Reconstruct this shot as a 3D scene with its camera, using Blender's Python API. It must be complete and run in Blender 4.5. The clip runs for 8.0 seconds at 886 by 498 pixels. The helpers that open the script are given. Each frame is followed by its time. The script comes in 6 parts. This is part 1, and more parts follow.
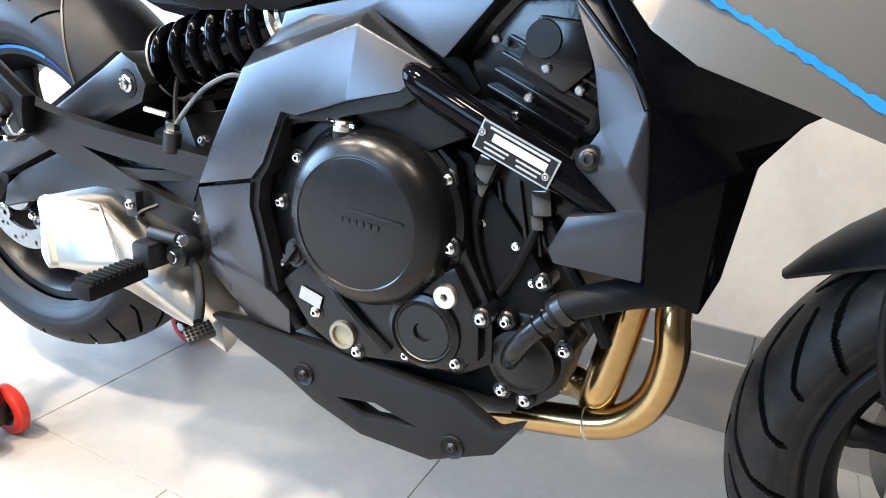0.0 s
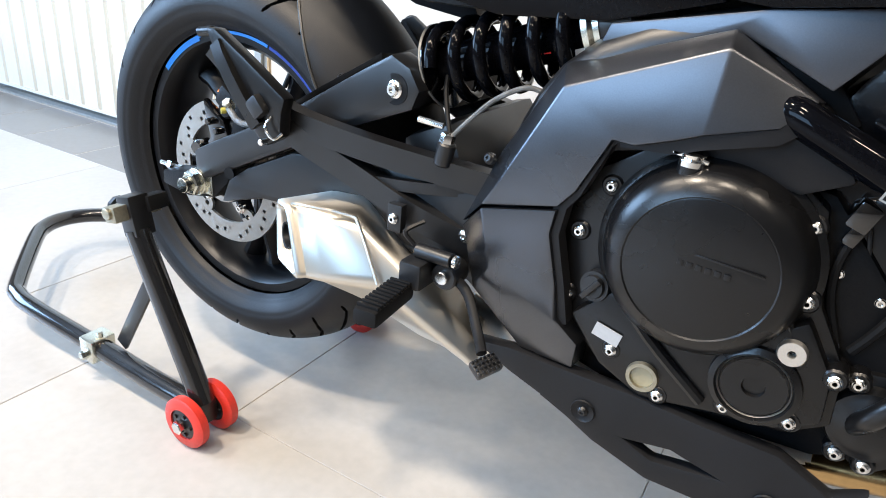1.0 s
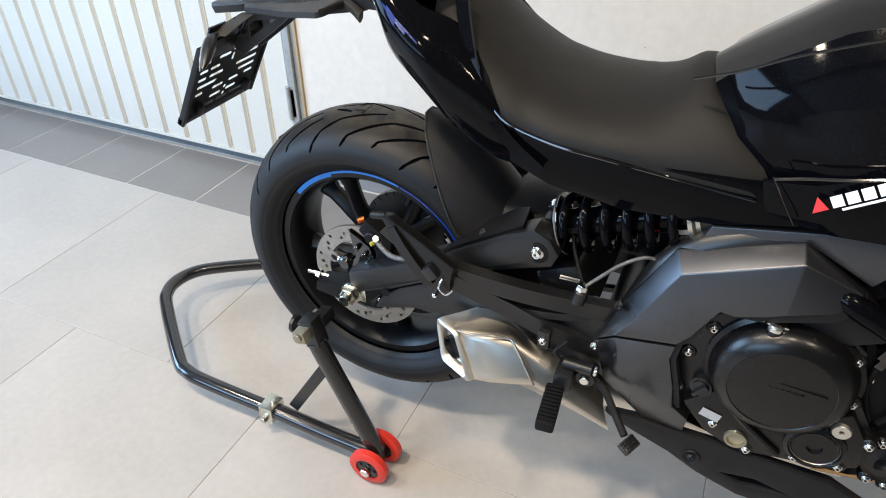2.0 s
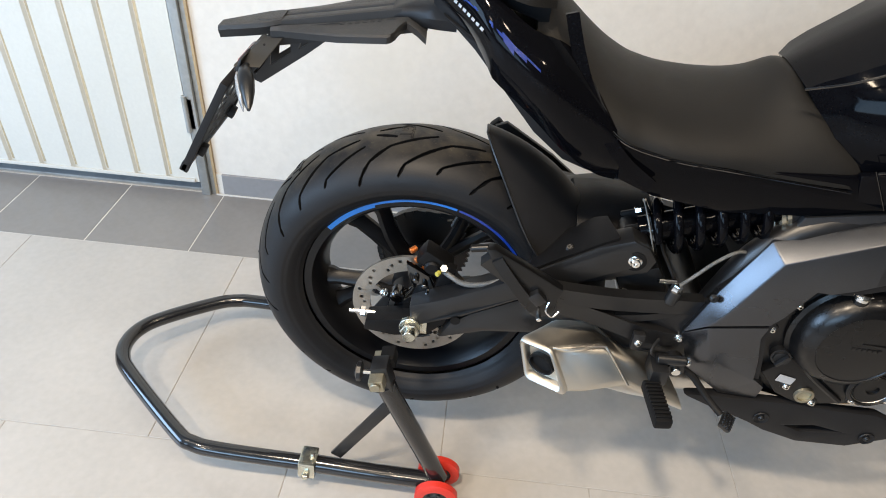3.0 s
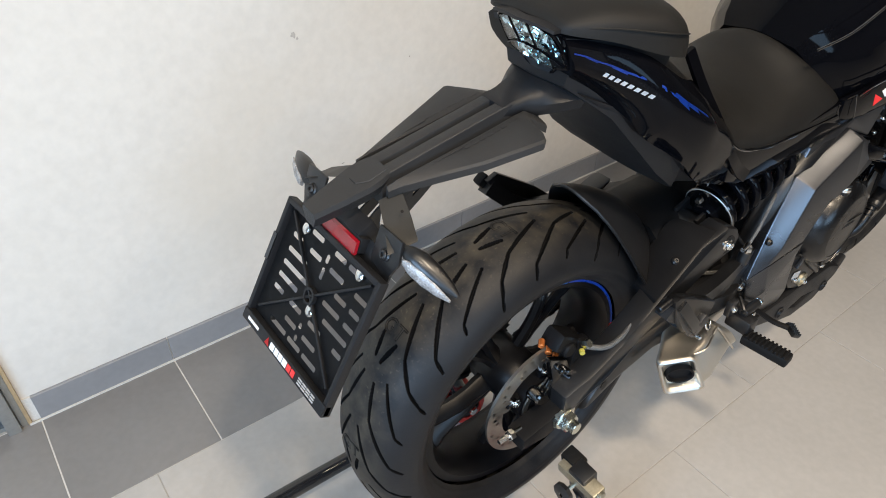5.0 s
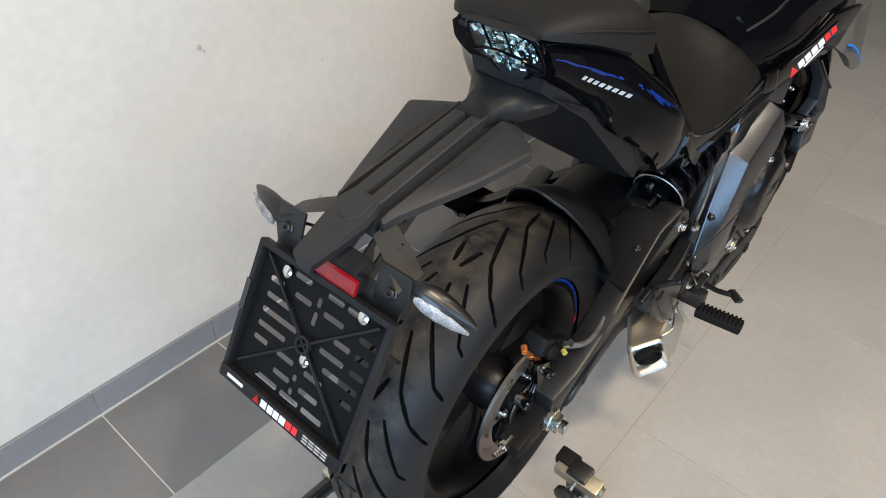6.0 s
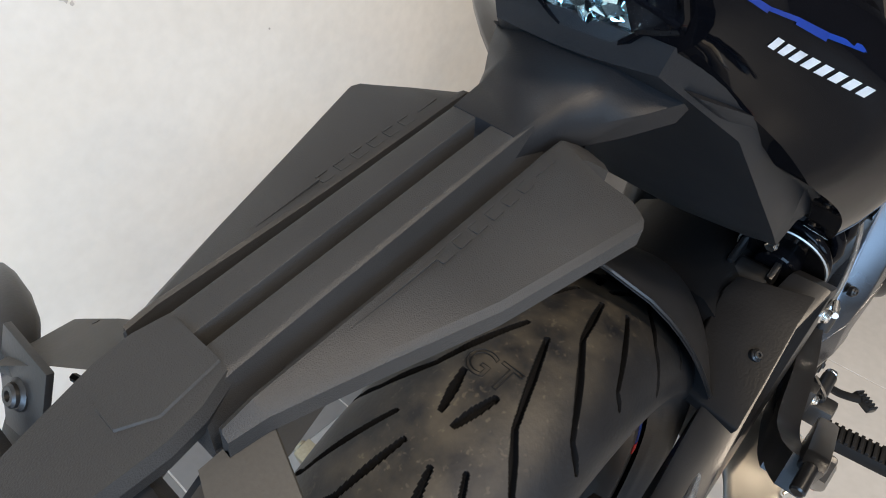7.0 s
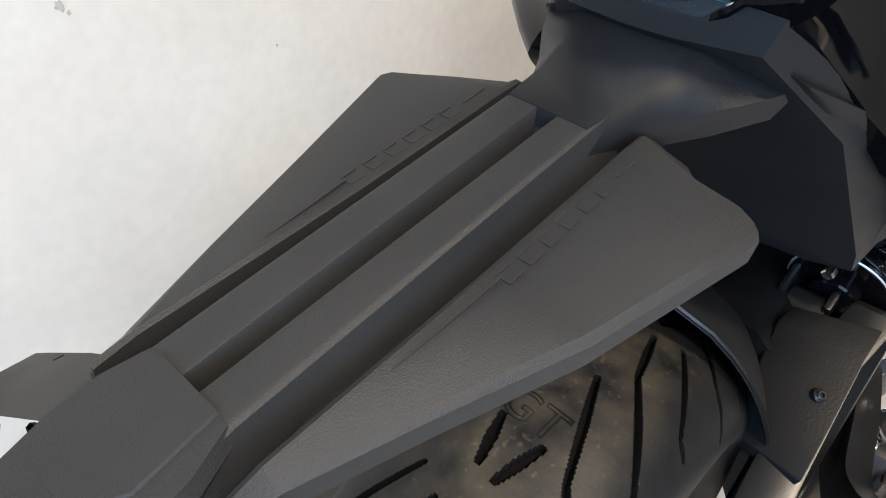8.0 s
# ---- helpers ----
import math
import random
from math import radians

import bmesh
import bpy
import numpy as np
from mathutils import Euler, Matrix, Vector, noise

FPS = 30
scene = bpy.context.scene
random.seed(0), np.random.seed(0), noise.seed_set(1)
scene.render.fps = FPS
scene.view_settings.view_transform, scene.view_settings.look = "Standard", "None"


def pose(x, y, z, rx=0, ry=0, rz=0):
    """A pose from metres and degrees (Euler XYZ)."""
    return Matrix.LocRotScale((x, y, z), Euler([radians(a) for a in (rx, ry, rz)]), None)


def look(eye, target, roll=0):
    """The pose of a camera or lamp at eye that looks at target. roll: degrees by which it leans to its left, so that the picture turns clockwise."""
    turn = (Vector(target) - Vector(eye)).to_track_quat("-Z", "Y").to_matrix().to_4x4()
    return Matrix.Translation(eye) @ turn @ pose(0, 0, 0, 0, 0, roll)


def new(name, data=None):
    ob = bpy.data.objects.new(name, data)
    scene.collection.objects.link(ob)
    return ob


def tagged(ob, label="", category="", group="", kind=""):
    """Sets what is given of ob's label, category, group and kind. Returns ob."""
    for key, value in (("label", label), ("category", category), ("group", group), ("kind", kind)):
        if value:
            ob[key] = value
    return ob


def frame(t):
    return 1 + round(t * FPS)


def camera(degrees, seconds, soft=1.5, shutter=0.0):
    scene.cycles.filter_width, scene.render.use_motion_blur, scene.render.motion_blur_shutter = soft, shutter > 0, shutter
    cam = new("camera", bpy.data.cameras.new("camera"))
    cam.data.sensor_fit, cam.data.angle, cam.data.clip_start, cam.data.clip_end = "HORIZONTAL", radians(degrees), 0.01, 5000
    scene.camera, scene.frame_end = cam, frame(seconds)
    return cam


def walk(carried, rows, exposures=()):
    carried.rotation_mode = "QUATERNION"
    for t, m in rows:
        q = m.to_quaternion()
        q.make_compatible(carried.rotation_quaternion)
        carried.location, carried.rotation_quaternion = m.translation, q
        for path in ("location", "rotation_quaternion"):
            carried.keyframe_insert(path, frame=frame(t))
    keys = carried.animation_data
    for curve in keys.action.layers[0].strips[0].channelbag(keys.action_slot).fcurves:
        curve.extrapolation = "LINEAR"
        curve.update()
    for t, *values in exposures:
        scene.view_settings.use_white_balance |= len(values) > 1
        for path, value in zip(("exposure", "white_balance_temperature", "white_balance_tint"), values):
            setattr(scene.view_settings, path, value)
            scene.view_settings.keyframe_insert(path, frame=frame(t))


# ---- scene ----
from mathutils.bvhtree import BVHTree

cam = camera(66.6, 8.0, 1.0)
PATH = [
    (0, (1.099, -0.758, 0.719), (0.294, 0.94, 0.033), 4.3),
    (0.5, (0.986, -0.772, 0.7), (0.165, 0.846, -0.141), 4.4),
    (1, (0.807, -0.818, 0.755), (-0.076, 0.776, -0.069), 5.2),
    (1.5, (0.681, -0.888, 1.03), (-0.126, 0.557, -0.092), 3.8),
    (1.7, (0.657, -0.932, 1.122), (-0.139, 0.499, -0.026), 0.8),
    (2.8, (0.207, -1.096, 1.268), (-0.002, 0.495, 0.074), 4.0),
    (3, (0.092, -1.035, 1.255), (0.014, 0.548, 0.035), 4.2),
    (3.5, (-0.134, -0.916, 1.263), (0.089, 0.62, 0.002), 4.6),
    (4, (-0.378, -0.88, 1.279), (0.19, 0.532, -0.018), 4.0),
    (4.5, (-0.517, -0.73, 1.288), (0.266, 0.62, 0.037), 2.0),
    (4.7, (-0.549, -0.663, 1.292), (0.312, 0.652, 0.055), 1.4),
    (5.8, (-0.703, -0.482, 1.319), (0.473, 0.535, 0.06), 2.0),
    (6, (-0.652, -0.451, 1.309), (0.542, 0.539, 0.047), 1.9),
    (6.5, (-0.426, -0.305, 1.234), (0.727, 0.713, -0.045), 1.5),
    (7, (-0.312, -0.179, 1.086), (0.882, 0.799, -0.187), 4.1),
    (7.5, (-0.285, -0.129, 1.045), (0.959, 0.881, -0.152), 4.2),
    (8, (-0.289, -0.132, 1.038), (0.943, 0.889, -0.163), 4.2),
]
walk(cam, [(t, look(eye, target, roll)) for t, eye, target, roll in PATH], [(0.0, 1.0, 6450, 10), (0.5, 0.9, 6550, 10), (1.0, 0.62, 6480, 10), (1.5, 0.03, 6550, 10), (3.0, 0.05, 6950, 10), (4.5, -0.03, 6950, 10), (6.0, -0.2, 6950, 10), (6.5, -0.16, 6950, 10), (7.0, 0.1, 6750, 10), (8.0, 0.22, 6720, 10)])

# ---- light ----
world = bpy.data.worlds.new("world")
scene.world = world
world.use_nodes = True
wn = world.node_tree.nodes
sky = wn.new("ShaderNodeTexSky")
sky.sky_type, sky.sun_disc, sky.sun_elevation, sky.sun_rotation = "NISHITA", False, radians(35), radians(250)
world.node_tree.links.new(sky.outputs[0], wn["Background"].inputs[0])
wn["Background"].inputs[1].default_value = 0.10
scene.view_settings.exposure = 0.0


def area_lamp(name, m, sx, sy, power, colour):
    d = bpy.data.lights.new(name, "AREA")
    d.shape, d.size, d.size_y, d.energy, d.color = "RECTANGLE", sx, sy, power, colour
    ob = new(name, d)
    ob.matrix_world = m
    return ob


# daylight through the shop window behind the motorcycle, and the ceiling lamps
area_lamp("window_light", look((-3.45, -1.45, 1.60), (0.0, -1.45, 1.3)), 2.3, 1.7, 158.0, (0.36, 0.62, 1.0))
# added unseen blue source, placed to brighten the frame cover's upper facets
area_lamp("window_light", look((-1.70, -4.45, 2.0), (-0.9, 0.0, 0.7)), 3.2, 1.5, 112.0, (0.40, 0.66, 1.0))
LAMPS = [(-0.35, -1.2, 54), (0.75, -1.3, 18), (1.9, -1.2, 16), (-1.5, -1.2, 32), (0.2, -2.6, 20), (-1.6, -2.6, 20)]
for lx, ly, power in LAMPS:
    area_lamp("ceiling_lamp_light", look((lx, ly, 2.90), (lx, ly, 0)), 0.20, 0.20, power, (1.0, 0.85, 0.68))

# ---- materials ----


def material(name, colour, rough=0.5, metal=0.0, vary=0.25, grain=120.0, stain=6.0, bump=0.05, coat=0.0, rough_vary=0.15, spec=0.5, dust=None, dust_amount=0.0, dust_scale=9.0, dust_band=None):
    m = bpy.data.materials.new(name)
    m.use_nodes = True
    nt = m.node_tree
    b = nt.nodes["Principled BSDF"]
    tc = nt.nodes.new("ShaderNodeTexCoord")

    def noise_node(scale, detail):
        n = nt.nodes.new("ShaderNodeTexNoise")
        n.inputs["Scale"].default_value, n.inputs["Detail"].default_value = scale, detail
        nt.links.new(tc.outputs["Object"], n.inputs["Vector"])
        return n

    def ramp(src, lo, hi, a, c):
        r = nt.nodes.new("ShaderNodeMapRange")
        for i, v in enumerate((lo, hi, a, c)):
            r.inputs[i + 1].default_value = v
        nt.links.new(src, r.inputs[0])
        return r.outputs[0]

    fine, coarse = noise_node(grain, 4), noise_node(stain, 5)
    add = nt.nodes.new("ShaderNodeMath")
    add.operation = "ADD"
    nt.links.new(ramp(fine.outputs[0], 0.3, 0.7, -vary * 0.4, vary * 0.4), add.inputs[0])
    nt.links.new(ramp(coarse.outputs[0], 0.3, 0.7, 1 - vary * 0.6, 1 + vary * 0.6), add.inputs[1])
    mul = nt.nodes.new("ShaderNodeVectorMath")
    mul.operation = "SCALE"
    mul.inputs[0].default_value = colour
    nt.links.new(add.outputs[0], mul.inputs["Scale"])
    out = mul.outputs[0]
    if dust:
        d = noise_node(dust_scale, 7)
        mix = nt.nodes.new("ShaderNodeMix")
        mix.data_type = "RGBA"
        amount = ramp(d.outputs[0], *((0.36, 0.66) if dust_band else (0.46, 0.75)), 0.0, dust_amount)
        if dust_band:
            # road dust lies on the crown of the tread and in small specks
            xyz = nt.nodes.new("ShaderNodeSeparateXYZ")
            nt.links.new(tc.outputs["Object"], xyz.inputs[0])
            far = nt.nodes.new("ShaderNodeMath")
            far.operation = "ABSOLUTE"
            nt.links.new(xyz.outputs[1], far.inputs[0])
            keep = nt.nodes.new("ShaderNodeMath")
            keep.operation = "MULTIPLY"
            specks = noise_node(170, 2)
            both = nt.nodes.new("ShaderNodeMath")
            both.operation = "ADD"
            both.use_clamp = True
            nt.links.new(amount, both.inputs[0])
            nt.links.new(ramp(specks.outputs[0], 0.62, 0.72, 0.0, 0.45), both.inputs[1])
            nt.links.new(both.outputs[0], keep.inputs[0])
            nt.links.new(ramp(far.outputs[0], *dust_band, 1.0, 0.04), keep.inputs[1])
            amount = keep.outputs[0]
        nt.links.new(amount, mix.inputs[0])
        nt.links.new(out, mix.inputs[6])
        mix.inputs[7].default_value = (*dust, 1)
        out = mix.outputs[2]
    nt.links.new(out, b.inputs["Base Color"])
    nt.links.new(ramp(coarse.outputs[0], 0.3, 0.7, max(0.02, rough - rough_vary * 0.5), min(1, rough + rough_vary * 0.5)), b.inputs["Roughness"])
    b.inputs["Metallic"].default_value = metal
    b.inputs["Coat Weight"].default_value = coat
    b.inputs["Coat Roughness"].default_value = 0.04
    b.inputs["Specular IOR Level"].default_value = spec
    if bump:
        bp = nt.nodes.new("ShaderNodeBump")
        bp.inputs["Strength"].default_value, bp.inputs["Distance"].default_value = bump, 0.002
        nt.links.new(fine.outputs[0], bp.inputs["Height"])
        nt.links.new(bp.outputs[0], b.inputs["Normal"])
    return m


def glass(name, colour, rough=0.02):
    m = bpy.data.materials.new(name)
    m.use_nodes = True
    b = m.node_tree.nodes["Principled BSDF"]
    b.inputs["Base Color"].default_value = (*colour, 1)
    b.inputs["Transmission Weight"].default_value, b.inputs["Roughness"].default_value, b.inputs["IOR"].default_value = 1.0, rough, 1.45
    return m


def piece_material(name, colour, spread, rough, stain, bump):
    """As material(), each piece a little lighter or darker by Object Info's Random."""
    m = material(name, colour, rough, 0, 0.10, 60, stain, bump, rough_vary=0.04)
    nt = m.node_tree
    b = nt.nodes["Principled BSDF"]
    src = b.inputs["Base Color"].links[0].from_socket
    oi = nt.nodes.new("ShaderNodeObjectInfo")
    r = nt.nodes.new("ShaderNodeMapRange")
    r.inputs[3].default_value, r.inputs[4].default_value = 1 - spread, 1 + spread
    nt.links.new(oi.outputs["Random"], r.inputs[0])
    sc = nt.nodes.new("ShaderNodeVectorMath")
    sc.operation = "SCALE"
    nt.links.new(src, sc.inputs[0])
    nt.links.new(r.outputs[0], sc.inputs["Scale"])
    nt.links.new(sc.outputs[0], b.inputs["Base Color"])
    return m


DECK = material("matt_grained_plastic", (0.0245, 0.0245, 0.0250), 0.46, 0, 0.3, 1500, 9, 0.28, spec=0.30)
STRAP = material("grey_coated_steel", (0.034, 0.033, 0.031), 0.5, 0.2, 0.2, 600, 14, 0.06, spec=0.4)
PLASTIC = material("black_textured_plastic", (0.0112, 0.0114, 0.0126), 0.46, 0, 0.2, 900, 8, 0.10, spec=0.24)
SATIN = material("satin_black_metal", (0.0075, 0.0077, 0.0085), 0.36, 0, 0.2, 500, 8, 0.05, spec=0.55)
GLOSS = material("gloss_black_paint", (0.0024, 0.0025, 0.0034), 0.06, 0, 0.15, 200, 4, 0.0, 0.0, 0.03, spec=0.10)
LACQUER = material("polished_black_lacquer", (0.0015, 0.0015, 0.0018), 0.10, 0, 0.15, 200, 4, 0.0, 1.0, 0.05, spec=0.5)
GRAPHITE = material("graphite_satin_paint", (0.098, 0.103, 0.114), 0.30, 0.94, 0.12, 700, 5, 0.04)
# the frame cover's graphite again, darkened in colour for the less lit shroud
SHADED_GRAPHITE = material("dark_graphite_paint", (0.044, 0.048, 0.056), 0.34, 0.6, 0.12, 700, 5, 0.04)
ENGINE = material("engine_black_paint", (0.0048, 0.0048, 0.0052), 0.30, 0, 0.2, 400, 9, 0.05, spec=0.42)
HEAD = material("black_engine_enamel", (0.0048, 0.0048, 0.0055), 0.17, 0, 0.2, 300, 9, 0.08, spec=0.45)
CAST = material("cast_black_alloy", (0.005, 0.005, 0.0055), 0.5, 0, 0.3, 350, 12, 0.15, spec=0.18)
RUBBER = material("tyre_rubber", (0.0080, 0.0084, 0.0098), 0.50, 0, 0.25, 300, 10, 0.12, dust=(0.078, 0.066, 0.048), dust_amount=0.55, dust_scale=32, spec=0.28, dust_band=(0.030, 0.072))
# darker dust-free rubber; the grooves' shade is put into its colour
GROOVE_SHADE = material("groove_rubber", (0.0035, 0.0035, 0.0038), 0.8, 0, 0.2, 300, 20, 0.0, spec=0.1)
SOFT_RUBBER = material("soft_black_rubber", (0.005, 0.005, 0.0054), 0.6, 0, 0.2, 300, 20, 0.1, spec=0.2)
RIM = material("rim_black_paint", (0.003, 0.003, 0.0038), 0.36, 0, 0.15, 300, 6, 0.04, spec=0.30)
STEEL = material("brushed_steel", (0.74, 0.71, 0.66), 0.38, 1, 0.10, 500, 14, 0.05)
BRUSHED = material("brushed_silencer_steel", (0.66, 0.62, 0.55), 0.44, 1, 0.05, 1800, 3, 0.02, rough_vary=0.06)
BRUSHED.node_tree.nodes["Principled BSDF"].inputs["Anisotropic"].default_value = 0.7
DISC = material("disc_steel", (0.37, 0.35, 0.32), 0.42, 1, 0.15, 600, 16, 0.05)
ZINC = material("zinc_plate", (0.62, 0.62, 0.54), 0.25, 1, 0.2, 300, 30, 0.05)
YELLOW_ZINC = material("yellow_passivated_zinc", (0.36, 0.33, 0.25), 0.42, 0.9, 0.25, 300, 30, 0.05)
CHROME = material("bright_bolt_steel", (0.82, 0.82, 0.80), 0.16, 1, 0.1, 300, 30, 0.02)
BRONZE = material("heat_tinted_pipe", (0.50, 0.33, 0.15), 0.20, 1, 0.16, 120, 9, 0.02)
SEAT = material("seat_vinyl", (0.0112, 0.0106, 0.0098), 0.5, 0, 0.15, 1100, 6, 0.25, spec=0.2)
SILVER_PAINT = material("silver_grey_paint", (0.155, 0.145, 0.128), 0.38, 0.35, 0.08, 500, 3, 0.02, 0.3)
BLUE = material("blue_decal", (0.006, 0.045, 0.32), 0.3, 0, 0.15, 200, 12, 0.0, 0.3)
SKYBLUE = material("light_blue_decal", (0.012, 0.21, 0.66), 0.4, 0, 0.15, 200, 12, 0.0)
WHITE_DECAL = material("white_decal", (0.75, 0.76, 0.77), 0.45, 0, 0.06, 200, 12, 0.0)
GREY_DECAL = material("grey_print", (0.42, 0.42, 0.42), 0.5, 0, 0.1, 200, 12, 0.0)
RED_DECAL = material("red_decal", (0.65, 0.03, 0.03), 0.4, 0, 0.08, 200, 12, 0.0)
RED_WHEEL = material("red_polyurethane", (0.62, 0.035, 0.022), 0.42, 0, 0.15, 200, 20, 0.05)
REFLECTOR = material("red_reflector", (0.22, 0.004, 0.010), 0.15, 0, 0.3, 420, 40, 0.3, 0.6)
TUBE_PAINT = material("stand_black_enamel", (0.012, 0.012, 0.013), 0.16, 0, 0.2, 150, 9, 0.03, 0.5)
CLEAR = glass("clear_lens", (0.97, 0.99, 1.0), 0.03)
FACET = material("chromed_lamp_reflector", (0.74, 0.92, 0.94), 0.08, 1, 0.05, 100, 20, 0.0)
LENS = material("ribbed_indicator_lens", (0.30, 0.30, 0.30), 0.22, 0.3, 0.7, 420, 90, 0.5)
COPPER = material("orange_anodised", (0.55, 0.16, 0.04), 0.3, 0.7, 0.2, 200, 30, 0.03)
YELLOW = material("yellow_paint_mark", (0.42, 0.36, 0.06), 0.5, 0, 0.1, 200, 30, 0.0)
BRAID = material("braided_hose", (0.17, 0.17, 0.165), 0.4, 0.6, 0.5, 1500, 60, 0.6)
PLASTER = material("warm_white_plaster", (0.665, 0.628, 0.570), 0.85, 0, 0.09, 45, 1.6, 0.12, dust=(0.60, 0.55, 0.47), dust_amount=0.55, dust_scale=2.3)
SHUTTER = material("cream_sheet_metal", (0.620, 0.612, 0.560), 0.4, 0, 0.06, 120, 2, 0.02)
GALV = material("galvanised_frame", (0.42, 0.43, 0.42), 0.45, 0.7, 0.2, 70, 7, 0.05)
WOODTRIM = material("timber_lining", (0.42, 0.30, 0.17), 0.6, 0, 0.2, 80, 8, 0.08)
LIGHT_TILE = piece_material("light_floor_tile", (0.405, 0.385, 0.358), 0.03, 0.30, 3.0, 0.03)
DARK_TILE = piece_material("dark_floor_tile", (0.205, 0.195, 0.185), 0.05, 0.32, 3.0, 0.03)
BASE_TILE = piece_material("grey_base_tile", (0.24, 0.24, 0.245), 0.05, 0.35, 4.0, 0.03)
GROUT = material("grey_grout", (0.36, 0.34, 0.31), 0.9, 0, 0.2, 200, 8, 0.2)
WHITE_GROUT = material("white_grout", (0.58, 0.55, 0.50), 0.9, 0, 0.2, 200, 8, 0.2)
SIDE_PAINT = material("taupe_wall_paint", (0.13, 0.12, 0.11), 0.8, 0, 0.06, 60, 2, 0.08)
CEILING_PAINT = material("grey_ceiling_paint", (0.30, 0.295, 0.285), 0.9, 0, 0.05, 60, 2, 0.05)

# ---- mesh helpers ----


def V(*a):
    return Vector(a)


def link(name, bm, mat, parent=None, label="", smooth=35):
    bmesh.ops.recalc_face_normals(bm, faces=bm.faces[:])
    me = bpy.data.meshes.new(name)
    bm.to_mesh(me)
    bm.free()
    for m in (mat if isinstance(mat, (list, tuple)) else [mat]):
        me.materials.append(m)
    me.shade_smooth()
    me.set_sharp_from_angle(angle=radians(smooth))
    ob = new(name, me)
    ob.parent = parent
    if label:
        ob["label"] = label
    return ob


part = link


def soften(bm, width, angle=28, segs=2):
    edges = [e for e in bm.edges if len(e.link_faces) == 2 and e.calc_face_angle(0) > radians(angle)]
    if edges and width:
        bmesh.ops.bevel(bm, geom=edges, offset=width, segments=segs, affect="EDGES", profile=0.6, clamp_overlap=True)
    return bm


def merge(bm, other):
    me = bpy.data.meshes.new("tmp")
    other.to_mesh(me)
    other.free()
    bm.from_mesh(me)
    bpy.data.meshes.remove(me)
    return bm


def box(size, at=(0, 0, 0), turn=(0, 0, 0), bevel=0.0):
    bm = bmesh.new()
    bmesh.ops.create_cube(bm, size=1)
    bmesh.ops.scale(bm, vec=size, verts=bm.verts)
    soften(bm, bevel)
    bmesh.ops.transform(bm, matrix=pose(*at, *turn), verts=bm.verts)
    return bm


def prism(outline, y0, y1, bevel=0.0, holes=()):
    """An outline in x and z, drawn out from y0 to y1."""
    bm = bmesh.new()
    a = [bm.verts.new((x, y0, z)) for x, z in outline]
    b = [bm.verts.new((x, y1, z)) for x, z in outline]
    n = len(a)
    if not holes:
        bm.faces.new(a)
        bm.faces.new(b[::-1])
    for i in range(n):
        bm.faces.new((a[i], b[i], b[(i + 1) % n], a[(i + 1) % n]))
    for h in holes:
        ha = [bm.verts.new((x, y0, z)) for x, z in h]
        hb = [bm.verts.new((x, y1, z)) for x, z in h]
        m = len(ha)
        for i in range(m):
            bm.faces.new((ha[i], ha[(i + 1) % m], hb[(i + 1) % m], hb[i]))
    if holes:
        for y in (y0, y1):
            rim = [e for e in bm.edges if abs(e.verts[0].co.y - y) < 1e-6 and abs(e.verts[1].co.y - y) < 1e-6]
            bmesh.ops.triangle_fill(bm, use_beauty=True, use_dissolve=False, edges=rim)
    bmesh.ops.recalc_face_normals(bm, faces=bm.faces[:])
    return soften(bm, bevel)


def smooth_path(points, steps=6, closed=False):
    p = [Vector(q) for q in points]
    out = []
    n = len(p)
    for i in range(n if closed else n - 1):
        if closed:
            a, b, c, d = p[i - 1], p[i], p[(i + 1) % n], p[(i + 2) % n]
        else:
            a, b, c, d = p[max(i - 1, 0)], p[i], p[i + 1], p[min(i + 2, n - 1)]
        for k in range(steps):
            t = k / steps
            out.append(0.5 * ((2 * b) + (c - a) * t + (2 * a - 5 * b + 4 * c - d) * t * t + (3 * b - a - 3 * c + d) * t ** 3))
    if not closed:
        out.append(p[-1])
    return out


def tube(points, r, segs=12, steps=6, closed=False, smooth=True, flat=1.0):
    """A round bar along points; r is one radius or one for each point of the smoothed way."""
    p = smooth_path(points, steps, closed) if smooth else [Vector(q) for q in points]
    bm = bmesh.new()
    rings = []
    up = None
    n = len(p)
    for i, q in enumerate(p):
        if closed:
            d = (p[(i + 1) % n] - p[i - 1]).normalized()
        else:
            d = (p[min(i + 1, n - 1)] - p[max(i - 1, 0)]).normalized()
        if up is None:
            up = d.orthogonal().normalized()
        up = (up - d * up.dot(d)).normalized()
        side = d.cross(up)
        rr = r if isinstance(r, (int, float)) else r[min(len(r) - 1, int(i * len(r) / n))]
        rings.append([bm.verts.new(q + up * rr * math.cos(2 * math.pi * k / segs) + side * rr * flat * math.sin(2 * math.pi * k / segs)) for k in range(segs)])
    for i in range(n if closed else n - 1):
        a, b = rings[i], rings[(i + 1) % n]
        for k in range(segs):
            bm.faces.new((a[k], a[(k + 1) % segs], b[(k + 1) % segs], b[k]))
    if not closed:
        bm.faces.new(rings[0][::-1])
        bm.faces.new(rings[-1])
    return bm


def bar(points, w, h, steps=4, bevel=0.002):
    """A flat bar along points: w thick across the motorcycle, h high square to its way."""
    p = smooth_path(points, steps)
    secs = []
    for i, q in enumerate(p):
        d = (p[min(i + 1, len(p) - 1)] - p[max(i - 1, 0)])
        n_ = V(-d.z, 0, d.x).normalized() * (h / 2)
        y_ = V(0, w / 2, 0)
        secs.append([q - n_ - y_, q + n_ - y_, q + n_ + y_, q - n_ + y_])
    return soften(loft(secs), bevel, 50, 2)


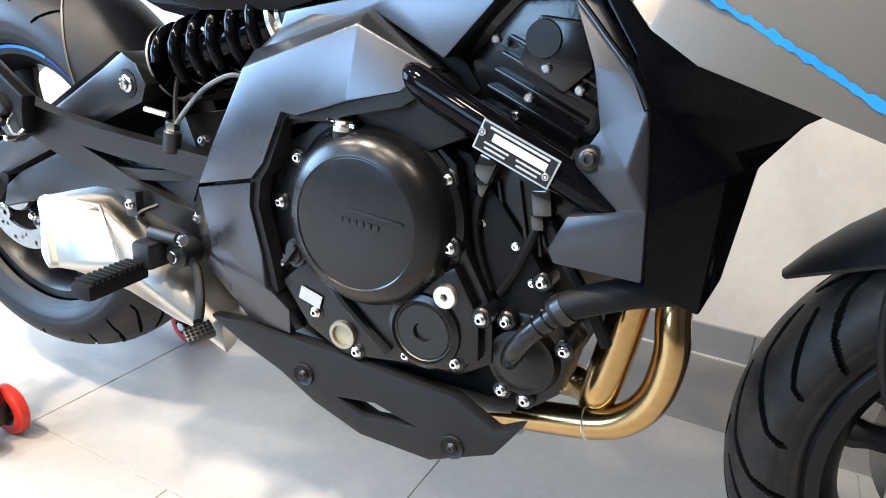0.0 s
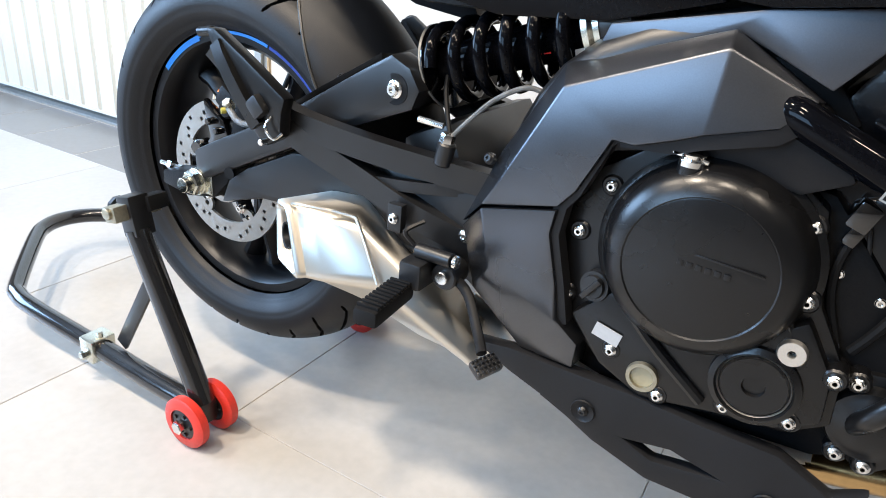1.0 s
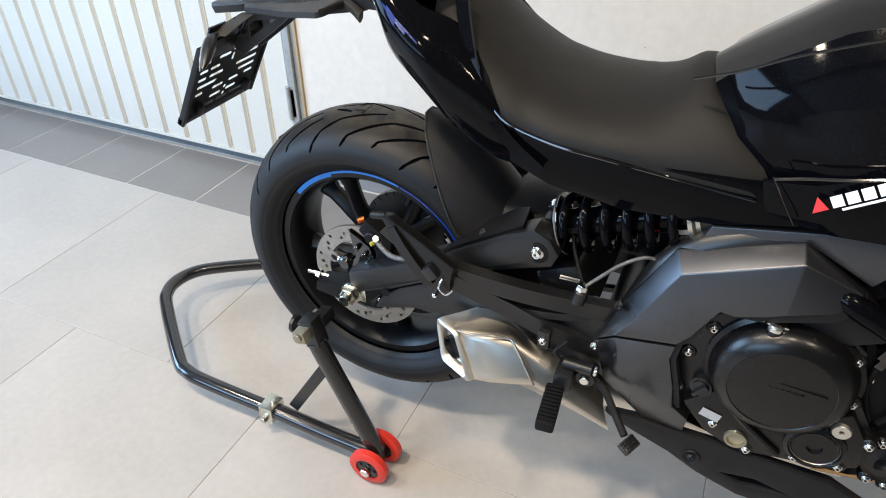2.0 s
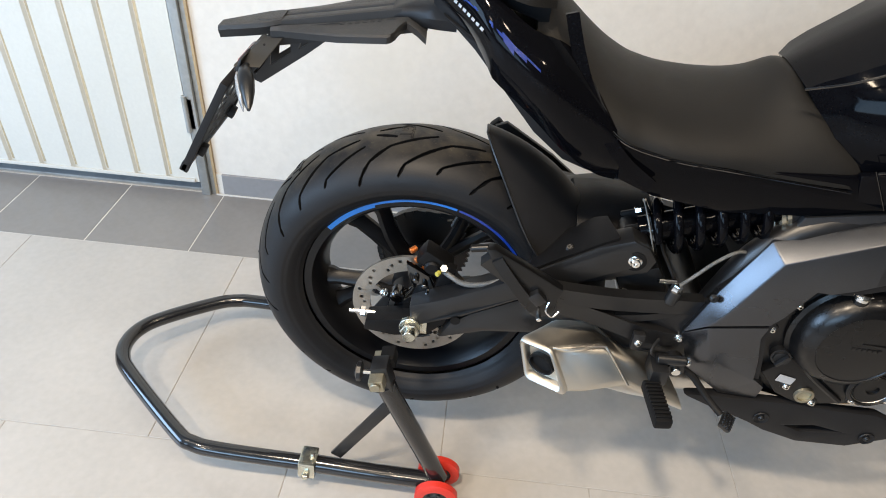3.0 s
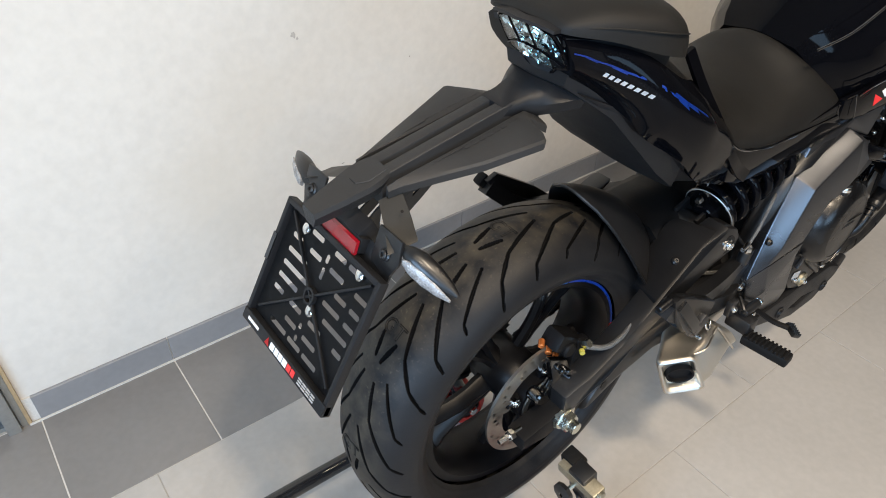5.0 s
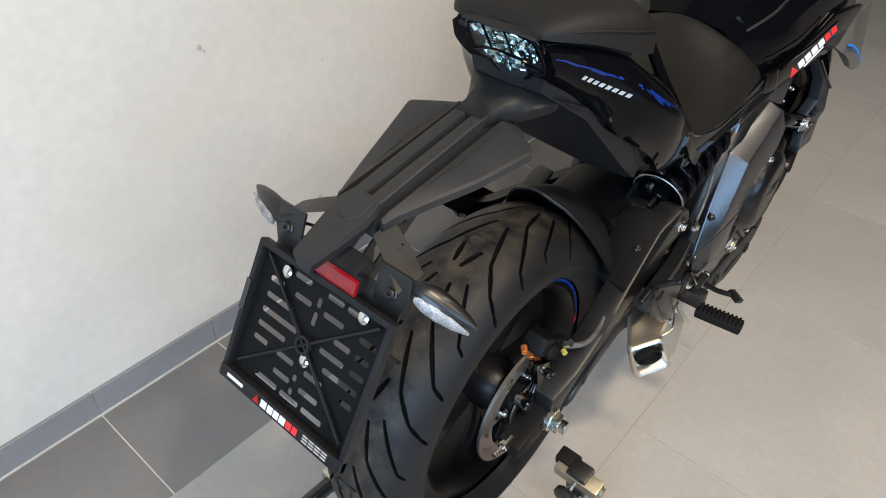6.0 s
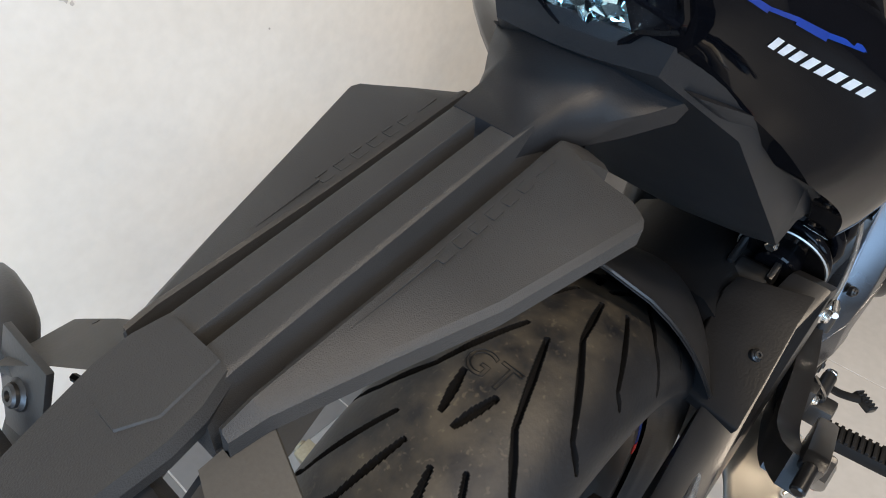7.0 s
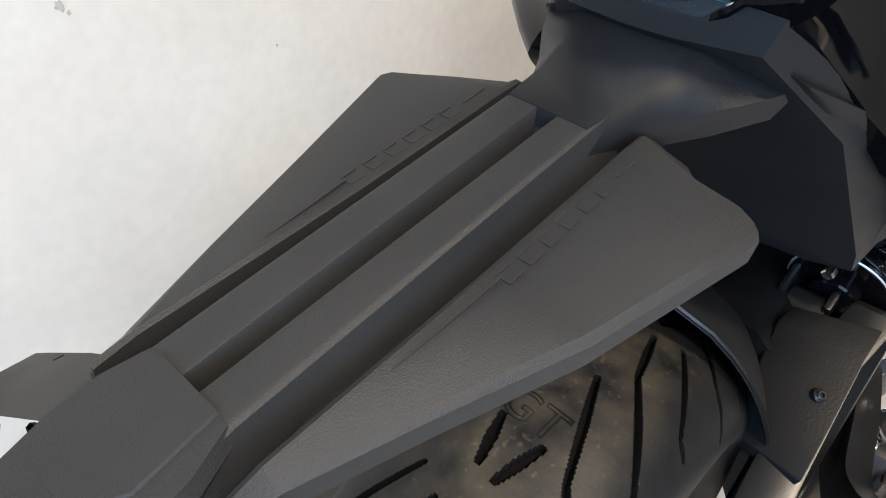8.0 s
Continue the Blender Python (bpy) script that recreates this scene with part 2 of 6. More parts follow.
def rounded(corners, r, n=4):
    """A closed outline with its corners rounded by about r."""
    out = []
    k = len(corners)
    for i, p in enumerate(corners):
        a, b = corners[i - 1], corners[(i + 1) % k]
        u, v = p + (a - p).normalized() * min(r, (a - p).length * 0.45), p + (b - p).normalized() * min(r, (b - p).length * 0.45)
        for j in range(n + 1):
            t_ = j / n
            out.append(u * (1 - t_) ** 2 + p * (2 * t_ * (1 - t_)) + v * t_ ** 2)
    return out


def axis_matrix(p, d):
    return Matrix.Translation(p) @ Vector(d).normalized().to_track_quat("Z", "Y").to_matrix().to_4x4()


def lathe(profile, p, d, segs=32, closed=False):
    """A profile of (radius, way along d) turned about the axis through p."""
    bm = bmesh.new()
    m = axis_matrix(p, d)
    rings = []
    for r, h in profile:
        if r < 1e-6:
            rings.append([bm.verts.new(m @ V(0, 0, h))])
        else:
            rings.append([bm.verts.new(m @ V(r * math.cos(2 * math.pi * k / segs), r * math.sin(2 * math.pi * k / segs), h)) for k in range(segs)])
    pairs = list(zip(rings, rings[1:])) + ([(rings[-1], rings[0])] if closed else [])
    for a, b in pairs:
        for k in range(segs):
            f = [a[k % len(a)], a[(k + 1) % len(a)], b[(k + 1) % len(b)], b[k % len(b)]]
            f = list(dict.fromkeys(f))
            if len(f) > 2:
                bm.faces.new(f)
    return bm


def rod(p0, p1, r, segs=16, bevel=0.0, r1=None):
    p0, p1 = Vector(p0), Vector(p1)
    h = (p1 - p0).length
    r1 = r if r1 is None else r1
    b = min(bevel, h * 0.4, r * 0.5)
    prof = [(0, 0), (r - b, 0), (r, b), (r1, h - b), (r1 - b, h), (0, h)] if b else [(0, 0), (r, 0), (r1, h), (0, h)]
    return lathe(prof, p0, p1 - p0, segs)


def loft(sections, caps=True, closed=True):
    bm = bmesh.new()
    rings = [[bm.verts.new(q) for q in s] for s in sections]
    for a, b in zip(rings, rings[1:]):
        n = len(a)
        for k in range(n if closed else n - 1):
            bm.faces.new((a[k], a[(k + 1) % n], b[(k + 1) % n], b[k]))
    if caps and closed:
        bm.faces.new(rings[0][::-1])
        bm.faces.new(rings[-1])
    return bm


def shell(points, faces, offset, bevel=0.0):
    """A faceted skin of the given corners, with a back set off by a vector."""
    bm = bmesh.new()
    off = Vector(offset)
    v = [bm.verts.new(p) for p in points]
    w = [bm.verts.new(Vector(p) + off) for p in points]
    count = {}
    for f in faces:
        bm.faces.new([v[i] for i in f])
        bm.faces.new([w[i] for i in reversed(f)])
        for a, b in zip(f, f[1:] + f[:1]):
            count.setdefault(tuple(sorted((a, b))), []).append((a, b))
    for pairs in count.values():
        if len(pairs) == 1:
            a, b = pairs[0]
            bm.faces.new((v[b], v[a], w[a], w[b]))
    bmesh.ops.recalc_face_normals(bm, faces=bm.faces[:])
    return soften(bm, bevel, 10)


def hexagon(p, d, r, h):
    return lathe([(0, 0), (r, 0), (r, h * 0.85), (r * 0.85, h), (0, h)], p, d, 6)


def flange_bolt(p, d, r, parent, mat=None, name="bolt"):
    bm = lathe([(0, -0.004), (r * 1.35, -0.004), (r * 1.35, 0.0015), (r * 1.05, 0.003), (0, 0.003)], p, d, 16)
    merge(bm, lathe([(0, 0.002), (r, 0.002), (r, r * 0.8), (r * 0.8, r), (r * 0.45, r), (r * 0.4, r * 0.6), (0, r * 0.6)], p, d, 12))
    return part(name, bm, mat or CHROME, parent)


def ring_section(x, pts):
    """A closed cross section from its right half (y, z), top to bottom."""
    return [V(x, -y, z) for y, z in pts] + [V(x, y, z) for y, z in reversed(pts)]


def half_loft(stations):
    return loft([ring_section(x, pts) for x, pts in stations])



def set_over(thing, move, skip=""):
    """Sets every mesh under a part over by one rule."""
    for ob in thing.children:
        if ob.data and not (skip and ob.name.startswith(tuple(skip.split()))):
            for v_ in ob.data.vertices:
                v_.co = move(v_.co)


def rear_set(p):
    """The tail stands a little higher and wider towards its end."""
    w_ = min(1.0, max(0.0, (0.32 - p.x) / 0.15))
    return V(p.x + 0.010 * w_, p.y * (1 + 0.14 * w_), p.z + 0.016 * w_)


# ---- the room ----
X0, X1, Y0, Y1, H = -3.5, 6.0, -4.5, 0.769, 3.0


def setting(name, bm, mat, label, category):
    return tagged(link(name, bm, mat), label, category, kind="structure")


setting("floor", box((X1 - X0 + 0.4, Y1 - Y0 + 0.4, 0.12), ((X0 + X1) / 2, (Y0 + Y1) / 2, -0.0614)), GROUT, "grey grout bed under large light floor tiles", "floor")
setting("ceiling", box((X1 - X0 + 0.4, Y1 - Y0 + 0.4, 0.15), ((X0 + X1) / 2, (Y0 + Y1) / 2, H + 0.075)), CEILING_PAINT, "plain grey painted showroom ceiling", "ceiling")
DOOR_L, DOOR_R = -2.62, -0.752
north = box((X1 - DOOR_R, 0.2, H), ((X1 + DOOR_R) / 2, Y1 + 0.1, H / 2))
merge(north, box((DOOR_L - X0, 0.2, H), ((X0 + DOOR_L) / 2, Y1 + 0.1, H / 2)))
merge(north, box((DOOR_R - DOOR_L, 0.2, H - 2.1), ((DOOR_L + DOOR_R) / 2, Y1 + 0.1, (H + 2.1) / 2)))
setting("wall_north", north, PLASTER, "warm white rough plaster wall with faint stains", "wall")
# the opening here is made up to suit the added blue lamp
south = box((X1 - X0 + 0.4, 0.2, 1.2), ((X0 + X1) / 2, Y0 - 0.1, 0.6))
merge(south, box((X1 - X0 + 0.4, 0.2, H - 2.8), ((X0 + X1) / 2, Y0 - 0.1, (H + 2.8) / 2)))
merge(south, box((-3.35 - X0 + 0.2, 0.2, 1.6), ((X0 - 0.2 - 3.35) / 2, Y0 - 0.1, 2.0)))
merge(south, box((X1 + 0.05 + 0.2, 0.2, 1.6), ((X1 + 0.2 - 0.05) / 2, Y0 - 0.1, 2.0)))
setting("wall_south", south, SIDE_PAINT, "plain taupe wall with an added, unseen window opening", "wall")
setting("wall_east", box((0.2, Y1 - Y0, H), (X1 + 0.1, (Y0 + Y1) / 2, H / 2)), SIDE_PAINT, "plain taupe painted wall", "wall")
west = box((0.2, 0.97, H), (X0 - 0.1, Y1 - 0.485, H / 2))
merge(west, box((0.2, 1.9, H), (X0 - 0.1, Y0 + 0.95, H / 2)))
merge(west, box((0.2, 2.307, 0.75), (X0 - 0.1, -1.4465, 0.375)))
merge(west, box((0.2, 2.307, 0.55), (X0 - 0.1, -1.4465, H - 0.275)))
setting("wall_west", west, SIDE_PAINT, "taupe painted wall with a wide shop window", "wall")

random.seed(9)
for cx_, cz_, r_ in ((0.028, 0.752, 0.007), (0.037, 0.742, 0.0035), (0.34, 0.63, 0.002)):
    rim_pts = [(cx_ + r_ * random.uniform(0.5, 1.2) * math.cos(k * 0.57), cz_ + r_ * random.uniform(0.6, 1.5) * math.sin(k * 0.57)) for k in range(11)]
    part("scuff_mark", prism(rim_pts, 0.7682, 0.7695), material("grey_scuff", (0.40, 0.37, 0.33), 0.9), bpy.data.objects["wall_north"], "small grey scuff on the plaster")

# the cream sheet-metal door with its galvanised frame
door = tagged(new("door_1"), "cream ribbed sheet-metal door in a galvanised frame", "door", kind="structure")
DY = 0.754
PITCH = 0.1055
x = DOOR_R - 0.236 - PITCH * 16
prof = []
while x < DOOR_R - 0.052:
    for dx, dy in ((0, 0), (0.080, 0), (0.086, 0.010), (0.0995, 0.010)):
        if DOOR_L + 0.05 < x + dx < DOOR_R - 0.052:
            prof.append((x + dx, DY + dy))
    x += PITCH
prof.append((DOOR_R - 0.048, DY))
leaf = loft([[V(px, py, 0.046) for px, py in prof] + [V(px, DY + 0.045, 0.046) for px, py in reversed(prof)],
             [V(px, py, 2.06) for px, py in prof] + [V(px, DY + 0.045, 2.06) for px, py in reversed(prof)]])
part("door_leaf", leaf, SHUTTER, door, "cream sheet metal with vertical ribs")
# thin yellow-brown strips of uneven width along the bottom of each rib
RIB_TONE = material("yellowed_grime", (0.46, 0.38, 0.25), 0.7, 0, 0.35, 60, 5, 0.05)
random.seed(21)
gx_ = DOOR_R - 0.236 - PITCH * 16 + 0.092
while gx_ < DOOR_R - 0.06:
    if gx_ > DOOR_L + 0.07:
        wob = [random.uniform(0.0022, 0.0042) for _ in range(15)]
        part("grime_line", loft([[V(gx_ - w_, DY + 0.0092, 0.06 + 0.14 * i_), V(gx_ + w_, DY + 0.0092, 0.06 + 0.14 * i_), V(gx_ + w_, DY + 0.0105, 0.06 + 0.14 * i_), V(gx_ - w_, DY + 0.0105, 0.06 + 0.14 * i_)] for i_, w_ in enumerate(wob)]), RIB_TONE, door, "thin yellow-brown line in the rib")
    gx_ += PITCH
part("bottom_rail", box((DOOR_R - DOOR_L - 0.11, 0.004, 0.012), ((DOOR_L + DOOR_R) / 2 - 0.005, DY - 0.003, 0.052), bevel=0.001), SHUTTER, door)
frame_bm = box((0.028, 0.06, 2.10), (DOOR_R - 0.031, 0.780, 1.05), bevel=0.003)
merge(frame_bm, box((0.014, 0.04, 2.10), (DOOR_R - 0.009, 0.782, 1.05), bevel=0.002))
part("door_frame", frame_bm, GALV, door, "galvanised steel frame with worn edge")
part("door_lining", box((0.008, 0.02, 2.10), (DOOR_R + 0.002, 0.770, 1.05), bevel=0.001), WOODTRIM, door, "thin brownish sealant strip")
for hz in (0.29, 1.75):
    hb = rod((DOOR_R - 0.046, DY - 0.006, hz - 0.06), (DOOR_R - 0.046, DY - 0.006, hz + 0.06), 0.008, 12, 0.001)
    merge(hb, box((0.03, 0.006, 0.10), (DOOR_R - 0.040, DY - 0.001, hz), bevel=0.001))
    part("hinge", hb, GALV, door, "welded steel hinge")
part("threshold", box((DOOR_R - DOOR_L, 0.03, 0.012), ((DOOR_L + DOOR_R) / 2, 0.79, 0.004), bevel=0.002), GALV, door, "dirty steel threshold")

# ---- the paddock stand ----
stand = tagged(new("paddock_stand"), "black tubular rear paddock stand on red wheels holding up the motorcycle", "stand")
stand.location = (-0.2, 0, 0)
bpy.context.view_layer.update()


def sp(name, bm, mat, label="", parent=None):
    p = parent or stand
    if p is stand:
        bmesh.ops.translate(bm, vec=(0.2, 0, 0), verts=bm.verts)
    return part(name, bm, mat, p, label)


R = 0.0165
loop = [(-0.16, -0.239, 0.060), (-0.36, -0.243, 0.074), (-0.425, -0.237, 0.078), (-0.470, -0.214, 0.081), (-0.620, -0.090, 0.090), (-0.660, -0.045, 0.092), (-0.672, 0.0, 0.093),
        (-0.660, 0.050, 0.092), (-0.620, 0.095, 0.090), (-0.530, 0.165, 0.083), (-0.480, 0.188, 0.080), (-0.410, 0.196, 0.076), (-0.10, 0.200, 0.058)]
sp("rear_loop", tube(loop, R, 16, 8), TUBE_PAINT, "bent black enamelled tube")
for sy in (-1, 1):
    yy = -0.238 if sy < 0 else 0.200
    sp("side_tube", tube([(-0.20, yy, 0.062), (-0.05, yy, 0.052), (0.066, yy - 0.002 * sy, 0.046)], 0.0185, 16, 3), TUBE_PAINT)
    cl = box((0.034, 0.046, 0.044), (-0.188, yy, 0.062), (0, 4, 0), bevel=0.003)
    merge(cl, hexagon((-0.188, yy + sy * 0.022, 0.056), (0, sy, 0), 0.008, 0.012))
    merge(cl, hexagon((-0.178, yy, 0.082), (0, 0, 1), 0.005, 0.012))
    sp("clamp", cl, ZINC, "zinc-plated width clamp with bolt")
    top = V(-0.040, yy + sy * 0.004, 0.375)
    sp("upright", tube([(0.078, yy, 0.062), (0.055, yy, 0.115), (-0.014, yy + sy * 0.004, 0.285), (-0.032, yy + sy * 0.004, 0.33)], 0.0185, 16, 4), TUBE_PAINT)
    sp("brace", box((0.21, 0.006, 0.024), (-0.078, yy - sy * 0.012, 0.170), (0, -58, 0), 0.001), SATIN, "flat steel brace")
    sl = box((0.030, 0.034, 0.062), (-0.036, yy + sy * 0.002, 0.352), (0, -12, 0), 0.003)
    sp("head_block", sl, SATIN)
    hook = box((0.026, 0.078, 0.024), (-0.042, yy + sy * 0.002, 0.360), (0, -12, 0), 0.003)
    merge(hook, rod((-0.043, yy + sy * 0.040, 0.363), (-0.043, yy + sy * 0.046, 0.363), 0.009, 16, 0.001))
    sp("hook_bar", hook, YELLOW_ZINC, "yellowish zinc-plated square support bar")
    sp("hook_pad", box((0.026, 0.036, 0.024), (-0.030, yy - sy * 0.026, 0.368), (0, -12, 0), 0.004), SOFT_RUBBER)
    sp("pin", rod((-0.04, yy, 0.352), (-0.085, yy, 0.352), 0.004, 10), CHROME)
    kb = lathe([(0, 0), (0.010, 0), (0.018, 0.003), (0.018, 0.010), (0.010, 0.013), (0, 0.013)], (-0.072, yy, 0.352), (-1, 0, 0), 10)
    sp("knob", kb, SATIN, "black star knob")
    for dy in (-0.031, 0.027):
        w = new("castor")
        w.parent = stand
        w.location = (0.276, yy + dy, 0.043)
        w.scale = (0.86, 0.9, 0.86)
        part("tyre", lathe([(0.030, -0.011), (0.044, -0.011), (0.050, -0.007), (0.050, 0.007), (0.044, 0.011), (0.030, 0.011)], (0, 0, 0), (0, 1, 0), 32, True), RED_WHEEL, w, "red polyurethane tread")
        hb = lathe([(0.007, -0.012), (0.030, -0.008), (0.031, 0.0), (0.030, 0.008), (0.007, 0.012)], (0, 0, 0), (0, 1, 0), 24, True)
        for k in range(5):
            a = 2 * math.pi * k / 5
            merge(hb, rod((0.020 * math.cos(a), -0.013, 0.020 * math.sin(a)), (0.020 * math.cos(a), 0.013, 0.020 * math.sin(a)), 0.004, 8))
        part("hub", hb, SATIN, w, "black spoked hub")
    ax = rod((0.076, yy - 0.046, 0.043), (0.076, yy + 0.042, 0.043), 0.006, 12)
    merge(ax, hexagon((0.076, yy - 0.044, 0.043), (0, -1, 0), 0.011, 0.009))
    sp("axle", ax, CHROME)
    sp("axle_bracket", box((0.034, 0.034, 0.040), (0.074, yy, 0.048), bevel=0.004), SATIN)

# ---- the motorcycle ----
bike = tagged(new("motorcycle"), "black naked motorcycle with blue decals raised on a rear stand", "motorcycle")
ZR, FX, ZF = 0.392, 1.420, 0.300


def group(name, at=(0, 0, 0), label=""):
    """A part of the motorcycle made of sub-parts."""
    e = new(name)
    e.parent = bike
    e.location = at
    if label:
        e["label"] = label
    return e


def tyre_mesh(radius, half, bead, n_u, n_c, drop=0.048):
    """A tyre about the y axis; the tread's grooves are cut into it."""
    side_r = radius - drop
    prof = []
    flank = []
    for k in range(15):
        t = k / 14
        proud = 0.0012 if k in (2, 3) else (-0.0008 if k in (11, 12) else 0.0)
        flank.append((bead + (side_r - bead) * t, half * 0.70 + half * 0.30 * math.sin(t * math.pi / 2) + proud))
    prof += [(r_, -y_) for r_, y_ in flank]
    for k in range(1, n_c):
        a = -math.pi / 2 + math.pi * k / n_c
        prof.append((side_r + (radius - side_r) * math.cos(a), half * math.sin(a)))
    prof += flank[::-1]
    pr = np.array(prof)
    arc = np.concatenate([[0], np.cumsum(np.hypot(*np.diff(pr, axis=0).T))])
    arc = arc - arc[-1] / 2
    u = np.arange(n_u) * 2 * np.pi / n_u
    U, C = np.meshgrid(u * radius, arc, indexing="ij")
    depth = np.zeros_like(U)
    if n_c > 40:
        period = 2 * np.pi * radius / 9
        # each groove: half width, then its line as (across, along)
        grooves = [(0.0029, ((0.011, 0.022), (0.040, -0.056), (0.068, -0.094), (0.091, -0.111), (0.104, -0.119))),
                   (0.0029, ((0.014, 0.106), (0.029, 0.047), (0.076, -0.028), (0.096, -0.040))),
                   (0.0024, ((0.035, 0.119), (0.076, 0.040), (0.088, 0.032))),
                   (0.0036, ((0.0075, -0.083), (0.0165, -0.049)))]
        for sgn, shift in ((-1, 0.0), (1, 0.004)):
            cc = C * sgn
            for width, line in grooves:
                for (c0, u0), (c1, u1) in zip(line, line[1:]):
                    du = np.mod(U - shift - (u0 + u1) / 2 + period / 2, period) - period / 2 + (u0 + u1) / 2
                    dx, dy = c1 - c0, u1 - u0
                    t = np.clip(((cc - c0) * dx + (du - u0) * dy) / (dx * dx + dy * dy), 0, 1)
                    dist = np.hypot(cc - c0 - t * dx, du - u0 - t * dy)
                    depth = np.maximum(depth, 0.0065 * np.clip((width * (1.0 - 0.75 * abs(t - 0.5)) + 0.0002 - dist) / 0.0008, 0, 1))
    nrm = np.gradient(pr, axis=0)
    nrm = np.stack([nrm[:, 1], -nrm[:, 0]], 1)
    nrm /= np.linalg.norm(nrm, axis=1)[:, None]
    if nrm[len(nrm) // 2, 0] < 0:
        nrm = -nrm
    rr = pr[None, :, 0] - depth * nrm[None, :, 0]
    yy = pr[None, :, 1] - depth * nrm[None, :, 1]
    xs, zs = rr * np.sin(u)[:, None], rr * np.cos(u)[:, None]
    co = np.stack([xs, yy, zs], -1).reshape(-1, 3)
    m = len(prof)
    i, j = np.meshgrid(np.arange(n_u), np.arange(m - 1), indexing="ij")
    a = i * m + j
    b = ((i + 1) % n_u) * m + j
    faces = np.stack([a, b, b + 1, a + 1], -1).reshape(-1, 4)
    me = bpy.data.meshes.new("tyre")
    me.from_pydata(co.tolist(), [], faces.tolist())
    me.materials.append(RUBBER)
    me.materials.append(GROOVE_SHADE)
    # faces cut deep enough take the rubber coloured for groove shade
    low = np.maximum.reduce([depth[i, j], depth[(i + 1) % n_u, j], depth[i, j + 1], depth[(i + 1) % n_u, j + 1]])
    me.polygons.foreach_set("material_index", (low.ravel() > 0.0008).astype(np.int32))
    me.shade_smooth()
    me.set_sharp_from_angle(angle=radians(40))
    return me


def spoked_rim(bm, half, lip, hub_r, angles, width):
    """Barrel, hub and forked spokes of a cast wheel about the y axis."""
    merge(bm, lathe([(lip - 0.014, -half), (lip, -half), (lip + 0.004, -half + 0.004), (lip - 0.012, -half + 0.016), (lip - 0.020, -half * 0.4), (lip - 0.020, half * 0.4),
                     (lip - 0.012, half - 0.016), (lip + 0.004, half - 0.004), (lip, half), (lip - 0.014, half), (lip - 0.024, half - 0.012), (lip - 0.032, half * 0.3), (lip - 0.032, -half * 0.3), (lip - 0.024, -half + 0.012)],
                    (0, 0, 0), (0, 1, 0), 72, True))
    merge(bm, lathe([(0.012, -0.055), (hub_r * 0.8, -0.055), (hub_r, -0.035), (hub_r, 0.035), (hub_r * 0.8, 0.055), (0.012, 0.055)], (0, 0, 0), (0, 1, 0), 40, True))
    for a0 in angles:
        for fork in (-10, 10):
            a = radians(a0)
            b = radians(a0 + fork)
            p = [(hub_r * 0.8 * math.cos(a), 0, hub_r * 0.8 * math.sin(a)), (0.115 * math.cos(a + radians(fork) * 0.55), -0.004, 0.115 * math.sin(a + radians(fork) * 0.55)),
                 ((lip - 0.028) * math.cos(b), 0, (lip - 0.028) * math.sin(b))]
            merge(bm, tube(p, [width * 1.15, width, width * 0.95, width * 1.2], 8, 5, flat=0.62))
    return bm


# rear wheel
rw = group("rear_wheel", (-0.002, -0.006, 0.391))
t = new("tyre", tyre_mesh(0.318, 0.090, 0.219, 2200, 230, 0.062))
t.parent = rw
t["label"] = "dusty black rubber road tyre with swept grooves"
part("rim", spoked_rim(bmesh.new(), 0.058, 0.217, 0.050, [125 + 72 * k for k in range(5)], 0.0170), RIM, rw, "black cast forked-spoke rim")


def arc_strip(r0, r1, y, a0, a1, thick):
    n = 48
    secs = []
    for k in range(n + 1):
        a = radians(a0 + (a1 - a0) * k / n)
        c, s_ = math.cos(a), math.sin(a)
        secs.append([V(r0 * c, y, r0 * s_), V(r1 * c, y, r1 * s_), V(r1 * c, y + thick, r1 * s_), V(r0 * c, y + thick, r0 * s_)])
    return loft(secs)


part("rim_stripe", arc_strip(0.2075, 0.2165, -0.0592, 140, 112, 0.001), SKYBLUE, rw, "light blue rim stripe")
part("rim_stripe", arc_strip(0.2120, 0.2165, -0.0592, 112, 72, 0.001), SKYBLUE, rw, "light blue rim stripe")
part("rim_stripe", arc_strip(0.2120, 0.2165, -0.0592, 71, 8, 0.001), BLUE, rw, "dark blue rim stripe")
part("stripe_mark", arc_strip(0.2085, 0.2165, -0.0594, 7.5, 3, 0.001), RED_DECAL, rw, "small red end of the rim stripe")
part("valve", rod((0.185 * math.cos(radians(67)), -0.012, 0.185 * math.sin(radians(67))), (0.150 * math.cos(radians(67)), -0.016, 0.150 * math.sin(radians(67))), 0.004, 10), SATIN, rw)

# raised outline letters on the tread
def outline_text(words, size, thick):
    cu = bpy.data.curves.new("letters", "FONT")
    cu.body, cu.size, cu.align_x, cu.align_y = words, size, "CENTER", "CENTER"
    cu.fill_mode, cu.bevel_depth, cu.bevel_resolution, cu.resolution_u = "NONE", thick, 0, 3
    ob = bpy.data.objects.new("letters", cu)
    bm = bmesh.new()
    bm.from_mesh(ob.to_mesh())
    ob.to_mesh_clear()
    bpy.data.objects.remove(ob)
    bpy.data.curves.remove(cu)
    return bm


for k in range(9):
    mk = outline_text("GT", 0.034, 0.0007)
    bmesh.ops.transform(mk, matrix=pose(0, 0, 0, 0, -5.9 - 40 * k, 0) @ pose(0, 0.002, 0.3175, 0, 0, -92), verts=mk.verts)
    part("tread_mark", mk, SOFT_RUBBER, rw)

